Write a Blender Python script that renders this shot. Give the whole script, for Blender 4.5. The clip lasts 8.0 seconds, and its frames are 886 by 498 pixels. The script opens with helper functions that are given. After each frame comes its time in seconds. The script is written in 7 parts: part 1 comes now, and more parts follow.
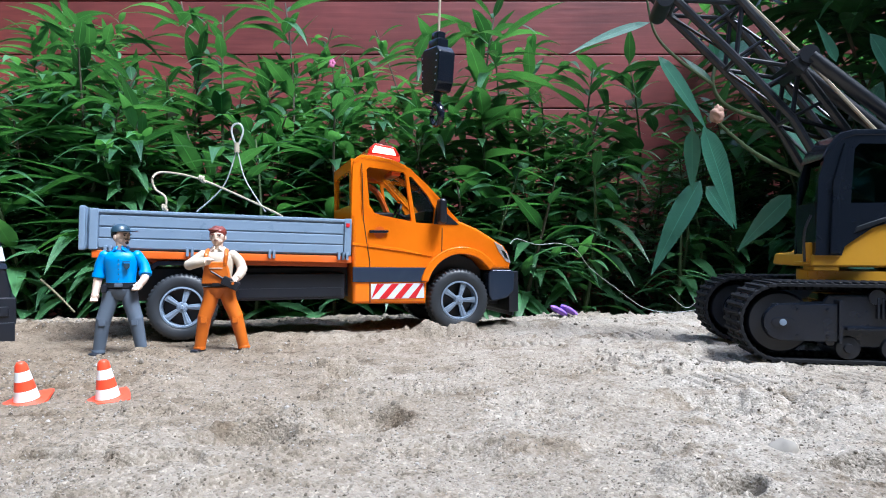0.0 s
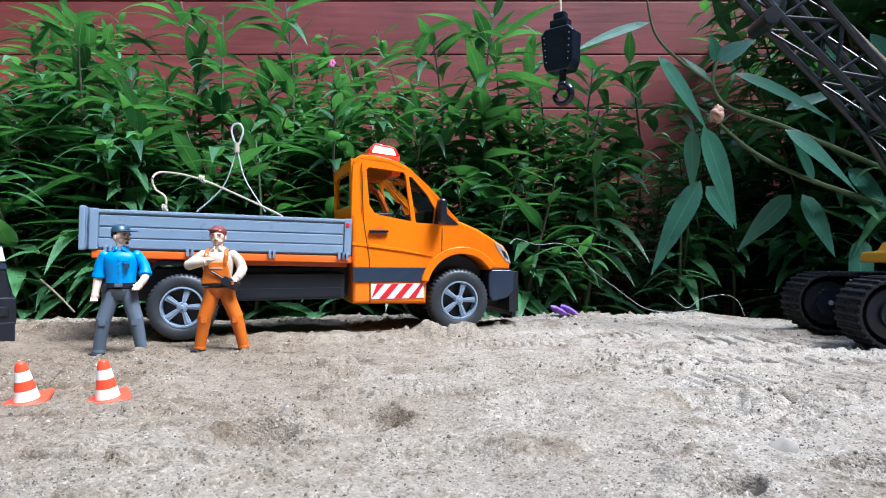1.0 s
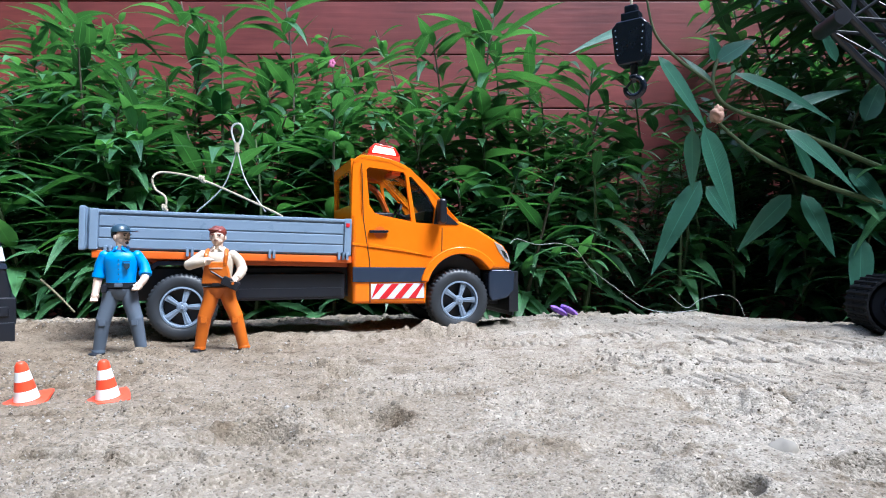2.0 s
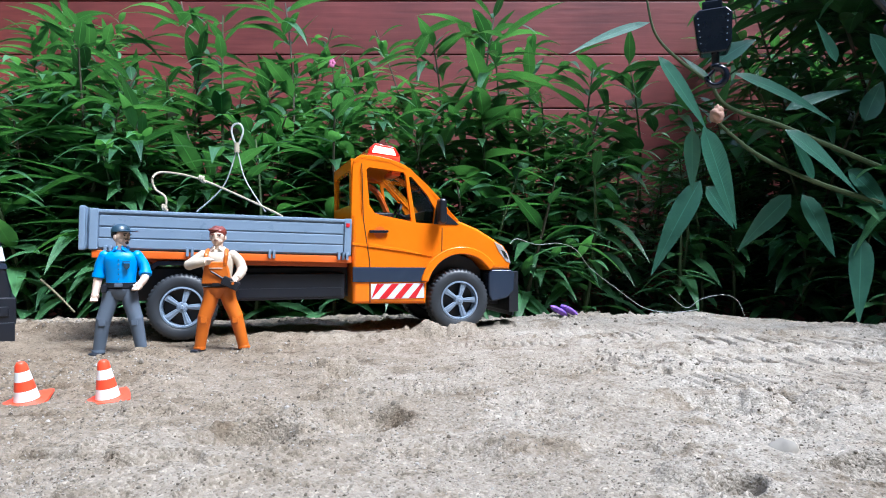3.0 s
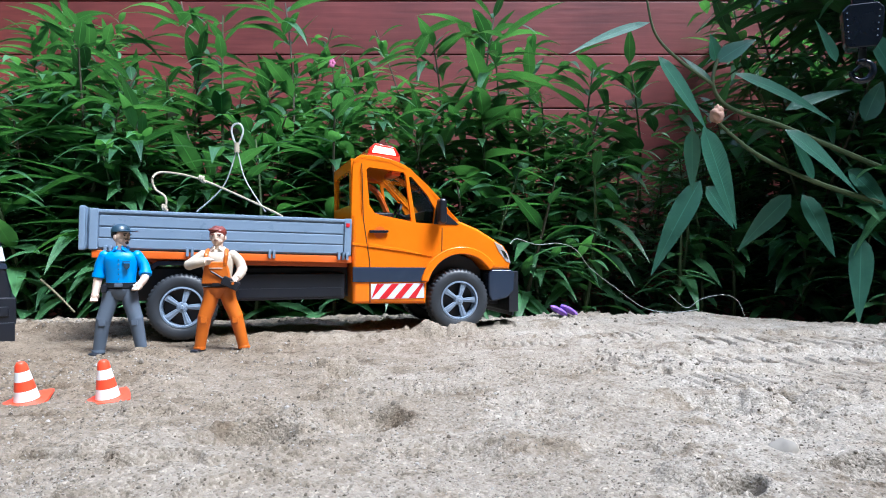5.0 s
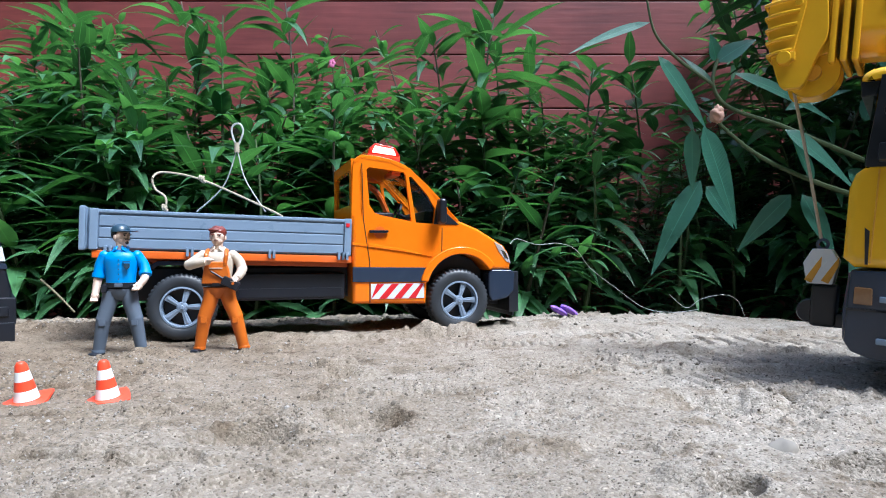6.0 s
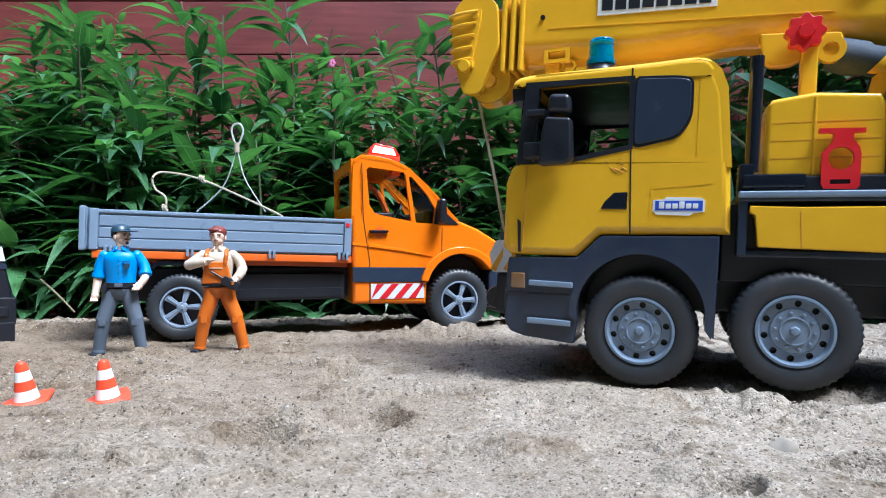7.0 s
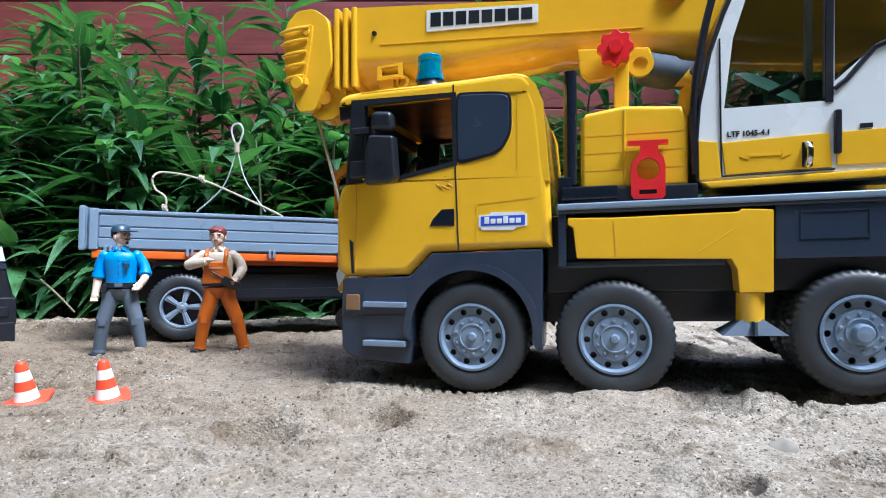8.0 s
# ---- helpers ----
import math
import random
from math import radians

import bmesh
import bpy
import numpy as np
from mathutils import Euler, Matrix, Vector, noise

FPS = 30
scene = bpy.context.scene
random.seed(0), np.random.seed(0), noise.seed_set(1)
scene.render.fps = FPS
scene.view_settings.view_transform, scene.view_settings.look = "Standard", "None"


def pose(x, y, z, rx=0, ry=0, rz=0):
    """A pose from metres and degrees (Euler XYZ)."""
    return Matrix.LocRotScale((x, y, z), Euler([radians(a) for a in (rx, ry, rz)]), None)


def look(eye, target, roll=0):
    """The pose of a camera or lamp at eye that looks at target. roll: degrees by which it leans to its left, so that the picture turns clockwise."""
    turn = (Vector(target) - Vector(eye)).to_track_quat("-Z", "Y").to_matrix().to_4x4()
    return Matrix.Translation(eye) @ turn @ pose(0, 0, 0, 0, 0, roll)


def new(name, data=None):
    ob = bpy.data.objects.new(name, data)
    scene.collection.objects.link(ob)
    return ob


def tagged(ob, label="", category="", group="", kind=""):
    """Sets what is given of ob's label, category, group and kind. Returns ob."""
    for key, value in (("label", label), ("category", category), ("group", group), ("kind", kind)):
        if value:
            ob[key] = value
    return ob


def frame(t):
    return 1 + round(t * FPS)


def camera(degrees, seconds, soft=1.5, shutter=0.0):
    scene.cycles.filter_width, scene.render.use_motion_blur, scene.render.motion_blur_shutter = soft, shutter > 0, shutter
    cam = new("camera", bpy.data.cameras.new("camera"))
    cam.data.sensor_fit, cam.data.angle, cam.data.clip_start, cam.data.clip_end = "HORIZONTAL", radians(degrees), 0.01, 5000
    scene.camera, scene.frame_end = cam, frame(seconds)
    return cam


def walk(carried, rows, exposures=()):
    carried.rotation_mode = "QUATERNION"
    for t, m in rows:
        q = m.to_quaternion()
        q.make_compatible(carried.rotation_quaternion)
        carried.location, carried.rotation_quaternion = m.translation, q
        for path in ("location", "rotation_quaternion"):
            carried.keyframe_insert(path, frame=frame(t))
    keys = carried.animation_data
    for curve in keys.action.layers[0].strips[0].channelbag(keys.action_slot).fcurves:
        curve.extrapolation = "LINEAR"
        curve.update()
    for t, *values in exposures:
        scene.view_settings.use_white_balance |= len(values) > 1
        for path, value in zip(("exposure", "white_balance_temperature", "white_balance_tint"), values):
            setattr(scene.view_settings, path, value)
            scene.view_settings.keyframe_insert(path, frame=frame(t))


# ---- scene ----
cam = camera(70, 8.0, soft=1.0)
EYE = (0.0, 0.0, 0.084)
walk(cam, [(0.0, look(EYE, (0.0, 1.0, 0.084))), (8.0, look(EYE, (0.0, 1.0, 0.084)))],
     exposures=[(0.0, 1.71, 5300, 8), (4.7, 1.69, 5300, 8), (6.0, 1.60, 5300, 8), (8.0, 1.64, 5300, 8)])

# ---- light: overcast sky, wide soft sun from above and behind the camera ----
world = bpy.data.worlds.new("sky")
scene.world = world
world.use_nodes = True
wn = world.node_tree
sky = wn.nodes.new("ShaderNodeTexSky")
sky.sky_type = "NISHITA"
sky.sun_disc = False
sky.sun_elevation = radians(60)
sky.sun_rotation = radians(128)
sky.air_density, sky.dust_density, sky.ozone_density = 1.0, 4.0, 1.0
wn.links.new(sky.outputs[0], wn.nodes["Background"].inputs[0])
wn.nodes["Background"].inputs[1].default_value = 0.125
sun = new("sun", bpy.data.lights.new("sun", "SUN"))
sun.data.energy, sun.data.angle, sun.data.color = 2.2, radians(20), (1.0, 0.98, 0.95)
sun.matrix_world = look((0.80, -0.62, 1.77), (0, 0, 0))


# ---- materials ----
def nodes_of(name):
    m = bpy.data.materials.new(name)
    m.use_nodes = True
    t = m.node_tree
    return m, t, t.nodes["Principled BSDF"]


def noise_of(t, scale, detail=6, rough=0.6, coord="Object"):
    c = t.nodes.new("ShaderNodeTexCoord")
    n = t.nodes.new("ShaderNodeTexNoise")
    n.inputs["Scale"].default_value = scale
    n.inputs["Detail"].default_value = detail
    n.inputs["Roughness"].default_value = rough
    t.links.new(c.outputs[coord], n.inputs["Vector"])
    return n


def ramp_of(t, source, stops):
    r = t.nodes.new("ShaderNodeValToRGB")
    e = r.color_ramp.elements
    while len(e) < len(stops):
        e.new(0.5)
    for el, (p, c) in zip(e, stops):
        el.position = p
        el.color = (*c, 1) if len(c) == 3 else c
    t.links.new(source, r.inputs[0])
    return r


def mixed(t, kind, fac, a, b):
    m = t.nodes.new("ShaderNodeMix")
    m.data_type, m.blend_type = "RGBA", kind
    for sock, v in ((m.inputs[0], fac), (m.inputs[6], a), (m.inputs[7], b)):
        if isinstance(v, (int, float)):
            sock.default_value = v
        elif isinstance(v, tuple):
            sock.default_value = (*v, 1)
        else:
            t.links.new(v, sock)
    return m.outputs[2]


def bump_of(t, bsdf, source, strength, distance):
    b = t.nodes.new("ShaderNodeBump")
    b.inputs["Strength"].default_value = strength
    b.inputs["Distance"].default_value = distance
    t.links.new(source, b.inputs["Height"])
    t.links.new(b.outputs[0], bsdf.inputs["Normal"])


def plastic(name, color, rough=0.35, dust=0.25, metal=0.0, spec=0.5, dustcol=(0.34, 0.29, 0.23)):
    """Moulded plastic: faint mottling, fine grain, patches of dried sand dust."""
    m, t, b = nodes_of(name)
    n1 = noise_of(t, 55, 5)
    n2 = noise_of(t, 900, 3)
    lo = tuple(c * 0.965 for c in color)
    hi = tuple(min(1, c * 1.03) for c in color)
    base = ramp_of(t, n1.outputs[0], [(0.3, lo), (0.7, hi)])
    patch = ramp_of(t, noise_of(t, 28, 8, 0.7).outputs[0], [(0.52, (0, 0, 0)), (0.8, (dust, dust, dust))])
    col = mixed(t, "MIX", patch.outputs[0], base.outputs[0], dustcol)
    t.links.new(col, b.inputs["Base Color"])
    rr = ramp_of(t, n1.outputs[0], [(0.3, (rough * 0.85,) * 3), (0.75, (min(1, rough * 1.3),) * 3)])
    t.links.new(rr.outputs[0], b.inputs["Roughness"])
    b.inputs["Metallic"].default_value = metal
    b.inputs["Specular IOR Level"].default_value = spec
    bump_of(t, b, n2.outputs[0], 0.05 if rough < 0.2 else 0.12, 0.0003)
    return m


def glassy(name, tint, rough=0.05, ior=1.45):
    """Thin toy glazing: mostly clear with a gloss."""
    m, t, b = nodes_of(name)
    tr = t.nodes.new("ShaderNodeBsdfTransparent")
    tr.inputs[0].default_value = (*tint, 1)
    gl = t.nodes.new("ShaderNodeBsdfGlossy")
    gl.inputs["Roughness"].default_value = rough
    gl.inputs[0].default_value = (0.9, 0.95, 1, 1)
    fr = t.nodes.new("ShaderNodeFresnel")
    fr.inputs[0].default_value = ior
    mx = t.nodes.new("ShaderNodeMixShader")
    t.links.new(fr.outputs[0], mx.inputs[0])
    t.links.new(tr.outputs[0], mx.inputs[1])
    t.links.new(gl.outputs[0], mx.inputs[2])
    t.links.new(mx.outputs[0], t.nodes["Material Output"].inputs[0])
    return m


def clear_plastic(name, color, rough=0.08, trans=0.7, glow=0.0):
    m, t, b = nodes_of(name)
    n = noise_of(t, 300, 3)
    r = ramp_of(t, n.outputs[0], [(0.3, tuple(c * 0.8 for c in color)), (0.7, color)])
    t.links.new(r.outputs[0], b.inputs["Base Color"])
    b.inputs["Roughness"].default_value = rough
    b.inputs["Transmission Weight"].default_value = trans
    if glow:
        b.inputs["Emission Color"].default_value = (*color, 1)
        b.inputs["Emission Strength"].default_value = glow
    return m


def sand_material():
    m, t, b = nodes_of("sand")
    big = noise_of(t, 9, 6, 0.6)
    mid = noise_of(t, 95, 10, 0.78)
    fine = noise_of(t, 900, 5, 0.75)
    grain = t.nodes.new("ShaderNodeTexVoronoi")
    grain.inputs["Scale"].default_value = 800
    c = t.nodes.new("ShaderNodeTexCoord")
    t.links.new(c.outputs["Object"], grain.inputs["Vector"])
    base = ramp_of(t, big.outputs[0], [(0.3, (0.265, 0.226, 0.178)), (0.7, (0.368, 0.331, 0.280))])
    damp = ramp_of(t, mid.outputs[0], [(0.36, (0.42, 0.38, 0.33)), (0.44, (0.95, 0.93, 0.91)), (0.62, (1.2, 1.2, 1.2))])
    col = mixed(t, "MULTIPLY", 0.85, base.outputs[0], damp.outputs[0])
    gcol = ramp_of(t, grain.outputs["Color"], [(0.0, (0.22, 0.20, 0.17)), (0.28, (0.90, 0.89, 0.87)), (0.75, (1.1, 1.1, 1.1)), (1.0, (1.7, 1.7, 1.7))])
    col = mixed(t, "MULTIPLY", 0.8, col, gcol.outputs[0])
    # darker, browner stretch round a mid-left point with a torn edge, paler elsewhere
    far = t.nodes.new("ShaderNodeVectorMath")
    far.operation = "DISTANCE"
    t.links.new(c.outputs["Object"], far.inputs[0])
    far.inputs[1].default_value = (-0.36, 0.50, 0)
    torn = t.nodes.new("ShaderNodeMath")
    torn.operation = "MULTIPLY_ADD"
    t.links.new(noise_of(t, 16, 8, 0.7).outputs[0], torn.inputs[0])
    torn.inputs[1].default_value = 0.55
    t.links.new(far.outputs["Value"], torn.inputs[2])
    browned = ramp_of(t, torn.outputs[0], [(0.46, (0.62, 0.56, 0.49)), (0.62, (0.80, 0.77, 0.73)), (0.85, (1.06, 1.06, 1.06))])
    col = mixed(t, "MULTIPLY", 1.0, col, browned.outputs[0])
    stain = ramp_of(t, noise_of(t, 21, 10, 0.72).outputs[0], [(0.53, (1, 1, 1)), (0.6, (0.66, 0.61, 0.55)), (0.7, (0.5, 0.45, 0.39))])
    col = mixed(t, "MULTIPLY", 0.8, col, stain.outputs[0])
    t.links.new(col, b.inputs["Base Color"])
    b.inputs["Roughness"].default_value = 0.95
    b.inputs["Specular IOR Level"].default_value = 0.15
    add = t.nodes.new("ShaderNodeMath")
    add.operation = "ADD"
    soft_part = t.nodes.new("ShaderNodeMath")
    soft_part.operation = "MULTIPLY"
    soft_part.inputs[1].default_value = 0.8
    t.links.new(mid.outputs[0], soft_part.inputs[0])
    t.links.new(soft_part.outputs[0], add.inputs[0])
    half = t.nodes.new("ShaderNodeMath")
    half.operation = "MULTIPLY"
    half.inputs[1].default_value = 0.7
    t.links.new(fine.outputs[0], half.inputs[0])
    t.links.new(half.outputs[0], add.inputs[1])
    pebbled = t.nodes.new("ShaderNodeMath")
    pebbled.operation = "MULTIPLY_ADD"
    t.links.new(grain.outputs["Distance"], pebbled.inputs[0])
    pebbled.inputs[1].default_value = -0.6
    t.links.new(add.outputs[0], pebbled.inputs[2])
    bump_of(t, b, pebbled.outputs[0], 0.8, 0.0016)
    return m


def leaf_material(name, dark, light, rough=0.34):
    m, t, b = nodes_of(name)
    geo = t.nodes.new("ShaderNodeNewGeometry")
    n = noise_of(t, 40, 5)
    a = ramp_of(t, geo.outputs["Random Per Island"], [(0.0, dark), (0.75, light), (1.0, tuple(min(1, c * 1.35) for c in light))])
    v = ramp_of(t, n.outputs[0], [(0.3, (0.72, 0.78, 0.75)), (0.7, (1.1, 1.08, 1.0))])
    col = mixed(t, "MULTIPLY", 0.9, a.outputs[0], v.outputs[0])
    uv = t.nodes.new("ShaderNodeUVMap")
    sep = t.nodes.new("ShaderNodeSeparateXYZ")
    t.links.new(uv.outputs[0], sep.inputs[0])
    rib = ramp_of(t, sep.outputs[0], [(0.0, (0, 0, 0)), (0.465, (0, 0, 0)), (0.5, (1, 1, 1)), (0.535, (0, 0, 0))])
    col = mixed(t, "MIX", rib.outputs[0], col, tuple(min(1, c * 1.45) for c in light))
    t.links.new(col, b.inputs["Base Color"])
    w = t.nodes.new("ShaderNodeTexWave")
    w.inputs["Scale"].default_value = 6
    w.inputs["Distortion"].default_value = 1.5
    t.links.new(uv.outputs[0], w.inputs["Vector"])
    bump_of(t, b, w.outputs[0], 0.25, 0.0008)
    b.inputs["Roughness"].default_value = rough
    b.inputs["Specular IOR Level"].default_value = 0.6
    tl = t.nodes.new("ShaderNodeBsdfTranslucent")
    t.links.new(mixed(t, "MULTIPLY", 1.0, col, (1.4, 1.6, 0.6)), tl.inputs[0])
    mx = t.nodes.new("ShaderNodeMixShader")
    mx.inputs[0].default_value = 0.3
    t.links.new(b.outputs[0], mx.inputs[1])
    t.links.new(tl.outputs[0], mx.inputs[2])
    t.links.new(mx.outputs[0], t.nodes["Material Output"].inputs[0])
    return m


def wood_paint(name):
    m, t, b = nodes_of(name)
    c = t.nodes.new("ShaderNodeTexCoord")
    mp = t.nodes.new("ShaderNodeMapping")
    mp.inputs["Scale"].default_value = (2.0, 30, 30)
    t.links.new(c.outputs["Object"], mp.inputs[0])
    n = t.nodes.new("ShaderNodeTexNoise")
    n.inputs["Scale"].default_value = 3
    n.inputs["Detail"].default_value = 8
    t.links.new(mp.outputs[0], n.inputs["Vector"])
    r = ramp_of(t, n.outputs[0], [(0.25, (0.135, 0.026, 0.023)), (0.55, (0.20, 0.041, 0.036)), (0.8, (0.26, 0.064, 0.055))])
    info = t.nodes.new("ShaderNodeObjectInfo")
    v = ramp_of(t, info.outputs["Random"], [(0, (0.88, 0.88, 0.88)), (1, (1.08, 1.08, 1.08))])
    stain = ramp_of(t, noise_of(t, 5, 6).outputs[0], [(0.3, (0.66, 0.64, 0.64)), (0.65, (1.05, 1.05, 1.05))])
    col = mixed(t, "MULTIPLY", 1.0, mixed(t, "MULTIPLY", 1.0, r.outputs[0], v.outputs[0]), stain.outputs[0])
    t.links.new(col, b.inputs["Base Color"])
    b.inputs["Roughness"].default_value = 0.5
    bump_of(t, b, n.outputs[0], 0.3, 0.002)
    return m


ORANGE = plastic("orange_plastic", (0.82, 0.185, 0.0), 0.11, 0.02)
ORANGE_DEEP = plastic("orange_red_plastic", (0.72, 0.13, 0.01), 0.35, 0.15)
GREY_BED = plastic("slate_grey_plastic", (0.195, 0.262, 0.355), 0.3, 0.06)
SLATE = plastic("dark_slate_plastic", (0.024, 0.035, 0.060), 0.22, 0.04)
BLACK = plastic("black_plastic", (0.011, 0.013, 0.019), 0.32, 0.02)
BLACK_GLOSS = plastic("gloss_black_plastic", (0.009, 0.012, 0.020), 0.16, 0.008)
RUBBER = plastic("tyre_rubber", (0.027, 0.031, 0.037), 0.45, 0.28, dustcol=(0.12, 0.115, 0.11))
RIM = plastic("silver_grey_plastic", (0.215, 0.27, 0.35), 0.25, 0.08, spec=0.6)
RIM_BLUE = plastic("blue_grey_plastic", (0.17, 0.23, 0.315), 0.2, 0.16, spec=0.6)
DARK_GLASS = glassy("dark_glazing", (0.22, 0.26, 0.32), 0.03)
TRACK = plastic("black_track_rubber", (0.012, 0.0125, 0.015), 0.7, 0.06, spec=0.2)
WHITE = plastic("white_plastic", (0.66, 0.70, 0.72), 0.25, 0.05)
RED = plastic("red_plastic", (0.60, 0.015, 0.02), 0.3, 0.06)
SCUFF = plastic("scuff_brown", (0.16, 0.085, 0.01), 0.6, 0.0)
YELLOW = plastic("yellow_plastic", (0.71, 0.410, 0.014), 0.12, 0.02)
YELLOW_DARK = plastic("amber_yellow_plastic", (0.62, 0.31, 0.02), 0.3, 0.1)
CHROME = plastic("chrome_plastic", (0.6, 0.62, 0.65), 0.15, 0.05, metal=1.0)
ROPE = plastic("cotton_rope", (0.43, 0.37, 0.27), 0.9, 0.1)
WIRE = plastic("thin_steel_wire", (0.55, 0.57, 0.56), 0.35, 0.0, metal=0.2)
STEEL_BLUE = plastic("steel_blue_plastic", (0.05, 0.07, 0.10), 0.65, 0.25, spec=0.25)
GLASS = glassy("clear_glazing", (0.82, 0.86, 0.88))
SMOKED = glassy("smoked_glazing", (0.84, 0.85, 0.84), 0.05, 1.75)
RED_LENS = clear_plastic("red_lens", (0.75, 0.03, 0.015), trans=0.4)
LAMP_WHITE = clear_plastic("lit_lens", (1.0, 0.75, 0.62), trans=0.1, glow=0.9)
LAMP_RED = clear_plastic("lit_red_lens", (0.9, 0.06, 0.02), trans=0.1, glow=0.25)
BLUE_LENS = clear_plastic("cyan_lens", (0.02, 0.50, 0.95), trans=0.8)
HEADLIGHT = clear_plastic("clear_headlight", (0.75, 0.8, 0.85), 0.08, 0.5)
AMBER_LENS = clear_plastic("amber_lens", (0.30, 0.17, 0.08), 0.12, 0.3)
SAND = sand_material()
LEAF = leaf_material("green_leaf", (0.028, 0.082, 0.036), (0.082, 0.200, 0.085))
LEAF_BLUE = leaf_material("blue_green_leaf", (0.040, 0.13, 0.10), (0.070, 0.20, 0.145), 0.33)
STEM = plastic("plant_stem", (0.055, 0.085, 0.03), 0.55, 0.1)
STEM_RED = plastic("reddish_stem", (0.06, 0.05, 0.03), 0.55, 0.1)
WOOD = wood_paint("red_painted_wood")
CONE_RED = plastic("cone_red_orange", (0.85, 0.075, 0.025), 0.4, 0.1)
CONE_WHITE = plastic("cone_white", (0.8, 0.8, 0.79), 0.4, 0.08)
SKIN = plastic("doll_skin_plastic", (0.70, 0.53, 0.42), 0.42, 0.02)
SHIRT = plastic("doll_blue_shirt", (0.015, 0.25, 0.66), 0.4, 0.03)
TROUSERS = plastic("doll_grey_trousers", (0.095, 0.12, 0.16), 0.5, 0.15)
CREAM = plastic("doll_cream_shirt", (0.56, 0.475, 0.37), 0.45, 0.04)
DUNGAREE = plastic("doll_orange_dungaree", (0.54, 0.125, 0.006), 0.35, 0.05)
CAPBLUE = plastic("doll_navy_cap", (0.025, 0.055, 0.085), 0.3, 0.05)
HAIR = plastic("doll_auburn_hair", (0.16, 0.03, 0.02), 0.4, 0.05)
PINK = plastic("pink_petal", (0.65, 0.18, 0.38), 0.6, 0.0)
PURPLE = plastic("purple_petal", (0.22, 0.10, 0.50), 0.6, 0.0)
DRY = plastic("dry_flower_head", (0.50, 0.30, 0.22), 0.8, 0.0)


# ---- mesh tools, in centimetres ----
def face_weighted(bm, deg=42):
    """Corner normals that keep large faces flat and round only the bevels."""
    lim = math.cos(radians(deg))
    bm.normal_update()
    out = []
    for f in bm.faces:
        f.smooth = True
        for v in f.verts:
            n = Vector((0, 0, 0))
            for g in v.link_faces:
                if g.normal.dot(f.normal) > lim:
                    n += g.normal * g.calc_area()
            out.append(n.normalized() if n.length > 0 else f.normal.copy())
    return out


def part(name, bm, material, parent=None, label=""):
    """One mesh object from a bmesh in centimetres, under a thing or a part."""
    bmesh.ops.recalc_face_normals(bm, faces=bm.faces)
    bmesh.ops.scale(bm, vec=(0.01, 0.01, 0.01), verts=bm.verts)
    normals = face_weighted(bm)
    me = bpy.data.meshes.new(name)
    bm.to_mesh(me)
    bm.free()
    me.normals_split_custom_set(normals)
    for m in (material if isinstance(material, (list, tuple)) else [material]):
        me.materials.append(m)
    ob = new(name, me)
    ob.parent = parent
    if label:
        ob["label"] = label
    return ob


def thing(name, m, label, category, group=""):
    ob = new(name)
    ob.empty_display_size = 0.02
    ob.matrix_basis = m
    return tagged(ob, label, category, group)


def merged(*bms):
    out = bms[0]
    for b in bms[1:]:
        me = bpy.data.meshes.new("tmp")
        b.to_mesh(me)
        b.free()
        out.from_mesh(me)
        bpy.data.meshes.remove(me)
    return out


def paint(bm, index):
    for f in bm.faces:
        f.material_index = index
    return bm


def moved(bm, m):
    bmesh.ops.transform(bm, matrix=m, verts=bm.verts)
    return bm


def prism(profile, y0, y1, bev=0.0, seg=2):
    """A profile in x, z pushed from y0 to y1, with rounded edges."""
    bm = bmesh.new()
    a = [bm.verts.new((x, y0, z)) for x, z in profile]
    b = [bm.verts.new((x, y1, z)) for x, z in profile]
    n = len(profile)
    bm.faces.new(a)
    bm.faces.new(b[::-1])
    for i in range(n):
        j = (i + 1) % n
        bm.faces.new((a[i], b[i], b[j], a[j]))
    if bev:
        bmesh.ops.recalc_face_normals(bm, faces=bm.faces)
        edges = [e for e in bm.edges if e.calc_face_angle(0) > 0.35]
        bmesh.ops.bevel(bm, geom=edges, offset=bev, segments=seg, profile=0.5, affect="EDGES", clamp_overlap=True)
    return bm


def eased(profile, rounds=2, cut=0.22):
    """The same closed outline with its corners cut round."""
    for _ in range(rounds):
        out = []
        for (ax, az), (bx, bz) in zip(profile, profile[1:] + profile[:1]):
            out.append((ax + (bx - ax) * cut, az + (bz - az) * cut))
            out.append((bx + (ax - bx) * cut, bz + (az - bz) * cut))
        profile = out
    return profile


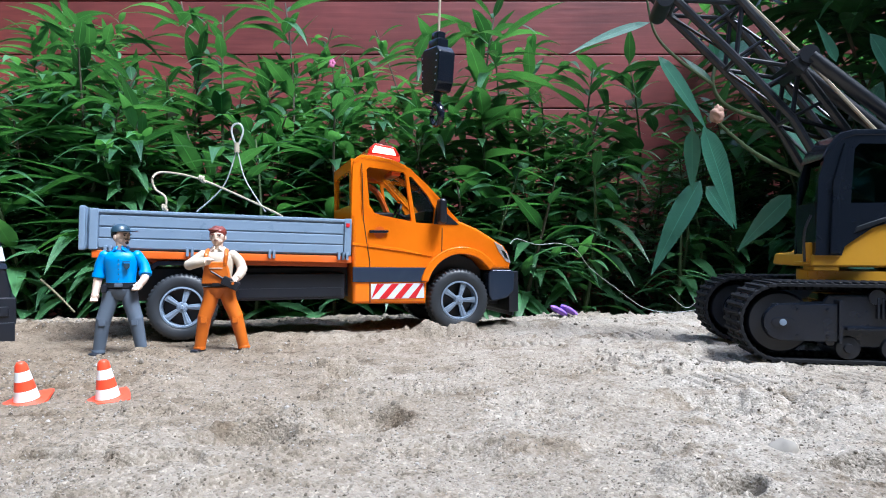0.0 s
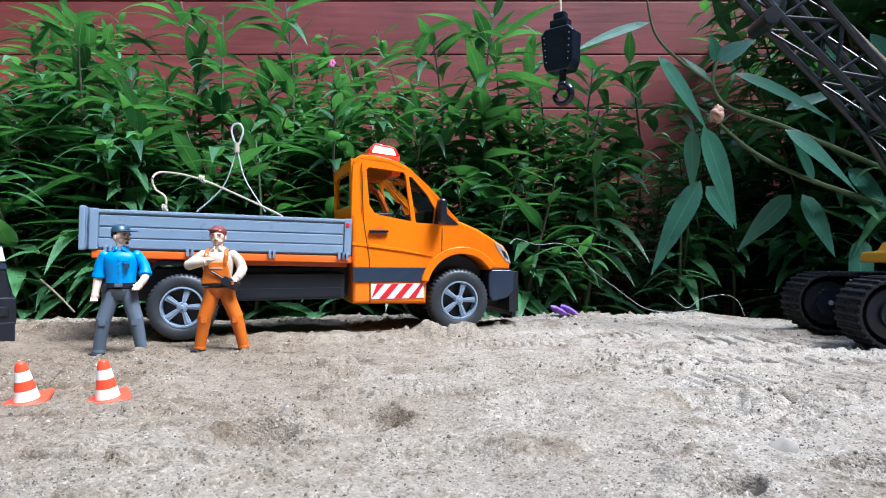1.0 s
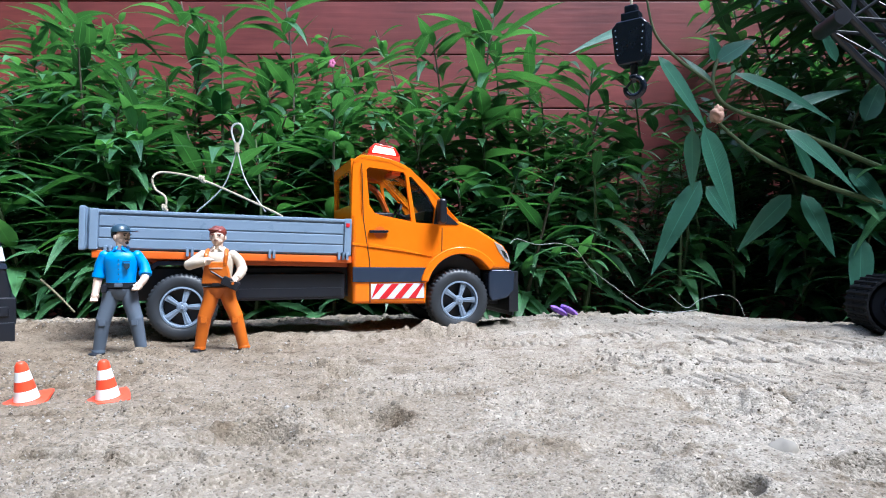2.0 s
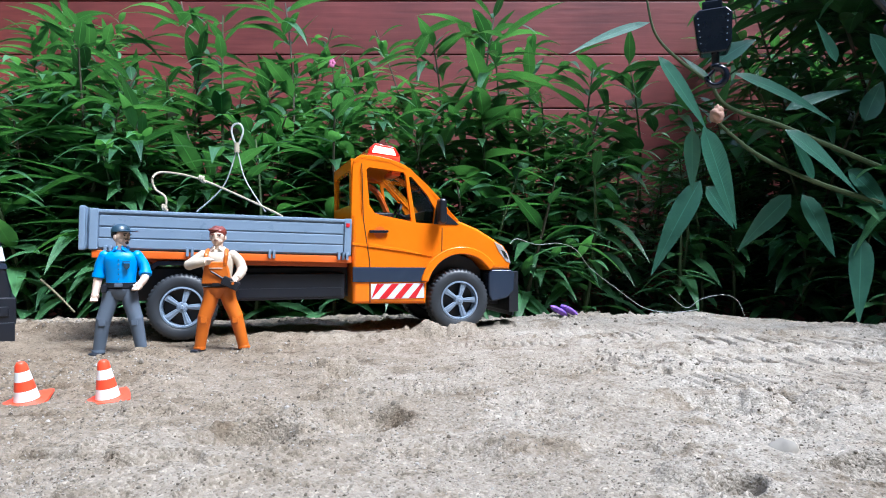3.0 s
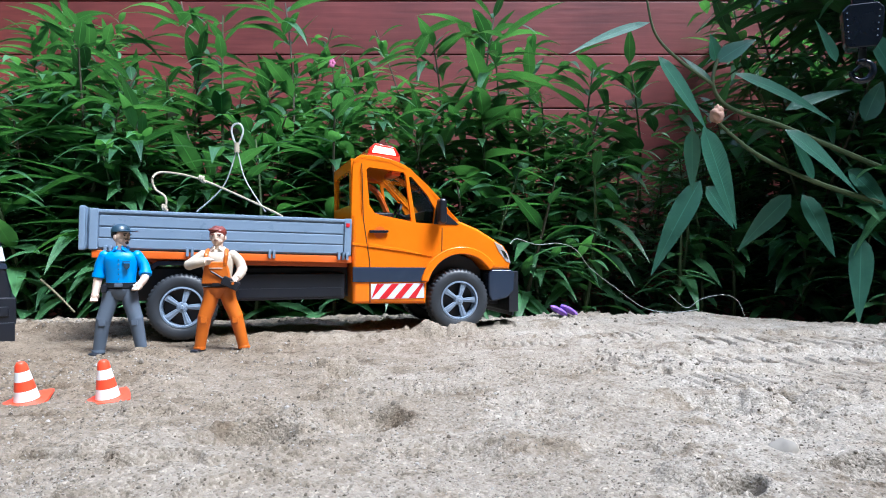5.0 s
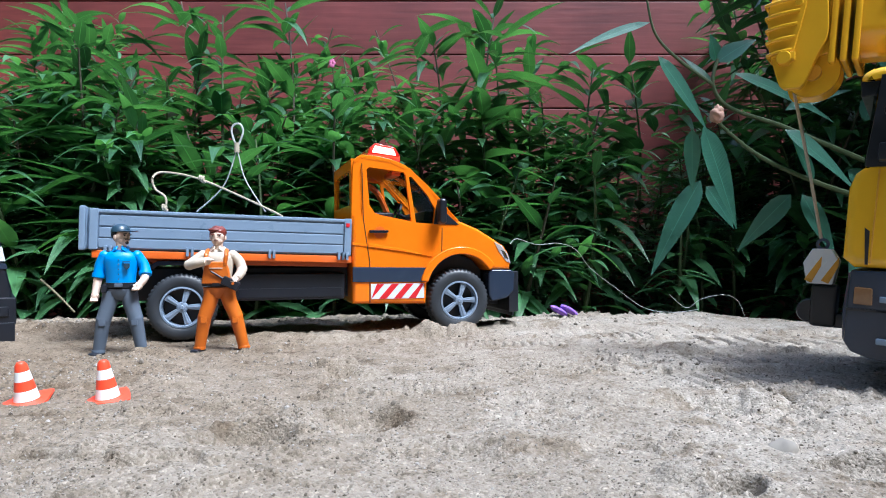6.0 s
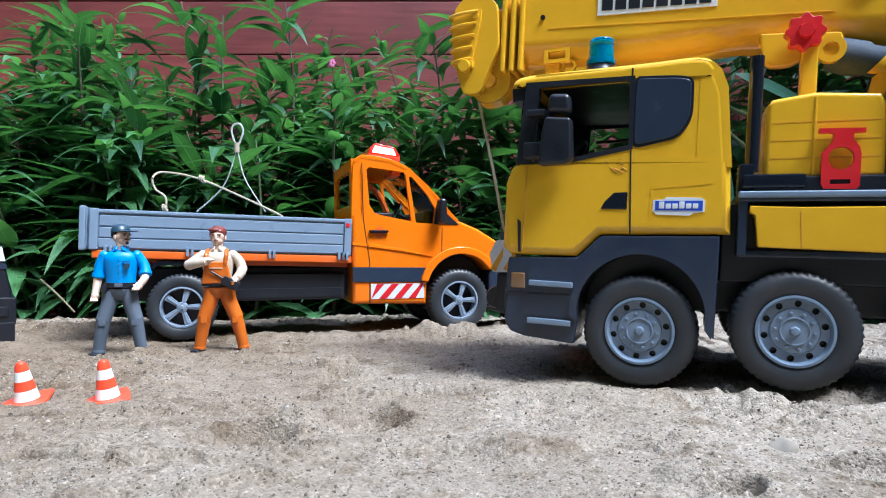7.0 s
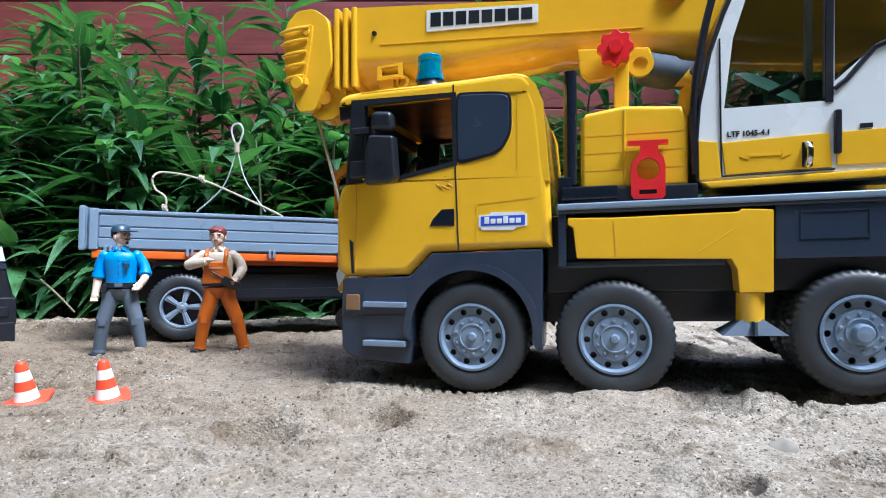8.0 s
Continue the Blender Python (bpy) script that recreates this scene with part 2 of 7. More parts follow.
def soft_prism(profile, y0, y1, r, seg=6, sharp=lambda nx, nz: False):
    """A profile in x, z pushed from y0 to y1 whose two rims roll over with radius r, but for the sides named sharp."""
    n = len(profile)
    area = sum(profile[i][0] * profile[(i + 1) % n][1] - profile[(i + 1) % n][0] * profile[i][1] for i in range(n))
    sgn = 1 if area > 0 else -1
    side = []
    for i in range(n):
        (ax, az), (bx, bz) = profile[i], profile[(i + 1) % n]
        l = math.hypot(bx - ax, bz - az) or 1.0
        side.append((sgn * (bz - az) / l, -sgn * (bx - ax) / l))
    push = []
    for i in range(n):
        p, q = side[i - 1], side[i]
        kp, kq = (0.0 if sharp(*p) else 1.0), (0.0 if sharp(*q) else 1.0)
        det = p[0] * q[1] - p[1] * q[0]
        if abs(det) < 0.15:
            k = min(kp, kq)
            mx, mz = p[0] + q[0], p[1] + q[1]
            l = math.hypot(mx, mz) or 1.0
            push.append((mx / l * k, mz / l * k))
        else:
            vx, vz = (kp * q[1] - kq * p[1]) / det, (kq * p[0] - kp * q[0]) / det
            l = math.hypot(vx, vz)
            f = min(1.0, 1.6 / l) if l > 0 else 1.0
            push.append((vx * f, vz * f))
    rows = []
    for k in range(seg + 1):
        a = k / seg * math.pi / 2
        rows.append((y0 + r * (1 - math.sin(a)), r * (1 - math.cos(a))))
    rows = rows[::-1]
    rows += [(y1 - (y - y0), d) for y, d in rows[::-1]]
    bm = bmesh.new()
    rings = [[bm.verts.new((x - vx * d, y, z - vz * d)) for (x, z), (vx, vz) in zip(profile, push)] for y, d in rows]
    bm.faces.new(rings[0])
    bm.faces.new(rings[-1][::-1])
    for a, b in zip(rings, rings[1:]):
        for i in range(n):
            j = (i + 1) % n
            bm.faces.new((a[i], b[i], b[j], a[j]))
    bmesh.ops.recalc_face_normals(bm, faces=bm.faces)
    return bm


def box(x0, x1, y0, y1, z0, z1, bev=0.08, seg=2):
    return prism([(x0, z0), (x1, z0), (x1, z1), (x0, z1)], y0, y1, bev, seg)


def panel(outer, holes, y0, y1):
    """A plate in x, z with holes through it."""
    bm = bmesh.new()
    edges = []
    for loop in [outer] + list(holes):
        vs = [bm.verts.new((x, y0, z)) for x, z in loop]
        edges += [bm.edges.new((vs[i], vs[(i + 1) % len(vs)])) for i in range(len(vs))]
    bmesh.ops.triangle_fill(bm, edges=edges, use_beauty=True, use_dissolve=False)
    out = bmesh.ops.extrude_face_region(bm, geom=bm.faces[:])
    bmesh.ops.translate(bm, vec=(0, y1 - y0, 0), verts=[v for v in out["geom"] if isinstance(v, bmesh.types.BMVert)])
    return bm


def circle(cx, cz, r, n=20, a0=0.0):
    return [(cx + r * math.cos(a0 + i * math.tau / n), cz + r * math.sin(a0 + i * math.tau / n)) for i in range(n)]


def lathe(profile, n=40, axis="y", at=(0, 0, 0)):
    """Turns (radius, height) pairs round an axis."""
    bm = bmesh.new()
    rings = []
    for r, h in profile:
        ring = []
        for i in range(n):
            a = i * math.tau / n
            c, s = r * math.cos(a), r * math.sin(a)
            p = {"y": (c, h, s), "z": (c, s, h), "x": (h, c, s)}[axis]
            ring.append(bm.verts.new(Vector(p) + Vector(at)))
        rings.append(ring)
    for r0, r1 in zip(rings, rings[1:]):
        for i in range(n):
            j = (i + 1) % n
            bm.faces.new((r0[i], r0[j], r1[j], r1[i]))
    if profile[0][0] > 0.02 and profile[-1][0] > 0.02:
        for i in range(n):
            j = (i + 1) % n
            bm.faces.new((rings[-1][i], rings[-1][j], rings[0][j], rings[0][i]))
    else:
        for (r, h), ring in ((profile[0], rings[0]), (profile[-1], rings[-1])):
            bm.faces.new(ring)
    return bm


def tube(points, r, n=8, taper=None):
    """A round bar along a line of points."""
    bm = bmesh.new()
    pts = [Vector(p) for p in points]
    rings = []
    for i, p in enumerate(pts):
        d = (pts[min(i + 1, len(pts) - 1)] - pts[max(i - 1, 0)]).normalized()
        u = d.cross(Vector((0.13, 0.31, 0.94))).normalized()
        v = d.cross(u)
        rr = r if taper is None else r + (taper - r) * i / (len(pts) - 1)
        rings.append([bm.verts.new(p + rr * (math.cos(a * math.tau / n) * u + math.sin(a * math.tau / n) * v)) for a in range(n)])
    for r0, r1 in zip(rings, rings[1:]):
        for i in range(n):
            j = (i + 1) % n
            bm.faces.new((r0[i], r0[j], r1[j], r1[i]))
    bm.faces.new(rings[0][::-1])
    bm.faces.new(rings[-1])
    return bm


def spline(points, steps=8):
    """A smooth line through the points."""
    p = [Vector(q) for q in points]
    p = [p[0]] + p + [p[-1]]
    out = []
    for a, b, c, d in zip(p, p[1:], p[2:], p[3:]):
        for k in range(steps):
            t = k / steps
            out.append(0.5 * (2 * b + (c - a) * t + (2 * a - 5 * b + 4 * c - d) * t * t + (3 * b - a - 3 * c + d) * t ** 3))
    out.append(p[-2])
    return out


def ball(c, r, sx=1, sy=1, sz=1, u=12, v=8):
    bm = bmesh.new()
    bmesh.ops.create_uvsphere(bm, u_segments=u, v_segments=v, radius=r)
    bmesh.ops.scale(bm, vec=(sx, sy, sz), verts=bm.verts)
    bmesh.ops.translate(bm, vec=c, verts=bm.verts)
    return bm


def bars(text_width, height, at, n, thick=0.03):
    """Plain bars where writing stands."""
    x, y, z = at
    w = text_width / n
    return merged(*[box(x + i * w, x + i * w + w * 0.72, y - thick, y, z, z + height, 0) for i in range(n)])


def lettering(text, size, material, parent, m, name="lettering", bold=0.0):
    cu = bpy.data.curves.new("lettering", "FONT")
    cu.body, cu.size, cu.extrude, cu.offset = text, size * 0.01, 0.0001, bold * 0.01
    tmp = bpy.data.objects.new("tmp", cu)
    scene.collection.objects.link(tmp)
    me = bpy.data.meshes.new_from_object(tmp.evaluated_get(bpy.context.evaluated_depsgraph_get()))
    bpy.data.objects.remove(tmp)
    me.materials.append(material)
    ob = new(name, me)
    ob.parent = parent
    ob.matrix_basis = m
    return ob


# ---- ground ----
def value_noise(x, y, scale, seed):
    rs = np.random.RandomState(seed)
    g = rs.rand(64, 64)
    u, v = x * scale, y * scale
    i, j = np.floor(u).astype(int), np.floor(v).astype(int)
    fu, fv = u - i, v - j
    fu, fv = fu * fu * (3 - 2 * fu), fv * fv * (3 - 2 * fv)
    i0, j0, i1, j1 = i % 64, j % 64, (i + 1) % 64, (j + 1) % 64
    return (g[i0, j0] * (1 - fu) + g[i1, j0] * fu) * (1 - fv) + (g[i0, j1] * (1 - fu) + g[i1, j1] * fu) * fv - 0.5


def base_height(x, y):
    """The lie of the sand in centimetres: level before the vehicles, falling behind them, dropping into the bed."""
    z = np.where(y > 70, -(y - 70) * 0.07, 0.0)
    z = z - 0.35 * np.clip((y - 66) / 14, 0, 1) * np.clip((-x - 8) / 20, 0, 1)
    z = z + 0.6 * np.exp(-(((x - 24) / 14) ** 2 + ((y - 82) / 10) ** 2))
    z = z - np.clip(y - 87, 0, 12) * 0.5
    z = z - np.clip(x - 36, 0, 40) * 0.045 * np.clip((y - 55) / 25, 0, 1)
    return z


def ground_height(x, y):
    """Sand surface in centimetres, with lumps, scuffs, foot hollows and tread prints."""
    z = base_height(x, y)
    near = np.exp(-np.maximum(0, y - 95) / 10)
    u, v = x + 1.5 * value_noise(x, y, 0.3, 21), y + 1.5 * value_noise(x, y, 0.3, 22)
    z = z + near * (value_noise(u, v, 0.085, 1) * 0.5 + value_noise(u, v, 0.23, 2) * 0.5 + value_noise(u, v, 0.6, 3) * 0.27)
    mask = np.clip(value_noise(x, y, 0.13, 9) * 4 + 0.35, 0, 1)
    clods = np.clip(value_noise(u, v, 1.25, 4) * 2.4 - 0.3, 0, 1)
    clods = clods * clods * (3 - 2 * clods)
    crumbs = np.clip(value_noise(u, v, 2.6, 24) * 2.4 - 0.3, 0, 1) * np.clip(value_noise(x, y, 0.3, 25) * 4 + 0.4, 0, 1)
    z = z + near * (clods * 0.36 * mask + crumbs * 0.3 + value_noise(u, v, 2.1, 5) * 0.12 * (0.35 + mask) + value_noise(x, y, 4.0, 6) * 0.09 + value_noise(x, y, 7.0, 8) * 0.06)
    # broken crust: shallow plates of surface with steep torn edges, longer across than deep
    crust = value_noise(u * 0.6, v * 1.3, 0.33, 41) + 0.35 * value_noise(u, v, 1.1, 42)
    z = z + near * 0.40 * np.clip(crust * 9 + 0.2, 0, 1) * np.clip(value_noise(x, y, 0.07, 43) * 4 + 0.75, 0, 1)
    # hollows left by fingers and feet: centre, half widths, depth
    for cx, cy, rx, ry, dz in ((-8.4, 28.4, 1.5, 1.1, -0.75), (-9.2, 27.2, 1.8, 0.9, -0.5), (-4.2, 32.0, 2.0, 1.4, -0.75), (10.4, 22.4, 0.75, 0.6, -1.0), (15.8, 23.8, 1.6, 0.8, -0.5),
                               (9.0, 23.5, 1.0, 0.7, 0.35), (-6.7, 43.0, 1.3, 1.4, -0.5), (-7.6, 45.0, 1.5, 0.8, 0.45), (-5.2, 42.2, 0.9, 0.9, 0.4), (17.5, 34.2, 1.1, 0.7, 0.5), (21.5, 35.2, 1.2, 0.7, 0.3),
                               (18.6, 36.0, 1.1, 1.0, -0.35), (13.6, 33.5, 2.2, 1.3, -0.45), (-26.0, 49.4, 2.2, 0.8, 0.3), (-22.6, 49.0, 3.0, 1.2, 0.4), (-19, 51.4, 1.4, 0.8, 0.3), (-15.5, 51.5, 2.2, 0.8, 0.3),
                               (0.0, 63.9, 2.6, 1.1, 0.55), (2.6, 64.3, 1.2, 0.9, 0.35), (19.0, 50.5, 1.8, 0.9, 0.35), (14.9, 41.9, 0.35, 0.9, -0.7), (12.9, 46.0, 0.9, 0.6, 0.3), (-38, 63, 2.0, 1.2, 0.6),
                               (23.5, 30.3, 5.5, 1.5, 0.6), (11.5, 35.0, 5.0, 0.9, 0.22), (31, 42.5, 6, 4, 0.35), (-1.5, 39.5, 1.6, 0.8, 0.3), (4.0, 28.0, 3.0, 1.6, 0.3), (-18.5, 58.6, 3.5, 1.2, 0.3), (-14.0, 60.0, 3.8, 1.2, 0.34), (-8.5, 61.8, 3.8, 1.2, 0.34), (-4.0, 63.2, 2.6, 1.1, 0.3)):
        q = ((x - cx) / rx) ** 2 + ((y - cy) / ry) ** 2
        z = z + 1.35 * dz * np.exp(-((q * (1 + 0.8 * value_noise(x, y, 0.9, 13))) ** 2.6) * 0.7)
        if dz < -0.4:  # sand pushed up round the rim, most on its far side
            z = z + 0.3 * abs(dz) * np.exp(-((np.sqrt(q) - 1.45) / 0.3) ** 2) * (0.7 + 0.5 * np.tanh((y - cy) / ry)) * (1 + 1.6 * value_noise(x, y, 0.8, 14))
    # ground pressed level under what stands on it
    for cx, cy, r in ((-26.0, 50.6, 2.9), (-18.6, 52.4, 2.9), (-23.4, 35.3, 2.0), (-19.0, 36.0, 2.0), (-23.8, 58.4, 2.4), (1.8, 66.6, 2.4)):
        k = np.exp(-(((x - cx) / r) ** 2 + ((y - cy) / r) ** 2) ** 2)
        z = z * (1 - k) + k * -0.12
    # tread prints: start, end, half width, pitch, slant, depth
    for ax, ay, bx, by, hw, pitch, slant, dz in ((-4.5, 39.0, 8.0, 38.0, 1.4, 0.62, 0.1, 0.06), (0.0, 57.0, 12.0, 56.5, 1.4, 0.85, 0.05, 0.17), (9.0, 61.0, 21.0, 63.0, 1.8, 1.0, 0.0, 0.16), (17.0, 47.5, 46.0, 44.5, 2.6, 1.7, 0.15, 0.2),
                                                 (22.0, 60.0, 52.0, 55.0, 3.0, 1.8, 0.15, 0.2), (8.5, 39.5, 34.0, 41.5, 2.4, 1.15, 0.15, 0.16)):
        dx, dy = bx - ax, by - ay
        ln = math.hypot(dx, dy)
        s_ = ((x - ax) * dx + (y - ay) * dy) / ln
        w_ = (-(x - ax) * dy + (y - ay) * dx) / ln
        wob = w_ + 0.9 * value_noise(x, y, 0.18, 17)
        inside = np.clip((hw - np.abs(wob)) / 0.35, 0, 1) * np.clip(s_ / 2, 0, 1) * np.clip((ln - s_) / 2, 0, 1)
        worn = np.clip(value_noise(x, y, 0.22, 19) * 3 + 0.9, 0, 1)
        wave = np.sin((s_ + slant * w_ + 0.12 * value_noise(x, y, 0.8, 18)) / pitch * math.tau)
        level = base_height(x, y) + 0.3 * value_noise(x, y, 0.12, 31)
        z = z + (level - z) * 0.96 * inside
        # narrow grooves across the print, pressed deepest in its middle
        rows_ = np.clip((0.97 - np.abs(wob) / hw) / 0.25, 0, 1)
        groove = np.clip(wave * 3.0 - 0.5, 0, 1)
        z = z + inside * worn * dz * (0.45 - 2.6 * groove * rows_)
    return z


def build_ground():
    def axis(a, b, n, far0, far1, m):
        mid = np.linspace(a, b, n)
        lo = a - (np.geomspace(1, 1 + a - far0, m)[1:][::-1] - 1)
        hi = b + (np.geomspace(1, 1 + far1 - b, m)[1:] - 1)
        return np.concatenate([lo, mid, hi])
    xs = axis(-54, 54, 1080, -40000, 40000, 14)
    inv = np.linspace(1 / 18.0, 1 / 92.0, 560)
    ymid = 1 / inv
    ys = np.concatenate([[-40000, -4000, -400, -60, 0, 8, 13], ymid, 92 + np.geomspace(1, 39000, 16)])
    X, Y = np.meshgrid(xs, ys)
    fade = np.clip((400 - np.hypot(X, Y)) / 300, 0, 1)
    Z = ground_height(X, Y) * fade - (1 - fade) * 4
    nx, ny = len(xs), len(ys)
    verts = np.stack([X, Y, Z], -1).reshape(-1, 3) * 0.01
    idx = np.arange(nx * ny).reshape(ny, nx)
    faces = np.stack([idx[:-1, :-1], idx[:-1, 1:], idx[1:, 1:], idx[1:, :-1]], -1).reshape(-1, 4)
    me = bpy.data.meshes.new("ground")
    me.from_pydata(verts.tolist(), [], faces.tolist())
    me.polygons.foreach_set("use_smooth", np.ones(len(faces), bool))
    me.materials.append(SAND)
    return tagged(new("ground", me), "pale grey-beige sand, scuffed and lumpy, with track prints", "sand", kind="structure")


def build_crumbs():
    """Loose crumbs of sand on the surface, thick where it was dug up."""
    rs = np.random.RandomState(5)
    bm = bmesh.new()
    bmesh.ops.create_icosphere(bm, subdivisions=1, radius=1.0)
    tv = np.array([v.co[:] for v in bm.verts])
    tf = np.array([[v.index for v in f.verts] for f in bm.faces])
    bm.free()
    n = 130000
    d = 1 / rs.uniform(1 / 19.0, 1 / 84.0, n)
    x = rs.uniform(-0.72, 0.72, n) * d
    mask = np.clip(value_noise(x, d, 0.13, 9) * 4 + 0.35, 0, 1) * 0.7 + np.clip(value_noise(x, d, 0.3, 25) * 4 + 0.1, 0, 1) * 0.6 + 0.06
    for cx, cy, r in ((-8.6, 28.0, 2.6), (-3.4, 31.2, 2.8), (10.0, 22.8, 2.2), (-6.6, 43.2, 3.4), (-23.0, 49.6, 4.5), (-17.0, 52.0, 3.4), (0.6, 64.0, 3.6), (18.0, 34.6, 3.2), (19.5, 50.5, 3.6), (15.8, 23.6, 2.4), (-37.5, 62.5, 3.0), (-2.4, 26.8, 2.6), (-1.6, 39.8, 2.8), (-13.0, 33.0, 3.0)):
        mask = np.maximum(mask, 1.1 * np.exp(-((x - cx) ** 2 + (d - cy) ** 2) / r ** 2))
    keep = rs.rand(n) < np.clip(mask - 0.2, 0.0, 1) ** 2.5 * 0.30 * np.where(x > 4, 0.35, 1.0) + np.where(d < 48, 0.10, 0.03)
    x, d = x[keep], d[keep]
    n = len(x)
    size = np.clip(rs.lognormal(-3.3, 0.5, n), 0.018, 0.17) * (d / 40)
    z = ground_height(x, d) + size * 0.1
    verts = np.repeat(tv[None], n, 0) * (1 + rs.uniform(-0.32, 0.32, (n, len(tv), 1)))
    verts *= (size[:, None] * rs.uniform(0.7, 1.35, (n, 3)))[:, None, :]
    verts += np.stack([x, d, z], -1)[:, None, :]
    faces = (tf[None] + (np.arange(n) * len(tv))[:, None, None]).reshape(-1, 3)
    me = bpy.data.meshes.new("sand_crumbs")
    me.from_pydata((verts.reshape(-1, 3) * 0.01).tolist(), [], faces.tolist())
    me.materials.append(crumb_material())
    return tagged(new("sand_crumbs", me), "loose damp crumbs of sand scattered over the surface", "sand", kind="stuff")


def crumb_material():
    m, t, b = nodes_of("damp_sand_crumb")
    geo = t.nodes.new("ShaderNodeNewGeometry")
    r = ramp_of(t, geo.outputs["Random Per Island"], [(0.0, (0.10, 0.082, 0.063)), (0.3, (0.20, 0.170, 0.136)), (0.8, (0.32, 0.286, 0.242)), (1.0, (0.39, 0.36, 0.32))])
    g = ramp_of(t, noise_of(t, 900, 4, 0.7).outputs[0], [(0.3, (0.7, 0.7, 0.7)), (0.7, (1.15, 1.15, 1.15))])
    t.links.new(mixed(t, "MULTIPLY", 1.0, r.outputs[0], g.outputs[0]), b.inputs["Base Color"])
    b.inputs["Roughness"].default_value = 0.95
    b.inputs["Specular IOR Level"].default_value = 0.1
    return m


def build_wall():
    """Red painted board wall behind the plants."""
    wall = thing("wall_back", pose(0, 1.52, 0), "red painted horizontal wooden board wall behind the plants", "wall")
    wall["kind"] = "structure"
    bounds = [-9.4, 3.5, 16.4, 29.3, 42.2, 55.1, 68.0, 80.9, 93.8]
    for z0, z1 in zip(bounds, bounds[1:]):
        part("board", box(-190, 190, 0.0, 2.0, z0 + 0.12, z1 - 0.12, 0.25), WOOD, wall)
    part("backing", box(-190, 190, 1.6, 3.0, -9, 93, 0), WOOD, wall)


def build_light_screen():
    """An unseen hedge-like ring, added beside and behind the camera to block low sky light and darken reflections."""
    m, t, b = nodes_of("screen_green")
    r = ramp_of(t, noise_of(t, 9, 8, 0.75).outputs[0], [(0.35, (0.012, 0.03, 0.008)), (0.7, (0.06, 0.12, 0.03))])
    t.links.new(r.outputs[0], b.inputs["Base Color"])
    b.inputs["Roughness"].default_value = 0.9
    bm = bmesh.new()
    n, k = 72, 9
    rows = []
    for i in range(n + 1):
        a = radians(148 + 244 * i / n)
        col = []
        for j in range(k + 1):
            p = Vector((math.cos(a), math.sin(a), 0))
            q = 230 + 22 * noise.noise(Vector((p.x * 4, p.y * 4, j * 0.7))) - j * j * 0.5
            h = -8 + j * (26 + 4 * noise.noise(Vector((p.x * 3, p.y * 3, 7))))
            col.append(bm.verts.new((p.x * q, p.y * q + 40, h)))
        rows.append(col)
    for c0, c1 in zip(rows, rows[1:]):
        for j in range(k):
            bm.faces.new((c0[j], c1[j], c1[j + 1], c0[j + 1]))
    tagged(part("backdrop", bm, m), "unseen dark green screen added behind the camera to block low sky light", "hedge", kind="structure")


# ---- plants ----
class LeafPile:
    """Gathers leaves as quads with a midrib fold, tip droop and a uv across the blade."""

    def __init__(self):
        self.v, self.f, self.uv = [], [], []

    def leaf(self, base, way, up, length, width, droop=0.25, n=6, fold=0.18, twist=0.0):
        way = way.normalized()
        side = way.cross(up).normalized()
        up = side.cross(way).normalized()
        k0 = len(self.v)
        for i in range(n + 1):
            t = i / n
            w = width * 0.5 * (math.sin(math.pi * min(1, t ** 0.68)) ** 0.95) * (1.04 - 0.28 * t) + 0.02 * width
            if i == n:
                w = 0.01 * width
            c = base + way * (length * t * (1 - 0.12 * droop * t)) - Vector((0, 0, 1)) * (droop * length * t * t)
            s = side * math.cos(twist * t) + up * math.sin(twist * t)
            for q in (-1, 0, 1):
                p = c + s * (w * q) + up * (fold * w * abs(q))
                self.v.append(p)
        for i in range(n):
            a = k0 + i * 3
            for q in (0, 1):
                self.f.append((a + q, a + q + 1, a + q + 4, a + q + 3))
                u0, u1 = q * 0.5, q * 0.5 + 0.5
                self.uv.append(((u0, i / n), (u1, i / n), (u1, (i + 1) / n), (u0, (i + 1) / n)))

    def mesh(self, name, material):
        me = bpy.data.meshes.new(name)
        me.from_pydata([(p * 0.01)[:] for p in self.v], [], self.f)
        layer = me.uv_layers.new(name="UVMap")
        flat = np.array(self.uv, dtype=np.float32).reshape(-1)
        layer.data.foreach_set("uv", flat)
        me.polygons.foreach_set("use_smooth", np.ones(len(self.f), bool))
        me.materials.append(material)
        return me


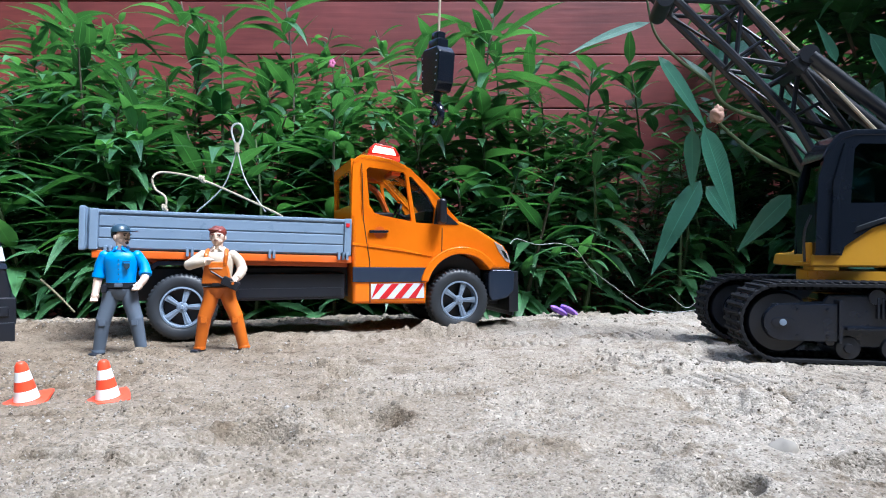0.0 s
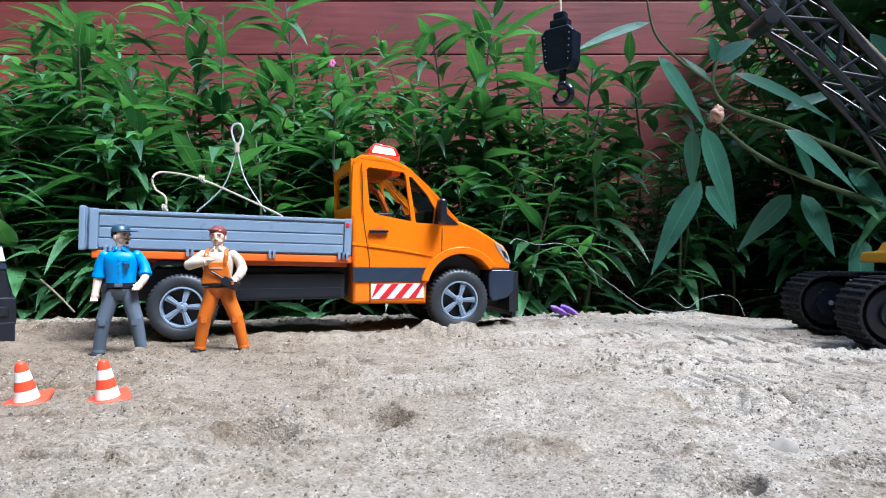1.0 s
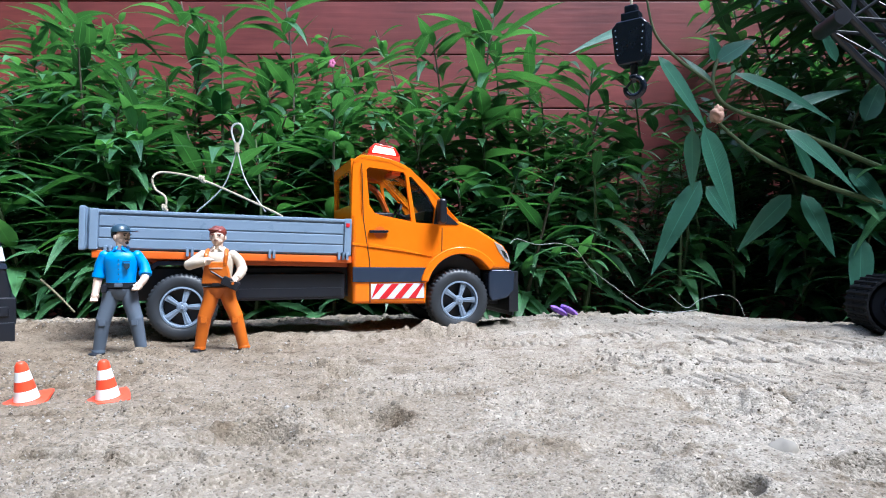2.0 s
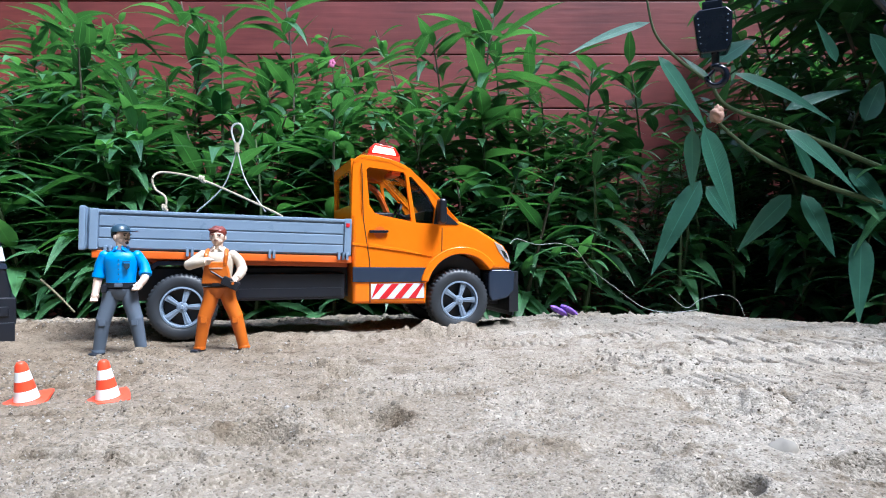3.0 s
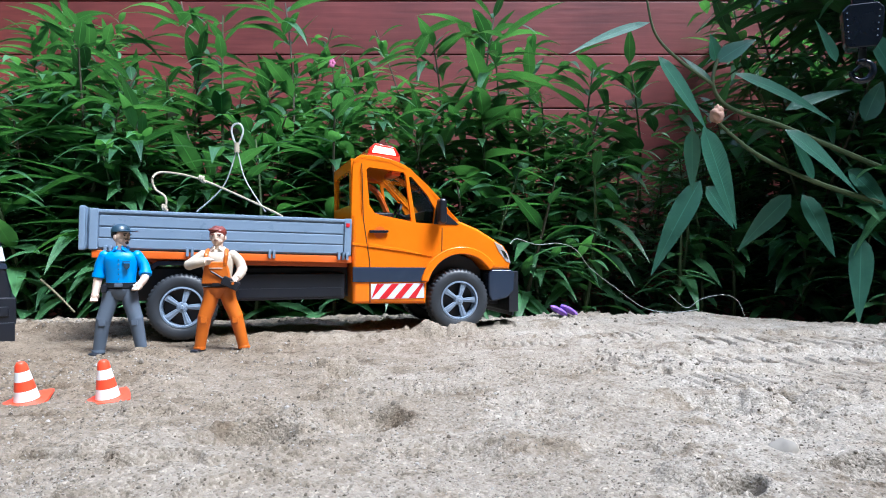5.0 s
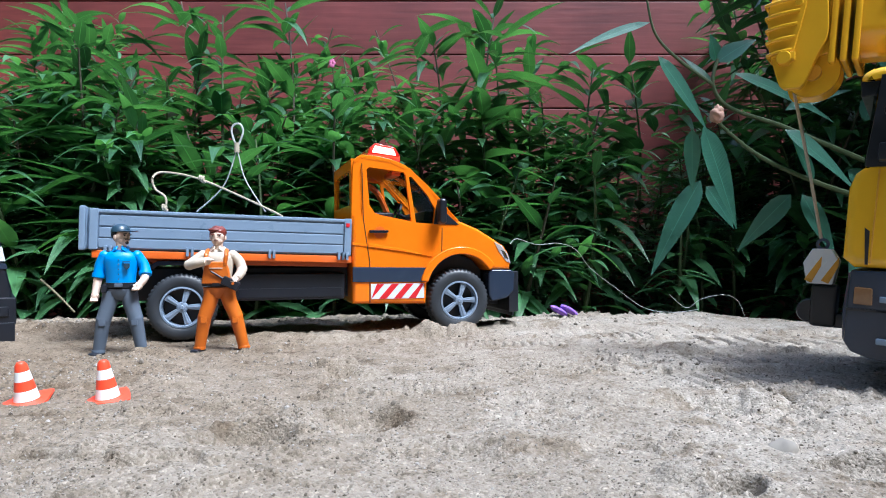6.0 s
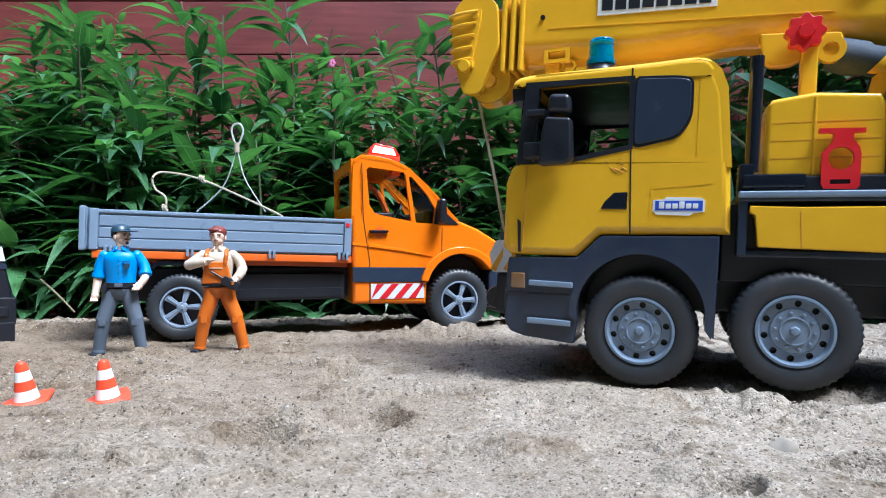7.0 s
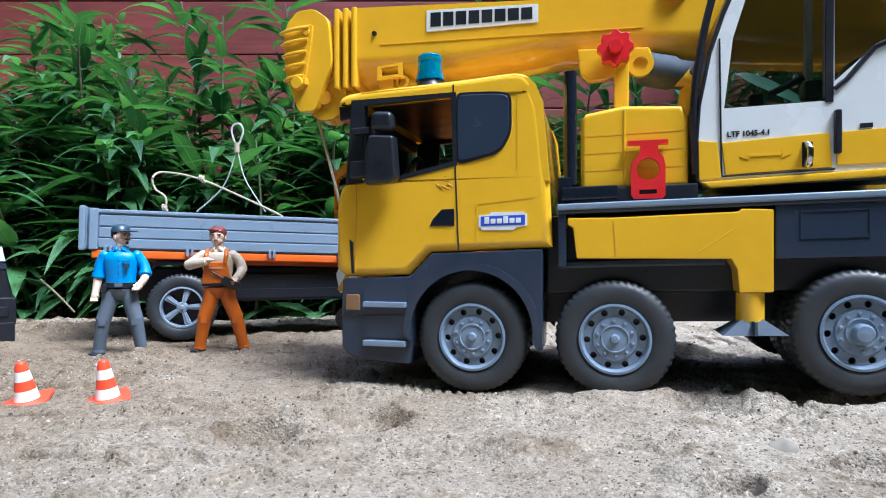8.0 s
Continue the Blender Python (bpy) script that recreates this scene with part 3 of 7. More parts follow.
def leafy_plant(x, y, height, rng, leaf=(7, 12), lean=0.25, name="leafy_plant", first=0.08, material=None, density=1.0, top=None):
    """One upright plant: a leaning stem with whorls of lance-shaped leaves and short side shoots."""
    g = -5.0
    plant = thing(name, pose(x * 0.01, y * 0.01, g * 0.01), "tall green leafy plant with lance-shaped drooping leaves", "plant", "plants before the wall")
    top = top or Vector((rng.uniform(-lean, lean) * height, rng.uniform(-lean, 0.05) * height, height))
    bend = Vector((rng.uniform(-0.12, 0.12) * height, rng.uniform(-0.1, 0.1) * height, 0))

    def at(t):
        return top * t + bend * (4 * t * (1 - t)) * 0.6
    part("stem", tube([at(i / 7) for i in range(8)], 0.38, 6, 0.12), STEM_RED if rng.random() < 0.4 else STEM, plant)
    pile = LeafPile()
    step = rng.uniform(3.2, 4.2) / density
    n = int(height / step)
    phase = rng.uniform(0, 6.28)
    for i in range(n):
        t = first + (1 - first) * (i + rng.random() * 0.5) / n
        c = at(t)
        for k in range(rng.choice((2, 3, 3))):
            a = phase + i * 1.9 + k * 2.1 + rng.uniform(-0.5, 0.5)
            size = rng.uniform(*leaf) * (1.0 - 0.45 * max(0, t - 0.7) / 0.3)
            rise = rng.uniform(-0.15, 0.75) if t < 0.85 else rng.uniform(0.3, 1.4)
            d = Vector((math.cos(a), math.sin(a), rise))
            pile.leaf(c + d.normalized() * 0.4, d, Vector((0, 0, 1)) + Vector((math.cos(a), math.sin(a), 0)) * 0.2,
                      size, size * rng.uniform(0.17, 0.27), rng.uniform(0.1, 0.6), twist=rng.uniform(-0.5, 0.5))
        if rng.random() < 0.35 and t < 0.9:
            a = phase + rng.uniform(0, 6.28)
            d = Vector((math.cos(a), math.sin(a) - 0.3, rng.uniform(0.3, 0.9))).normalized()
            ln = rng.uniform(5, 11)
            for k in range(3):
                c2 = c + d * ln * (k + 1) / 3
                for s in (-1, 1):
                    a2 = a + s * rng.uniform(0.5, 1.3)
                    d2 = Vector((math.cos(a2), math.sin(a2), rng.uniform(0.0, 0.7)))
                    size = rng.uniform(leaf[0], leaf[1]) * 0.75
                    pile.leaf(c2, d2, Vector((0, 0, 1)), size, size * rng.uniform(0.15, 0.23), rng.uniform(0.15, 0.65), twist=rng.uniform(-0.4, 0.4))
    fo = new("foliage", pile.mesh("foliage", material or LEAF))
    fo.parent = plant
    fo["kind"] = "stuff"
    return plant


def build_hedge():
    """Rows of plants; lower in front, tall and dense towards the +x end, with a dip before the boards."""
    rng = random.Random(7)
    for row, (y, step) in enumerate(((95, 5.4), (101, 5.4), (108, 6.0), (116, 6.6), (125, 7.6), (135, 8.5), (144, 9.0))):
        x = -y * 0.80
        while x < y * 0.84:
            yy = y + rng.uniform(-3, 3)
            side = x / yy
            sprig = rng.random() < 0.24
            leaf = (8.0, 14.5)
            if side < -0.22:
                rise = rng.uniform(0.17, 0.29) + (0.11 if sprig else 0)
            elif side < 0.10:
                rise = rng.uniform(0.15, 0.25) + (0.11 if sprig else 0)
            elif side < 0.32:
                rise = rng.uniform(0.14, 0.24) + (0.08 if sprig else 0)
                leaf = (6.0, 12.0)
            elif side < 0.44:
                rise = rng.uniform(0.12, 0.21) + (0.05 if sprig else 0)
                leaf = (5.5, 10.5)
            elif side < 0.52:
                rise = rng.uniform(0.18, 0.34)
            else:
                rise = rng.uniform(0.20, 0.40) + (0.08 if row >= 3 else 0)
            if row < 2:
                rise -= 0.08 if side < 0.10 else 0.05 if side < 0.44 else 0.2
            h = max(15, 8.4 + rise * yy + 3)
            if row < 2 and 0.22 < side < 0.62 and rng.random() < 0.6:
                x += step
                continue
            leafy_plant(x, yy, h, rng, leaf=leaf, lean=0.4 if side > 0.5 else 0.22, density=1.45)
            x += step * rng.uniform(0.75, 1.25)


def build_shade_overhang():
    """Tall arching plants added at the +x end of the bed, their tops out of view, hung over to shade that end."""
    rng = random.Random(23)
    for i in range(9):
        x, y, h = 90 + 3.6 * i + rng.uniform(-3, 3), 104 + 8 * (i % 4) + rng.uniform(-3, 3), rng.uniform(84, 124)
        leafy_plant(x, y, h, rng, leaf=(13, 20), first=0.5, density=2.2, top=Vector((-rng.uniform(24, 60), -rng.uniform(26, 44), h)))


def build_shoots():
    """Single tall shoots that stand up before the board wall."""
    rng = random.Random(19)
    for side, y, rise, big in ((-0.60, 108, 0.37, 15), (-0.53, 104, 0.34, 14), (-0.40, 112, 0.40, 15), (-0.345, 106, 0.36, 13), (-0.27, 114, 0.39, 15), (-0.17, 108, 0.31, 13), (-0.04, 110, 0.345, 15),
                               (0.045, 112, 0.36, 16), (0.115, 106, 0.385, 16), (0.15, 116, 0.33, 13), (0.235, 108, 0.29, 16), (0.275, 112, 0.30, 15)):
        leafy_plant(side * y, y, 13.4 + rise * y, rng, leaf=(9.0, big + 1.0), lean=0.07, first=0.3, density=0.9)


# ---- wheels ----
def tyre_bm(r, width, lugs=44, rim_r=0.6, bite=0.028):
    """One closed tyre: bulging side walls, and a tread whose blocks stand proud of the grooves between them."""
    w = width
    flat = [(rim_r, 0.16), (rim_r + 0.03, 0.04), (rim_r + 0.10, -0.03), (0.78, -0.08), (0.87, -0.04), (0.925, 0.06)]
    prof = [(q, h, 0.0) for q, h in flat]
    prof += [(0.955, 0.13, 1.0), (0.982, 0.22, 1.0), (1.0, 0.36, 1.0), (1.0, w * 0.44, 1.0), (1.0 - bite, w * 0.46, 0.0), (1.0 - bite, w * 0.54, 0.0),
             (1.0, w * 0.56, 1.0), (1.0, w - 0.36, 1.0), (0.982, w - 0.22, 1.0), (0.955, w - 0.13, 1.0)]
    prof += [(q, w - h, 0.0) for q, h in flat[::-1]]
    n = lugs * 4
    bm = bmesh.new()
    rings = []
    for q, h, tread in prof:
        ring = []
        for i in range(n):
            far = i if h < w / 2 else (i + 2) % n
            low = bite * tread if far % 4 >= 2 else 0.0
            a = (i + (0.25 if far % 4 in (1, 3) else 0.0)) * math.tau / n
            ring.append(bm.verts.new((r * (q - low) * math.cos(a), h, r * (q - low) * math.sin(a))))
        rings.append(ring)
    for r0, r1 in zip(rings, rings[1:] + rings[:1]):
        for i in range(n):
            j = (i + 1) % n
            bm.faces.new((r0[i], r0[j], r1[j], r1[i]))
    return bm


def spoke_wheel(name, parent, x, y, z, r, width, face=-1):
    """Off-road tyre on a five-spoke rim; its outer face looks along -y."""
    w = new(name)
    w.empty_display_size = 0.01
    w.parent = parent
    w.matrix_basis = pose(x * 0.01, y * 0.01, z * 0.01) @ (pose(0, 0, 0) if face < 0 else pose(0, 0, 0, 0, 0, 180))
    part("tyre", tyre_bm(r, width), RUBBER, w, "dusty black lugged rubber tyre")
    rr = r * 0.615
    ring = lathe([(rr, 0.06), (rr, 0.0), (rr * 0.92, -0.02), (rr * 0.88, 0.25), (rr * 0.86, width * 0.6), (rr, width * 0.6)], 40)
    pieces = [ring]
    for i in range(5):
        s = merged(prism([(-0.17, 0.25), (0.17, 0.25), (0.33, rr * 0.93), (-0.33, rr * 0.93)], 0.16, 0.5, 0.07, 2), prism([(-0.03, 0.4), (0.03, 0.4), (0.09, rr * 0.8), (-0.09, rr * 0.8)], 0.1, 0.3, 0.02, 1))
        moved(s, Matrix.Rotation(i * math.tau / 5 + 0.3, 4, "Y"))
        pieces.append(s)
    pieces.append(lathe([(0.01, 0.02), (0.16, 0.02), (0.2, 0.1), (0.42, 0.12), (0.5, 0.2), (0.52, 0.5), (0.01, 0.5)], 24))
    for i in range(5):
        a = i * math.tau / 5 + 0.3
        pieces.append(lathe([(0.01, 0.02), (0.07, 0.03), (0.08, 0.2), (0.01, 0.2)], 8, at=(0.4 * math.cos(a), 0.05, 0.4 * math.sin(a))))
    part("rim", merged(*pieces), RIM, w, "silver-grey five-spoke rim")
    part("hub_backing", lathe([(0.01, width * 0.45), (rr * 0.9, width * 0.45), (rr * 0.9, width * 0.6), (0.01, width * 0.6)], 32), BLACK, w)
    return w


def disc_wheel(name, parent, x, y, z, r, width, deep=False):
    """Truck tyre on a dished disc with ten round holes and hub bolts."""
    w = new(name)
    w.empty_display_size = 0.01
    w.parent = parent
    w.matrix_basis = pose(x * 0.01, y * 0.01, z * 0.01)
    part("tyre", tyre_bm(r, width, lugs=50, rim_r=0.59, bite=0.017), RUBBER, w, "dusty dark truck tyre")
    rr = r * 0.60
    ring = lathe([(rr * 1.0, 0.1), (rr * 1.0, -0.04), (rr * 0.93, -0.06), (rr * 0.88, 0.06), (rr * 0.85, 0.42), (rr * 0.95, 0.5)], 48)
    holes = [circle(rr * 0.765 * math.cos(i * math.tau / 10), rr * 0.765 * math.sin(i * math.tau / 10), rr * 0.092, 14) for i in range(10)]
    plate = panel(circle(0, 0, rr * 0.87, 48), holes, 0.3, 0.5)
    hub = lathe([(0.01, -0.12), (rr * 0.1, -0.1), (rr * 0.13, 0.02), (rr * 0.14, 0.07), (rr * 0.34, 0.09), (rr * 0.355, 0.03), (rr * 0.385, 0.03), (rr * 0.40, 0.13), (rr * 0.60, 0.14), (rr * 0.655, 0.34), (0.01, 0.34)], 48)
    pieces = [ring, plate, hub]
    for i in range(10):
        a = (i + 0.5) * math.tau / 10
        pieces.append(lathe([(0.01, -0.04), (0.06, -0.04), (0.075, 0.0), (0.12, 0.02), (0.13, 0.2), (0.01, 0.2)], 10, at=(rr * 0.5 * math.cos(a), 0.07, rr * 0.5 * math.sin(a))))
    if deep:
        pieces.append(lathe([(0.01, -0.45), (rr * 0.2, -0.42), (rr * 0.25, -0.3), (rr * 0.25, 0.2), (0.01, 0.2)], 24))
    part("rim", merged(*pieces), RIM_BLUE, w, "blue-grey disc rim with round holes")
    part("hub_backing", lathe([(0.01, 0.75), (rr * 0.95, 0.75), (rr * 0.95, 0.9), (0.01, 0.9)], 32), BLACK, w)
    return w


# ---- orange flatbed truck ----
def build_truck():
    tr = thing("flatbed_truck", pose(0.0182, 0.658, 0.0, 0, 0, 17.6), "orange toy flatbed truck with slate-grey dropside bed and red light bar", "toy truck")
    W = 13.0
    arc = [(0.05 + 3.72 * math.cos(radians(a)), 4.15 + 3.72 * math.sin(radians(a))) for a in range(166, 32, -7)]
    lip = [(0.05 + 4.5 * math.cos(radians(a)), 4.15 + 4.5 * math.sin(radians(a))) for a in range(34, 168, 7)]
    low = [(-11.22, 2.98), (-3.7, 2.8)] + arc + [(5.6, 6.16),
           (5.74, 7.1), (5.5, 7.9), (4.94, 8.74), (3.64, 9.54), (1.93, 10.53), (-0.03, 11.3), (-2.0, 11.0), (-5.0, 11.05), (-8.5, 11.65), (-11.37, 11.7)]
    part("cab_body", soft_prism(low, 0.0, W, 0.42, 6, lambda nx, nz: nz > 0.97), ORANGE, tr, "glossy orange cab body")
    # greenhouse
    outer = [(-11.22, 16.5), (-11.05, 17.3), (-10.4, 17.72), (-7.3, 17.35), (-5.44, 16.62), (-3.58, 15.0), (-1.96, 13.4), (-0.2, 11.2), (-2.0, 10.3), (-11.36, 10.9)]
    w1 = [(-9.84, 16.3), (-9.6, 16.55), (-6.1, 16.2), (-5.84, 15.95), (-5.22, 11.2), (-8.3, 11.78), (-9.0, 12.0), (-9.55, 12.8)]
    w2 = [(-5.5, 15.7), (-5.2, 15.75), (-3.5, 13.9), (-2.75, 12.6), (-2.9, 10.95), (-4.75, 11.1)]
    for y0, y1, nm in ((0.15, 0.6, "side_panel"), (W - 0.6, W - 0.15, "side_panel")):
        part(nm, panel(outer, [w1, w2], y0, y1), ORANGE, tr)
    roof = [(-11.2, 16.9), (-11.05, 17.35), (-10.4, 17.8), (-8.8, 17.72), (-7.3, 17.45), (-6.2, 17.05), (-5.6, 16.72), (-5.75, 16.35), (-7.4, 17.0), (-10.4, 17.35), (-10.9, 16.9)]
    part("roof", prism(roof, 0.1, W - 0.1, 0.12, 2), ORANGE, tr)
    rear = panel([(0.3, 11.5), (W - 0.3, 11.5), (W - 0.5, 17.4), (0.5, 17.4)], [[(1.4, 12.8), (W - 1.4, 12.8), (W - 1.5, 16.3), (1.5, 16.3)]], 0, 0.4)
    part("rear_wall", moved(rear, pose(-10.95, 0, 0, 0, 0, 90)), ORANGE, tr)
    part("rear_window", moved(box(1.3, W - 1.3, 0.1, 0.18, 12.7, 16.4, 0), pose(-10.95, 0, 0, 0, 0, 90)), GLASS, tr, "clear rear window")
    for y in (0.15, W - 0.75):
        part("pillar", prism([(-5.75, 16.7), (-5.3, 16.6), (-0.1, 11.35), (-0.5, 11.1)], y, y + 0.6, 0.1), ORANGE, tr)
    part("windscreen", prism([(-5.65, 16.5), (-5.55, 16.6), (-0.25, 11.2), (-0.4, 11.15)], 0.7, W - 0.7), GLASS, tr, "clear sloping windscreen")
    part("corner_window", prism(w2, 0.34, 0.40), SMOKED, tr)
    # cab inside
    part("cab_floor", box(-10.8, -1, 0.7, W - 0.7, 10.9, 11.35, 0.05), BLACK, tr)
    for y in (1.8, 7.2):
        part("seat", merged(box(-9.6, -6.6, y, y + 3.8, 11.2, 12.2, 0.3), box(-10.2, -9.2, y, y + 3.8, 11.6, 15.0, 0.35)), BLACK, tr)
    part("dashboard", prism([(-3.8, 11.2), (-1.0, 11.2), (-2.2, 12.3), (-3.6, 12.4)], 0.8, W - 0.8, 0.2), BLACK, tr)
    wheel_ring = moved(lathe([(1.05, -0.1), (1.15, -0.1), (1.15, 0.1), (1.05, 0.1)], 24, "x"), pose(-4.6, 9.2, 12.6, 0, 25, 0))
    part("steering_wheel", merged(wheel_ring, tube([(-4.6, 9.2, 12.6), (-3.6, 9.2, 12.0)], 0.18)), BLACK, tr)
    part("grab_bar", tube(spline([(-8.4, 12.4, 11.4), (-8.35, 12.2, 14.0), (-8.5, 12.0, 16.4)]), 0.28), ORANGE, tr)
    part("cab_frame", merged(tube(spline([(-9.3, 11.8, 16.6), (-6.5, 11.9, 15.2), (-4.9, 12.1, 12.2), (-4.8, 12.2, 11.2)]), 0.35, 8)), ORANGE_DEEP, tr)
    part("sun_visor", box(-6.9, -5.9, 2.0, 5.6, 16.0, 16.5, 0.12), ORANGE_DEEP, tr)
    # door seam and panels
    def seam(points, wd=0.05):
        return merged(*[tube([(a[0], -0.005, a[1]), (b[0], -0.005, b[1])], wd, 6) for a, b in zip(points, points[1:])])
    part("door_seam", seam([(-10.35, 16.9), (-10.2, 11.5), (-9.75, 8.4), (-9.55, 7.2), (-9.53, 3.0)]), BLACK, tr)
    part("door_seam", seam([(-2.0, 10.6), (-2.05, 7.3), (-3.3, 6.2), (-3.6, 5.0)]), BLACK, tr)
    part("door_crease", prism([(-9.7, 8.95), (-6.3, 8.45), (-3.0, 7.6), (-6.3, 8.15), (-9.7, 8.6)], -0.12, 0.2, 0.05), ORANGE, tr)
    part("sill_crease", prism([(-11.3, 9.05), (-9.8, 8.85), (-9.8, 8.6), (-11.3, 8.8)], -0.07, 0.2, 0.04), ORANGE, tr)
    part("side_band", prism([(-11.25, 6.62), (-2.85, 6.5), (-3.5, 5.55), (-3.7, 5.05), (-11.25, 5.12)], -0.14, 0.3, 0.06), SLATE, tr, "dark slate trim band")
    part("arch_flare", prism(arc + lip, -0.42, 0.3, 0.13, 3), ORANGE, tr)
    part("arch_liner", prism([(-3.4, 2.9), (-3.3, 5.1), (-2.6, 6.6), (-1.3, 7.6), (0.25, 7.84), (1.85, 7.3), (2.95, 6.1), (3.0, 2.9)], 1.9, W - 1.9), BLACK, tr)
    hd = part("door_handle", box(-9.65, -7.7, -0.36, 0.02, 9.98, 10.28, 0.1), BLACK_GLOSS, tr, "black door handle")
    part("handle_recess", moved(lathe([(0.01, -0.03), (0.6, -0.03), (0.62, 0.1), (0.01, 0.1)], 20), pose(-8.55, 0, 10.05)), ORANGE_DEEP, tr)
    # warning stripes
    sg = part("warning_panel", box(-9.42, -3.95, -0.06, 0.1, 3.42, 4.92, 0), WHITE, tr, "red and white striped warning panel")
    for k in range(4):
        x0 = -9.4 + k * 1.52
        a, b = max(-9.42, x0 - 0.75), x0
        quad = [(x0 - 0.75, 3.43), (x0, 3.43), (x0 + 1.3, 4.9), (x0 + 0.55, 4.9)]
        quad = [(min(-3.97, max(-9.41, q[0])), q[1]) for q in quad]
        part("stripe", prism(quad, -0.09, -0.05), RED, sg)
    # bumper, lights, mirror
    bumper = [(3.1, 5.9), (3.4, 6.25), (5.75, 6.2), (6.12, 5.8), (6.0, 3.95), (5.2, 3.2), (3.5, 2.85), (3.15, 3.6)]
    part("bumper", prism(bumper, -0.15, W + 0.15, 0.2, 3), SLATE, tr, "dark slate front bumper")
    part("grille", box(5.6, 5.95, 2.8, W - 2.8, 6.3, 8.0, 0.1), BLACK, tr)
    for y0, y1 in ((-0.08, 2.2), (W - 2.2, W + 0.08)):
        hl = part("headlight", prism([(3.72, 9.2), (4.7, 8.72), (5.4, 7.75), (5.66, 6.85), (5.1, 7.1), (4.3, 8.1)], y0, y1, 0.06), HEADLIGHT, tr, "clear headlight with chrome inside")
        part("reflector", prism([(4.5, 8.35), (5.0, 8.1), (5.4, 7.3), (4.9, 7.45)], y0 - 0.02, y0 + 0.4, 0.03), CHROME, hl)
    part("mirror", merged(box(-2.75, -1.95, -1.7, -0.3, 10.95, 13.5, 0.3, 3), prism([(-2.9, 10.95), (-0.15, 10.9), (-2.6, 13.0)], -0.1, 0.3, 0.08)), BLACK, tr, "black door mirror")
    part("mirror", box(-2.75, -1.95, W + 0.3, W + 1.7, 10.95, 13.5, 0.3, 3), BLACK, tr, "black door mirror")
    # light bar
    lb = part("light_bar", prism([(-9.5, 17.75), (-5.9, 17.4), (-6.0, 18.2), (-6.5, 19.0), (-8.6, 19.35), (-9.2, 18.8)], 2.0, 11.0, 0.15, 3), RED_LENS, tr, "red light bar with lit white lenses")
    for y in (1.97, 11.03):
        part("lens", prism([(-8.95, 18.35), (-6.4, 18.1), (-6.7, 18.75), (-8.6, 19.05)], y - 0.04, y + 0.06, 0.03, 1), LAMP_WHITE, lb)
        part("lens", prism([(-9.4, 18.0), (-6.1, 17.75), (-6.1, 17.95), (-9.35, 18.2)], y - 0.04, y + 0.06), LAMP_RED, lb)
    part("base", prism([(-9.3, 17.5), (-6.0, 17.15), (-6.0, 17.5), (-9.3, 17.85)], 2.4, 10.6, 0.05), BLACK, lb)
    # chassis
    part("chassis", box(-33.5, -8, 3.2, 9.8, 3.5, 6.6, 0.2), BLACK, tr)
    part("side_skirt", merged(box(-22.3, -11.9, 0.8, 3.4, 3.45, 6.0, 0.15), box(-22.0, -12.2, 0.72, 0.9, 3.7, 4.6, 0.05)), BLACK, tr)
    part("mudguard", prism([(-30.6, 6.3), (-29.0, 7.3), (-24.8, 7.3), (-22.9, 5.6), (-23.3, 5.5), (-25.0, 6.9), (-28.9, 6.9), (-30.3, 6.0)], 0.3, 3.6, 0.05), SLATE, tr)
    part("plough_mount", merged(box(5.9, 7.05, 1.0, 12.0, 1.6, 6.0, 0.15), box(6.9, 7.2, 2.5, 10.5, 1.0, 5.5, 0.1), box(4.2, 6.0, 4, 9, 2.2, 3.6, 0.1)), BLACK, tr)
    # bed
    pit = pose(0, 0, 0, 0, 1.6, 0)
    def bed_part(nm, bm, m, parent=tr, label=""):
        return part(nm, moved(bm, Matrix.Translation((-11.5, 0, 7.75)) @ pit), m, parent, label)
    L = 22.9
    bed_part("bed_floor", box(-L, 0, 0.2, W - 0.2, -0.1, 0.25, 0.05), GREY_BED)
    bed_part("bed_rail", merged(box(-L + 0.2, 0.1, -0.3, 0.5, -0.75, -0.05, 0.12), box(-L + 0.2, 0.1, W - 0.5, W + 0.3, -0.75, -0.05, 0.12), box(-L + 0.2, 0, 1.5, W - 1.5, -1.2, -0.3, 0.1)), ORANGE_DEEP, tr, "orange bed side rail")
    def drop_side(y, face):
        s = -1 if face < 0 else 1
        bs = [box(-L, 0, y - 0.22, y + 0.22, 0.05, 3.45, 0.06)]
        bs.append(box(-L, 0, y - 0.4, y + 0.4, 3.2, 3.55, 0.1))
        for x in (-L + 0.35, -0.35):
            bs.append(box(x - 0.35, x + 0.35, y - 0.45, y + 0.45, 0.0, 3.6, 0.08))
        ob = bed_part("drop_side", merged(*bs), GREY_BED, tr, "slate-grey ribbed drop side")
        for z0, z1 in ((0.15, 0.98), (1.08, 1.98), (2.08, 3.05)):
            bed_part("rib", box(-L + 0.75, -0.75, y + s * 0.10, y + s * 0.32, z0, z1, 0.05, 1), GREY_BED, ob)
        for x in (-L + 1.2, -15.0, -7.8, -1.3, -0.9):
            part("hinge", moved(merged(box(x, x + 0.25, y + s * 0.2, y + s * 0.62, -0.45, 0.35, 0.06), box(x + 0.4, x + 0.65, y + s * 0.2, y + s * 0.62, -0.45, 0.35, 0.06)), Matrix.Translation((-11.5, 0, 7.75)) @ pit), GREY_BED, ob)
    drop_side(0.0, -1)
    drop_side(W, 1)
    bed_part("tailgate", merged(box(-L - 0.7, -L - 0.2, -0.1, W + 0.1, 0.0, 3.7, 0.12), box(-L - 0.85, -L - 0.3, -0.35, 0.45, -0.1, 3.8, 0.15)), GREY_BED, tr, "slate-grey tailgate")
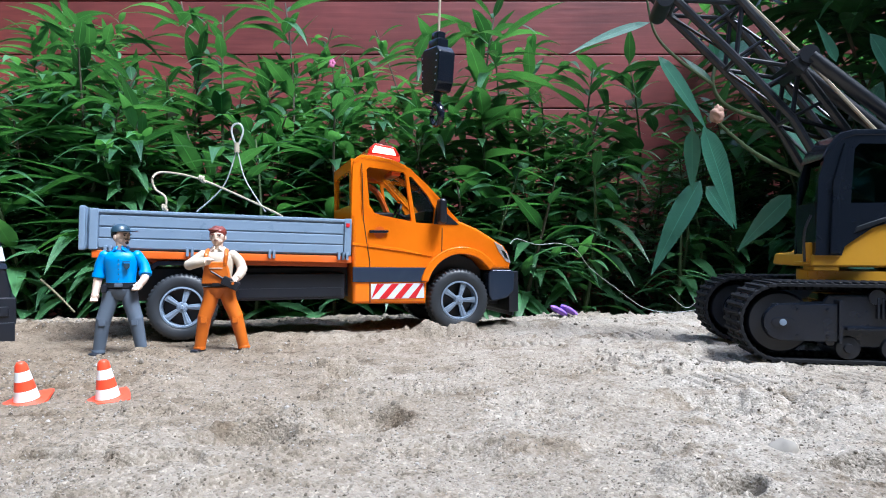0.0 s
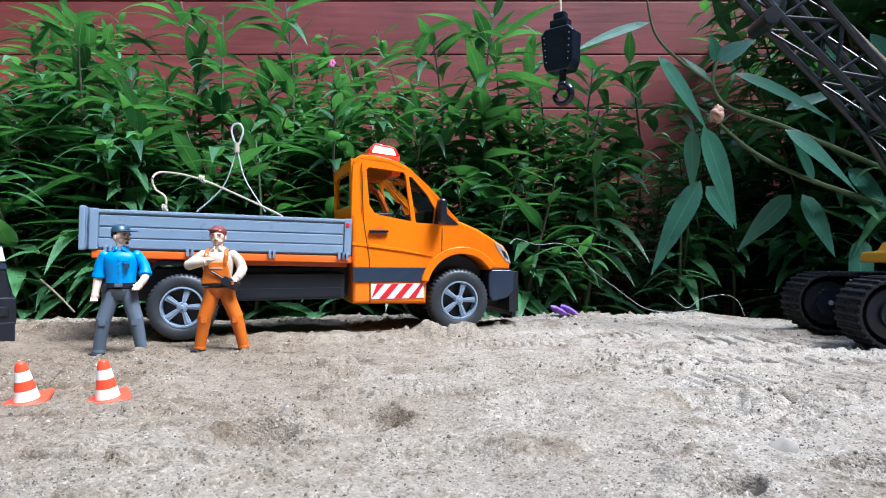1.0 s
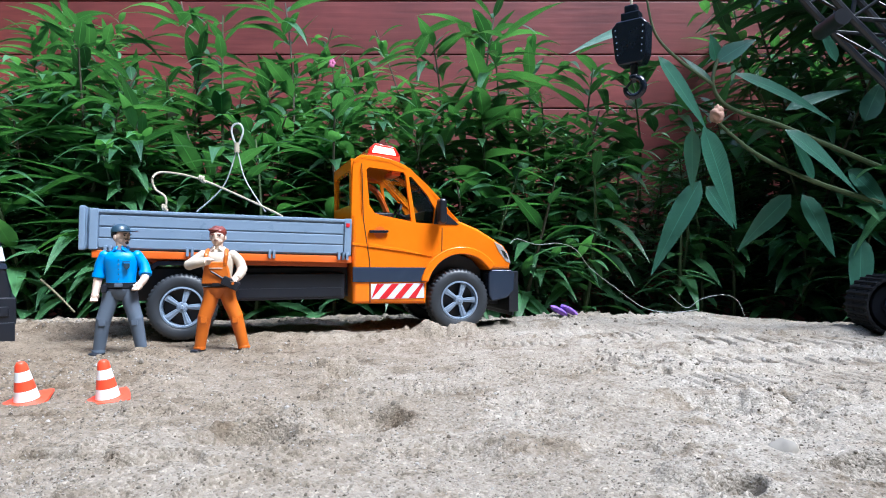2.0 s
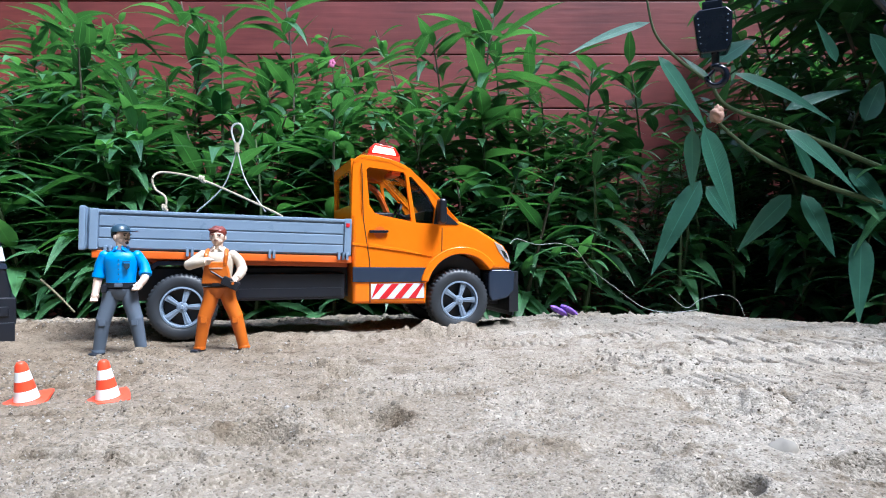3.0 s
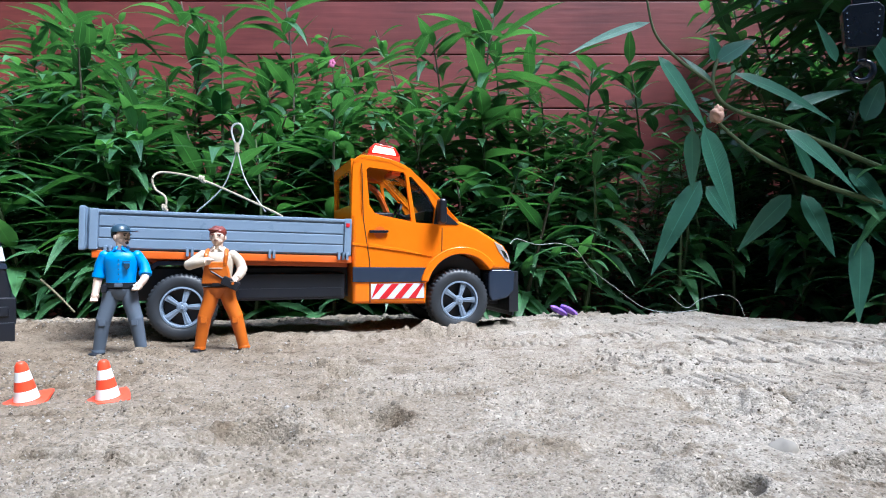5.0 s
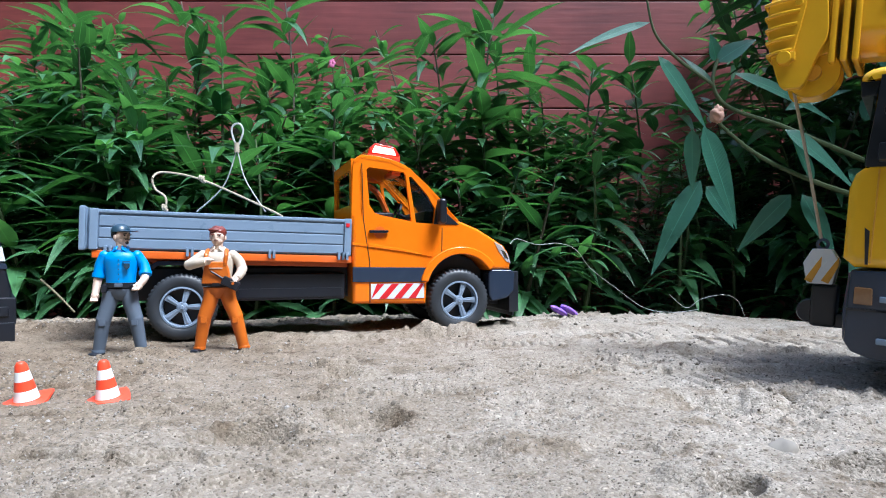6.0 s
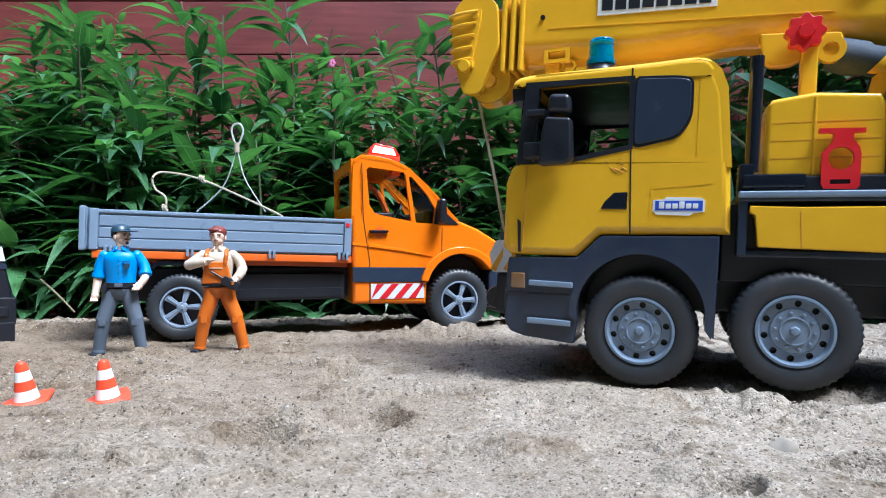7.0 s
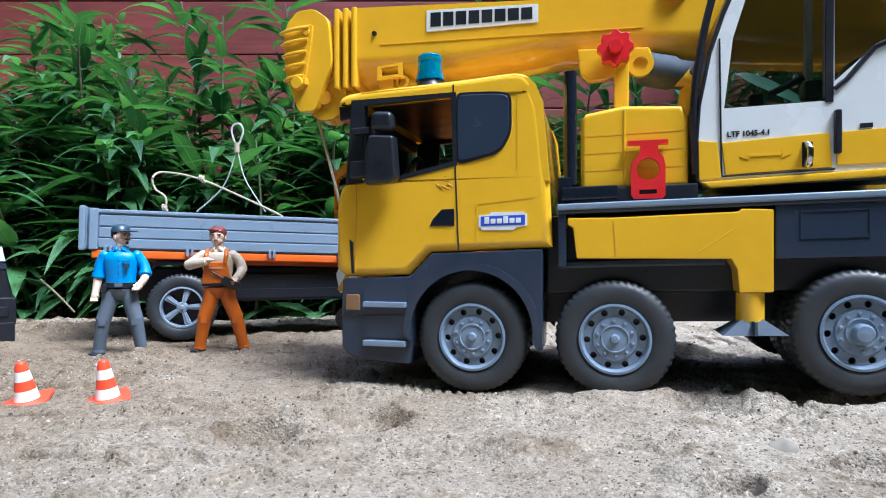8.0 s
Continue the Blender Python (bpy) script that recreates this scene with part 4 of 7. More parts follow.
    bed_part("headboard", box(-0.5, -0.05, 0, W, 0.0, 3.6, 0.1), GREY_BED)
    bed_part("marker_light", box(-0.55, -0.2, -0.5, -0.4, 2.75, 3.15, 0.03), RED, tr, "small red marker light")
    # wheels
    for x, nm in ((-26.87, "rear"), (-0.12, "front")):
        r = 3.28 if nm == "front" else 3.08
        spoke_wheel("wheel", tr, x, -0.1, 3.07, r, 2.3)
        spoke_wheel("wheel", tr, x, W + 0.1, 3.07, r, 2.3, 1)
    part("axle", tube([(-26.87, 1, 3.05), (-26.87, 12, 3.05)], 0.5), BLACK, tr)
    part("axle", tube([(-0.12, 1, 3.05), (-0.12, 12, 3.05)], 0.5), BLACK, tr)
    return tr


# ---- yellow mobile crane; its length runs along local x, its cab towards -x ----
def tip(points):
    """Level the crane's side view, whose own lean is in its pose."""
    return [(x, z - 0.03 * x) for x, z in points]


CRANE_WHEELS = []


def build_mobile_crane():
    cr = thing("mobile_crane", pose(0.3, 0.3, 0), "yellow toy mobile crane truck with dark slate fenders and folded boom", "toy crane")
    W = 15.5
    body = tip([(-8.1, 6.7), (-3.95, 6.8), (-2.6, 8.2), (-0.8, 8.25), (4.65, 8.5), (4.45, 12.5), (-1.1, 13.4), (-4.5, 12.7), (-8.0, 12.35), (-8.45, 12.0), (-8.7, 11.2), (-8.7, 7.2)])
    part("cab_body", soft_prism(body, 0, W, 0.55, 6, lambda nx, nz: nz > 0.7), YELLOW, cr, "glossy yellow lower cab")
    outer = tip([(-8.0, 12.2), (-7.5, 17.0), (-7.0, 18.05), (-1.16, 18.2), (2.5, 18.5), (3.3, 18.3), (3.7, 17.9), (4.1, 16.9), (4.5, 12.3), (-1.1, 13.2)])
    w1 = tip([(-6.75, 17.2), (-1.45, 17.45), (-1.3, 17.3), (-1.2, 13.6), (-4.5, 12.85), (-7.0, 12.6)])
    for y0, y1 in ((0.05, 0.55), (W - 0.55, W - 0.05)):
        part("side_panel", panel(outer, [w1], y0, y1), YELLOW, cr)
    part("roof", soft_prism(eased(tip([(-8.6, 17.2), (-8.5, 17.75), (-7.8, 18.1), (-3.0, 18.36), (0.0, 18.52), (2.2, 18.72), (3.1, 18.6), (3.62, 17.95), (3.4, 17.45), (-1.0, 17.6), (-7.0, 17.5)])), 0.0, W, 0.45, 6, lambda nx, nz: nz < -0.6), YELLOW, cr)
    part("rear_wall", soft_prism(tip([(2.6, 18.3), (3.0, 18.25), (3.45, 18.0), (3.75, 17.5), (4.08, 16.6), (4.5, 12.35), (2.6, 12.6)]), 0.025, W - 0.025, 0.6, 6, lambda nx, nz: nx < -0.5 or nz < -0.5), YELLOW, cr)
    part("pillar", prism(tip([(-8.05, 12.4), (-7.0, 12.6), (-6.7, 17.3), (-7.6, 17.3)]), -0.02, 0.6, 0.1), BLACK, cr)
    part("pillar", prism(tip([(-8.05, 12.4), (-7.0, 12.6), (-6.7, 17.3), (-7.6, 17.3)]), W - 0.6, W + 0.02, 0.1), BLACK, cr)
    part("window_surround", panel(tip([(-7.6, 17.55), (-1.0, 17.7), (-0.95, 13.35), (-4.5, 12.55), (-7.9, 12.4)]), [w1], -0.05, 0.3), BLACK, cr)
    part("sun_shield", prism(tip([(-8.6, 17.3), (-7.6, 17.3), (-7.8, 16.5), (-8.5, 16.4)]), 0.3, W - 0.3, 0.08), BLACK, cr)
    part("windscreen", prism(tip([(-8.1, 12.4), (-8.0, 12.4), (-7.75, 16.9), (-7.9, 16.9)]), 0.6, W - 0.6), SMOKED, cr)
    part("quarter_panel", soft_prism(eased(tip([(-0.95, 17.5), (-0.2, 17.5), (1.5, 17.47), (2.14, 17.3), (2.15, 16.5), (2.15, 15.2), (1.5, 14.1), (0.2, 13.8), (-0.88, 13.55), (-0.92, 14.5)])), -0.08, 0.2, 0.06, 3), SLATE, cr, "dark slate blanked side window")
    part("quarter_frame", soft_prism(eased(tip([(-1.1, 17.66), (-0.2, 17.66), (1.6, 17.62), (2.28, 17.4), (2.3, 16.5), (2.3, 15.1), (1.6, 13.97), (0.2, 13.64), (-1.0, 13.35), (-1.05, 14.5)])), -0.03, 0.2, 0.03, 2), BLACK, cr)
    part("cab_floor", box(-7.8, 3.4, 0.7, W - 0.7, 12.2, 12.6, 0.05), BLACK, cr)
    part("headliner", prism(tip([(-7.4, 17.75), (3.2, 17.85), (3.3, 17.5), (-7.3, 17.45)]), 0.6, W - 0.6, 0.05), BLACK, cr)
    part("door_lining", panel(tip([(-7.3, 12.5), (-7.0, 17.5), (3.2, 17.9), (3.6, 12.6)]), [tip([(-5.8, 13.3), (-5.6, 17.15), (-1.5, 17.3), (-1.4, 13.5)])], W - 0.85, W - 0.62), BLACK, cr)
    part("grab_rail", tube([(-5.1, W - 0.95, 16.2), (-1.7, W - 0.95, 16.3)], 0.12, 8), BLACK, cr)
    part("cab_lining", box(2.9, 3.5, 0.7, W - 0.7, 12.4, 17.4, 0.05), BLACK, cr)
    for y in (2.0, 9.0):
        part("seat", merged(box(-3.6, -0.8, y, y + 3.6, 12.4, 13.3, 0.3), box(-1.4, -0.5, y, y + 3.6, 12.8, 16.0, 0.35), box(-1.35, -0.6, y + 1.0, y + 2.6, 15.9, 17.0, 0.3)), BLACK, cr)
    part("dashboard", prism([(-7.5, 12.4), (-5.6, 12.4), (-5.9, 13.5), (-7.3, 13.6)], 0.8, W - 0.8, 0.2), BLACK, cr)
    part("steering_wheel", moved(lathe([(1.05, -0.12), (1.2, -0.12), (1.2, 0.12), (1.05, 0.12)], 24, "x"), pose(-4.9, 4.0, 13.6, 0, 30, 0)), BLACK, cr)
    # dark scuff marks on the door under the window
    rng = random.Random(41)
    for i in range(9):
        x, z = rng.uniform(-2.6, -1.35), rng.uniform(12.0, 12.75)
        w, h = rng.uniform(0.12, 0.32), rng.uniform(0.03, 0.08)
        part("scuff", prism([(x, z), (x + w, z + h * 0.6), (x + w * 1.05, z + h), (x + w * 0.3, z + h * 1.1)], -0.012, 0.05), SCUFF, cr, "brown scuff mark")
    # seams and handle
    def seam(points, wd=0.05):
        pts = tip(points)
        return merged(*[tube([(a[0], -0.01, a[1]), (b[0], -0.01, b[1])], wd, 6) for a, b in zip(pts, pts[1:])])
    part("door_seam", seam([(-1.05, 13.3), (-0.85, 8.3)]), BLACK, cr)
    part("roof_seam", box(-1.22, -1.12, -0.02, 0.3, 17.55, 18.2, 0.02), BLACK, cr)
    part("door_crease", prism(tip([(0.2, 11.2), (3.6, 11.5), (3.6, 11.35), (0.3, 11.0), (0.3, 8.7), (0.2, 8.7)]), -0.02, 0.1, 0.0), YELLOW, cr)
    part("front_panel_seam", seam([(-7.3, 12.3), (-7.35, 7.0)]), YELLOW_DARK, cr)
    part("indicator_strip", prism(tip([(-7.75, 9.0), (-7.5, 8.8), (-7.45, 6.9), (-7.6, 6.9)]), -0.03, 0.1), BLACK, cr)
    part("door_handle", prism(tip([(-2.64, 9.75), (-2.45, 10.15), (-1.9, 10.75), (-1.1, 10.8), (-1.1, 9.75)]), -0.06, 0.1, 0.06), BLACK_GLOSS, cr, "black recessed door handle")
    part("dirt_smear", merged(*[tube([(-2.2 + i * 0.22, -0.012, 12.35 - 0.1 * (i % 3)), (-1.8 + i * 0.2, -0.012, 12.0 + 0.12 * (i % 2))], 0.035, 5) for i in range(4)]), YELLOW_DARK, cr)
    # sticker drawn as plain shapes
    st = part("sticker", prism(tip([(0.36, 9.7), (0.36, 10.35), (1.0, 10.42), (1.1, 10.55), (3.0, 10.55), (3.2, 10.4), (3.2, 9.75), (2.6, 9.65), (2.4, 9.5), (0.6, 9.5)]), -0.04, 0.05), WHITE, cr, "white sticker with a blue panel")
    part("panel", prism(tip([(0.5, 9.75), (0.5, 10.3), (3.08, 10.38), (3.08, 9.8)]), -0.06, 0.0), plastic("sticker_blue", (0.03, 0.08, 0.5), 0.3, 0.0), st)
    for i in range(6):
        part("mark", box(0.7 + i * 0.37, 1.0 + i * 0.37, -0.08, -0.02, 9.83, 10.13 + (0.12 if i in (0, 3) else 0), 0.03), WHITE, st)
    # lower slate fender, steps, lamps
    arc = [(-0.1 + 3.65 * math.cos(radians(a)), 3.5 + 3.65 * math.sin(radians(a))) for a in range(190, -17, -9)]
    lip = [(-0.1 + 4.1 * math.cos(radians(a)), 3.5 + 4.1 * math.sin(radians(a))) for a in range(-14, 191, 9)]
    fender = tip([(-8.25, 6.55), (-8.3, 2.4), (-7.9, 1.85), (-7.0, 1.6), (-3.85, 1.4)] + arc + [(4.05, 2.45), (4.1, 8.4), (-0.8, 8.2), (-2.55, 8.15), (-3.9, 6.75)])
    part("fender", prism(fender, 0.05, 3.6, 0.15, 2), SLATE, cr, "dark slate front bumper and wheel arch")
    part("fender", prism(fender, W - 3.6, W - 0.05, 0.15, 2), SLATE, cr, "dark slate front bumper and wheel arch")
    part("bumper", prism(tip([(-8.35, 6.5), (-8.5, 4.2), (-8.4, 2.4), (-7.8, 1.8), (-6.5, 1.9), (-6.5, 6.5)]), 0.3, W - 0.3, 0.25, 3), SLATE, cr)
    part("arch_lip", prism(tip(arc + lip), -0.3, 0.3, 0.0), SLATE, cr)
    part("step_recess", merged(prism(tip([(-6.85, 6.1), (-4.0, 6.15), (-4.0, 5.2), (-6.85, 5.2)]), -0.02, 0.2), prism(tip([(-6.85, 4.85), (-4.1, 4.85), (-4.1, 3.0), (-6.85, 3.0)]), -0.02, 0.2)), SLATE, cr)
    for z in (4.85, 2.5):
        part("step", prism(tip([(-6.75, z), (-6.75, z + 0.35), (-4.05, z + 0.35), (-4.05, z)]), -0.4, 0.3, 0.06), RIM_BLUE, cr, "grey ribbed step plate")
    part("bumper_lamp", prism(tip([(-8.0, 5.6), (-7.1, 5.6), (-7.05, 4.6), (-8.0, 4.6)]), -0.06, 0.3, 0.1), AMBER_LENS, cr, "amber bumper lamp")
    part("bumper_groove", prism(tip([(-8.3, 4.35), (-4.0, 4.5), (-4.0, 4.4), (-8.3, 4.2)]), -0.02, 0.2), BLACK, cr)
    # mirror
    part("mirror", merged(prism(tip([(-6.0, 15.15), (-4.45, 15.05), (-4.25, 12.6), (-4.55, 12.3), (-6.3, 12.2), (-6.2, 14.1)]), -1.5, -0.5, 0.3, 3),
                          prism(tip([(-5.85, 16.55), (-4.6, 16.5), (-4.45, 15.35), (-5.95, 15.4)]), -1.4, -0.5, 0.3, 3),
                          box(-7.3, -6.1, -0.9, 0.1, 15.5, 15.9, 0.1), box(-7.4, -6.2, -0.9, 0.1, 12.9, 13.9, 0.12)), BLACK, cr, "black door mirror")
    # beacons
    for y in (3.6, 11.0):
        bc = part("beacon", lathe([(0.01, 21.0), (0.7, 21.0), (0.8, 20.9), (0.82, 20.6), (0.78, 20.55), (0.85, 19.7), (0.93, 19.62), (0.95, 19.35), (0.01, 19.35)], 28, "z", (-3.55, y, 0.2)), BLUE_LENS, cr, "cyan beacon")
        part("collar", lathe([(0.85, 19.35), (0.9, 19.0), (1.2, 18.75), (1.2, 18.4), (0.01, 18.4)], 28, "z", (-3.55, y, 0.15)), BLACK, bc)
        part("bulb", lathe([(0.01, 20.7), (0.25, 20.6), (0.3, 19.4), (0.01, 19.4)], 12, "z", (-3.55, y, 0.2)), CHROME, bc)
    # chassis and deck
    part("chassis", box(-6.5, 30.5, 4.2, W - 4.2, 3.6, 7.4, 0.2), BLACK, cr)
    part("chassis_side", box(4.2, 27.5, 1.5, W - 1.5, 5.6, 10.2, 0.15), BLACK, cr)
    part("deck", box(4.9, 31, -0.1, W + 0.1, 10.2, 10.75, 0.12), SLATE, cr, "dark slate deck")
    # paler strip that paints the lit highlight along the deck's edge
    part("deck_rail", box(4.9, 31, -0.22, 0.25, 10.42, 10.8, 0.1, 3), RIM_BLUE, cr, "deck edge strip in paler blue-grey, standing for its lit highlight")
    part("deck_end_plate", box(4.95, 5.45, 0.0, 2.0, 7.2, 10.3, 0.1), SLATE, cr)
    part("deck_lower_lip", box(5.0, 14.0, 0.6, 1.4, 7.1, 7.5, 0.08), SLATE, cr)
    sb = part("side_box", box(16.3, 30.5, 0.0, 4.0, 7.35, 10.3, 0.15), SLATE, cr, "dark slate side locker")
    part("side_box", box(16.3, 30.5, W - 4.0, W, 7.35, 10.3, 0.15), SLATE, cr, "dark slate side locker")
    part("locker_line", panel([(17.5, 8.4), (20.8, 8.4), (20.8, 9.9), (17.5, 9.9)], [[(17.6, 8.5), (20.7, 8.5), (20.7, 9.8), (17.6, 9.8)]], -0.05, 0.1), SLATE, sb)
    # outriggers
    def outrigger(x, flip, y0):
        pts = tip([(5.5, 10.15), (8.1, 10.15), (14.5, 10.4), (14.6, 10.55), (16.2, 10.5), (16.2, 6.1), (14.5, 6.05), (14.4, 7.3), (14.1, 7.85), (8.3, 7.85), (6.0, 7.85), (5.8, 9.6), (5.5, 9.75)])
        ob = part("outrigger", prism(pts, y0, y0 + 1.6, 0.1, 2), YELLOW, cr, "yellow folded outrigger arm")
        part("hinge_seam", prism(tip([(8.0, 9.9), (8.06, 9.9), (8.2, 7.9), (8.14, 7.9)]), y0 - 0.02, y0 + 0.1), YELLOW_DARK, ob)
        part("gusset", prism(tip([(12.3, 8.15), (14.4, 9.6), (14.45, 9.55), (12.35, 8.1)]), y0 - 0.015, y0 + 0.1, 0.02), YELLOW, ob)
        part("jack", lathe([(0.01, 6.0), (0.72, 6.0), (0.72, 4.45), (0.01, 4.45)], 24, "z", (15.2, y0 + 0.8, -0.4)), YELLOW, ob)
        foot = bmesh.new()
        top = [foot.verts.new((15.2 + sx * 0.5, y0 + 0.8 + sy * 0.5, 4.2)) for sx, sy in ((-1, -1), (1, -1), (1, 1), (-1, 1))]
        bot = [foot.verts.new((15.2 + sx * 1.6, y0 + 0.8 + sy * 1.3, 3.4)) for sx, sy in ((-1, -1), (1, -1), (1, 1), (-1, 1))]
        foot.faces.new(top)
        foot.faces.new(bot[::-1])
        for i in range(4):
            foot.faces.new((top[i], bot[i], bot[(i + 1) % 4], top[(i + 1) % 4]))
        ribs = [prism([(15.15, 4.1), (15.25, 4.1), (15.3, 3.4), (15.1, 3.4)], y0 - 0.62, y0 + 0.3)]
        part("foot_plate", merged(foot, *ribs), STEEL_BLUE, ob, "blue-grey foot plate")
    outrigger(0, 0, -0.2)
    # exhaust stack, mounting tank, red clip
    part("exhaust_pipe", merged(tube([(5.6, 1.2, 12.0), (5.6, 1.2, 18.6)], 0.38, 16), box(5.1, 8.3, 0.4, 3.0, 11.0, 11.8, 0.15), box(4.9, 5.7, 0.6, 2.2, 10.7, 12.4, 0.1)), BLACK_GLOSS, cr, "glossy black exhaust stack")
    part("tank_base", box(5.2, 12.6, 0.7, 7.0, 10.7, 11.7, 0.15), BLACK, cr)
    tk = [(6.2, 11.6), (12.15, 11.6), (12.15, 15.3), (11.8, 16.15), (8.6, 16.4), (6.5, 16.1), (6.2, 15.7)]
    tank = part("counterweight", soft_prism(tk, 1.1, 7.2, 0.3, 4), YELLOW, cr, "yellow ribbed counterweight block")
    for z in (12.7, 13.7, 14.7):
        part("groove", box(6.5, 11.9, 1.085, 1.2, z, z + 0.06, 0), YELLOW_DARK, tank)
    part("groove", box(8.6, 8.72, 1.04, 1.2, 11.7, 16.1, 0.03), YELLOW, tank)
    clip = panel([(9.15, 10.95), (9.0, 11.2), (9.0, 12.9), (9.3, 13.3), (9.5, 13.6), (9.5, 13.95), (8.8, 14.0), (8.8, 14.25), (11.0, 14.2), (11.0, 13.95), (10.45, 13.95), (10.45, 13.6), (10.75, 13.2), (10.85, 12.8), (10.85, 11.1), (10.7, 10.9)],
                 [circle(9.92, 12.6, 0.62, 20), [(9.45, 11.2), (10.4, 11.2), (10.4, 11.45), (9.45, 11.45)]], 0.6, 0.95)
    part("clip", clip, RED, cr, "red locking clip")
    # boom
    boom_top = [(-9.6, 25.45), (-9.2, 25.55), (5.1, 24.45), (13.0, 23.75), (28, 22.6)]
    boom_bot = [(28, 18.2), (12.5, 20.0), (5.1, 20.65), (-1.2, 20.2), (-8.95, 20.45), (-9.6, 20.5)]
    bm = part("boom", soft_prism(boom_top + boom_bot, 5.0, 9.6, 1.7, 8, lambda nx, nz: nz > 0.6 or abs(nx) > 0.7), YELLOW, cr, "glossy yellow telescopic boom")
    for x in (-9.6, -10.25, -10.9):
        part("collar", prism([(x, 20.0), (x, 25.6), (x + 0.4, 25.65), (x + 0.4, 19.95)], 4.8, 9.8, 0.15, 2), YELLOW, bm)
    part("rib", prism([(-7.5, 22.85), (10, 22.1), (10, 22.02), (-7.5, 22.75)], 4.95, 5.2, 0.02), YELLOW, bm)
    cheek = eased([(-11.2, 24.9), (-12.3, 25.75), (-13.6, 25.7), (-14.4, 24.9), (-14.65, 23.6), (-14.45, 21.4), (-14.0, 19.9), (-13.5, 18.5), (-12.2, 18.45), (-11.6, 20.2), (-10.9, 21.8)], 2, 0.15)
    for y0, y1 in ((4.6, 5.4), (9.2, 10.0)):
        part("head", prism(cheek, y0, y1, 0.1, 2), YELLOW, bm, "ribbed yellow boom head")
    part("head_core", prism([(-10.8, 24.6), (-13.6, 25.0), (-13.9, 21.5), (-12.3, 20.4), (-10.7, 20.8)], 5.3, 9.3, 0.1), YELLOW, bm)
    part("rim_plate", prism(eased([(-12.3, 24.6), (-14.2, 24.55), (-14.55, 23.9), (-14.3, 20.6), (-12.9, 20.6), (-12.35, 23.6)], 1, 0.12), 4.42, 4.65, 0.06, 2), YELLOW, bm)
    for i in range(5):
        z = 24.25 - i * 0.84
        part("fin", tube(spline([(-12.55 - 0.1 * i, 4.35, z + 0.12), (-13.6, 4.2, z + 0.02), (-14.55 + 0.07 * i, 4.35, z - 0.1), (-14.75 + 0.08 * i, 5.0, z - 0.12), (-14.65 + 0.08 * i, 9.4, z - 0.12)], 4), 0.12, 8), YELLOW, bm)
    part("head_bolt", lathe([(0.01, 4.3), (0.22, 4.3), (0.28, 4.45), (0.01, 4.45)], 14, "y", (-12.75, 0, 24.05)), YELLOW, bm)
    part("pulley", lathe([(0.01, 5.5), (1.55, 5.5), (1.6, 5.7), (1.3, 6.3), (1.3, 6.7), (1.6, 7.3), (1.55, 7.5), (0.01, 7.5)], 32, "y", (-11.75, 0, 19.55)), YELLOW, bm)
    part("pulley_hub", lathe([(0.01, 5.2), (0.5, 5.2), (0.55, 5.6), (0.01, 5.6)], 20, "y", (-11.75, 0, 19.55)), YELLOW_DARK, bm)
    part("boom_port", lathe([(0.01, 4.86), (0.16, 4.86), (0.18, 5.1), (0.01, 5.1)], 14, "y", (-7.9, 0, 23.6)), BLACK, bm)
    part("boom_latch", panel([(-7.7, 20.35), (-5.9, 20.45), (-5.9, 21.4), (-7.7, 21.3)], [[(-7.4, 20.6), (-6.2, 20.65), (-6.2, 21.2), (-7.4, 21.15)]], 5.0, 5.6), YELLOW, bm)
    part("pin", merged(lathe([(0.01, 4.0), (0.4, 4.0), (0.46, 4.1), (0.46, 4.7), (0.01, 4.7)], 20, "y", (-13.35, 0, 20.45)), box(-13.35, -12.7, 4.15, 4.7, 20.3, 20.85, 0.1)), YELLOW, bm)
    part("eyelet", merged(box(-7.7, -6.6, 5.3, 6.3, 19.8, 20.5, 0.12), moved(lathe([(0.3, -0.2), (0.48, -0.2), (0.48, 0.2), (0.3, 0.2)], 16), pose(-6.0, 5.6, 20.2))), YELLOW, bm)
    part("rope", tube([(-13.0, 6.6, 18.9), (-11.7, 7.0, 13.5), (-10.6, 7.5, 8.4)], 0.11, 6), ROPE, bm, "pale crane rope to the bumper hook")
    part("name_plate", prism([(-4.15, 24.75), (3.4, 24.3), (3.4, 23.1), (-4.15, 23.3)], 4.93, 5.2, 0.02), WHITE, bm, "white name plate with black letters")
    for i in range(8):
        x = -3.85 + i * 0.88
        part("mark", prism([(x, 24.55 - i * 0.055), (x + 0.72, 24.51 - i * 0.055), (x + 0.72, 23.57 - i * 0.03), (x, 23.6 - i * 0.03)], 4.9, 5.0), BLACK, bm, "black bar on the name plate")
    # boom foot, red knob, ram
    part("boom_bracket", prism([(5.9, 20.9), (6.1, 19.3), (6.6, 18.8), (7.6, 18.8), (8.6, 19.2), (10.2, 18.9), (10.6, 19.6), (10.3, 20.6)], 4.3, 5.2, 0.15), YELLOW, bm)
    part("boom_support", box(8.15, 9.05, 3.6, 4.6, 15.8, 19.8, 0.15), YELLOW, cr)
    gear = []
    for i in range(48):
        a = i * math.tau / 48
        r = 1.0 + 0.12 * math.cos(8 * a)
        gear.append((8.23 + r * math.cos(a), 20.41 + r * math.sin(a)))
    kn = part("knob", prism(gear, 3.0, 3.9, 0.12, 2), RED, cr, "red star knob")
    part("boss", lathe([(0.01, 2.75), (0.4, 2.75), (0.48, 3.0), (0.48, 4.6), (0.01, 4.6)], 8, "y", (8.23, 0, 20.41)), RED, kn)
    part("eye_ring", lathe([(0.42, 4.1), (0.8, 4.1), (0.8, 4.6), (0.42, 4.6)], 24, "y", (9.75, 0, 19.55)), YELLOW, bm)
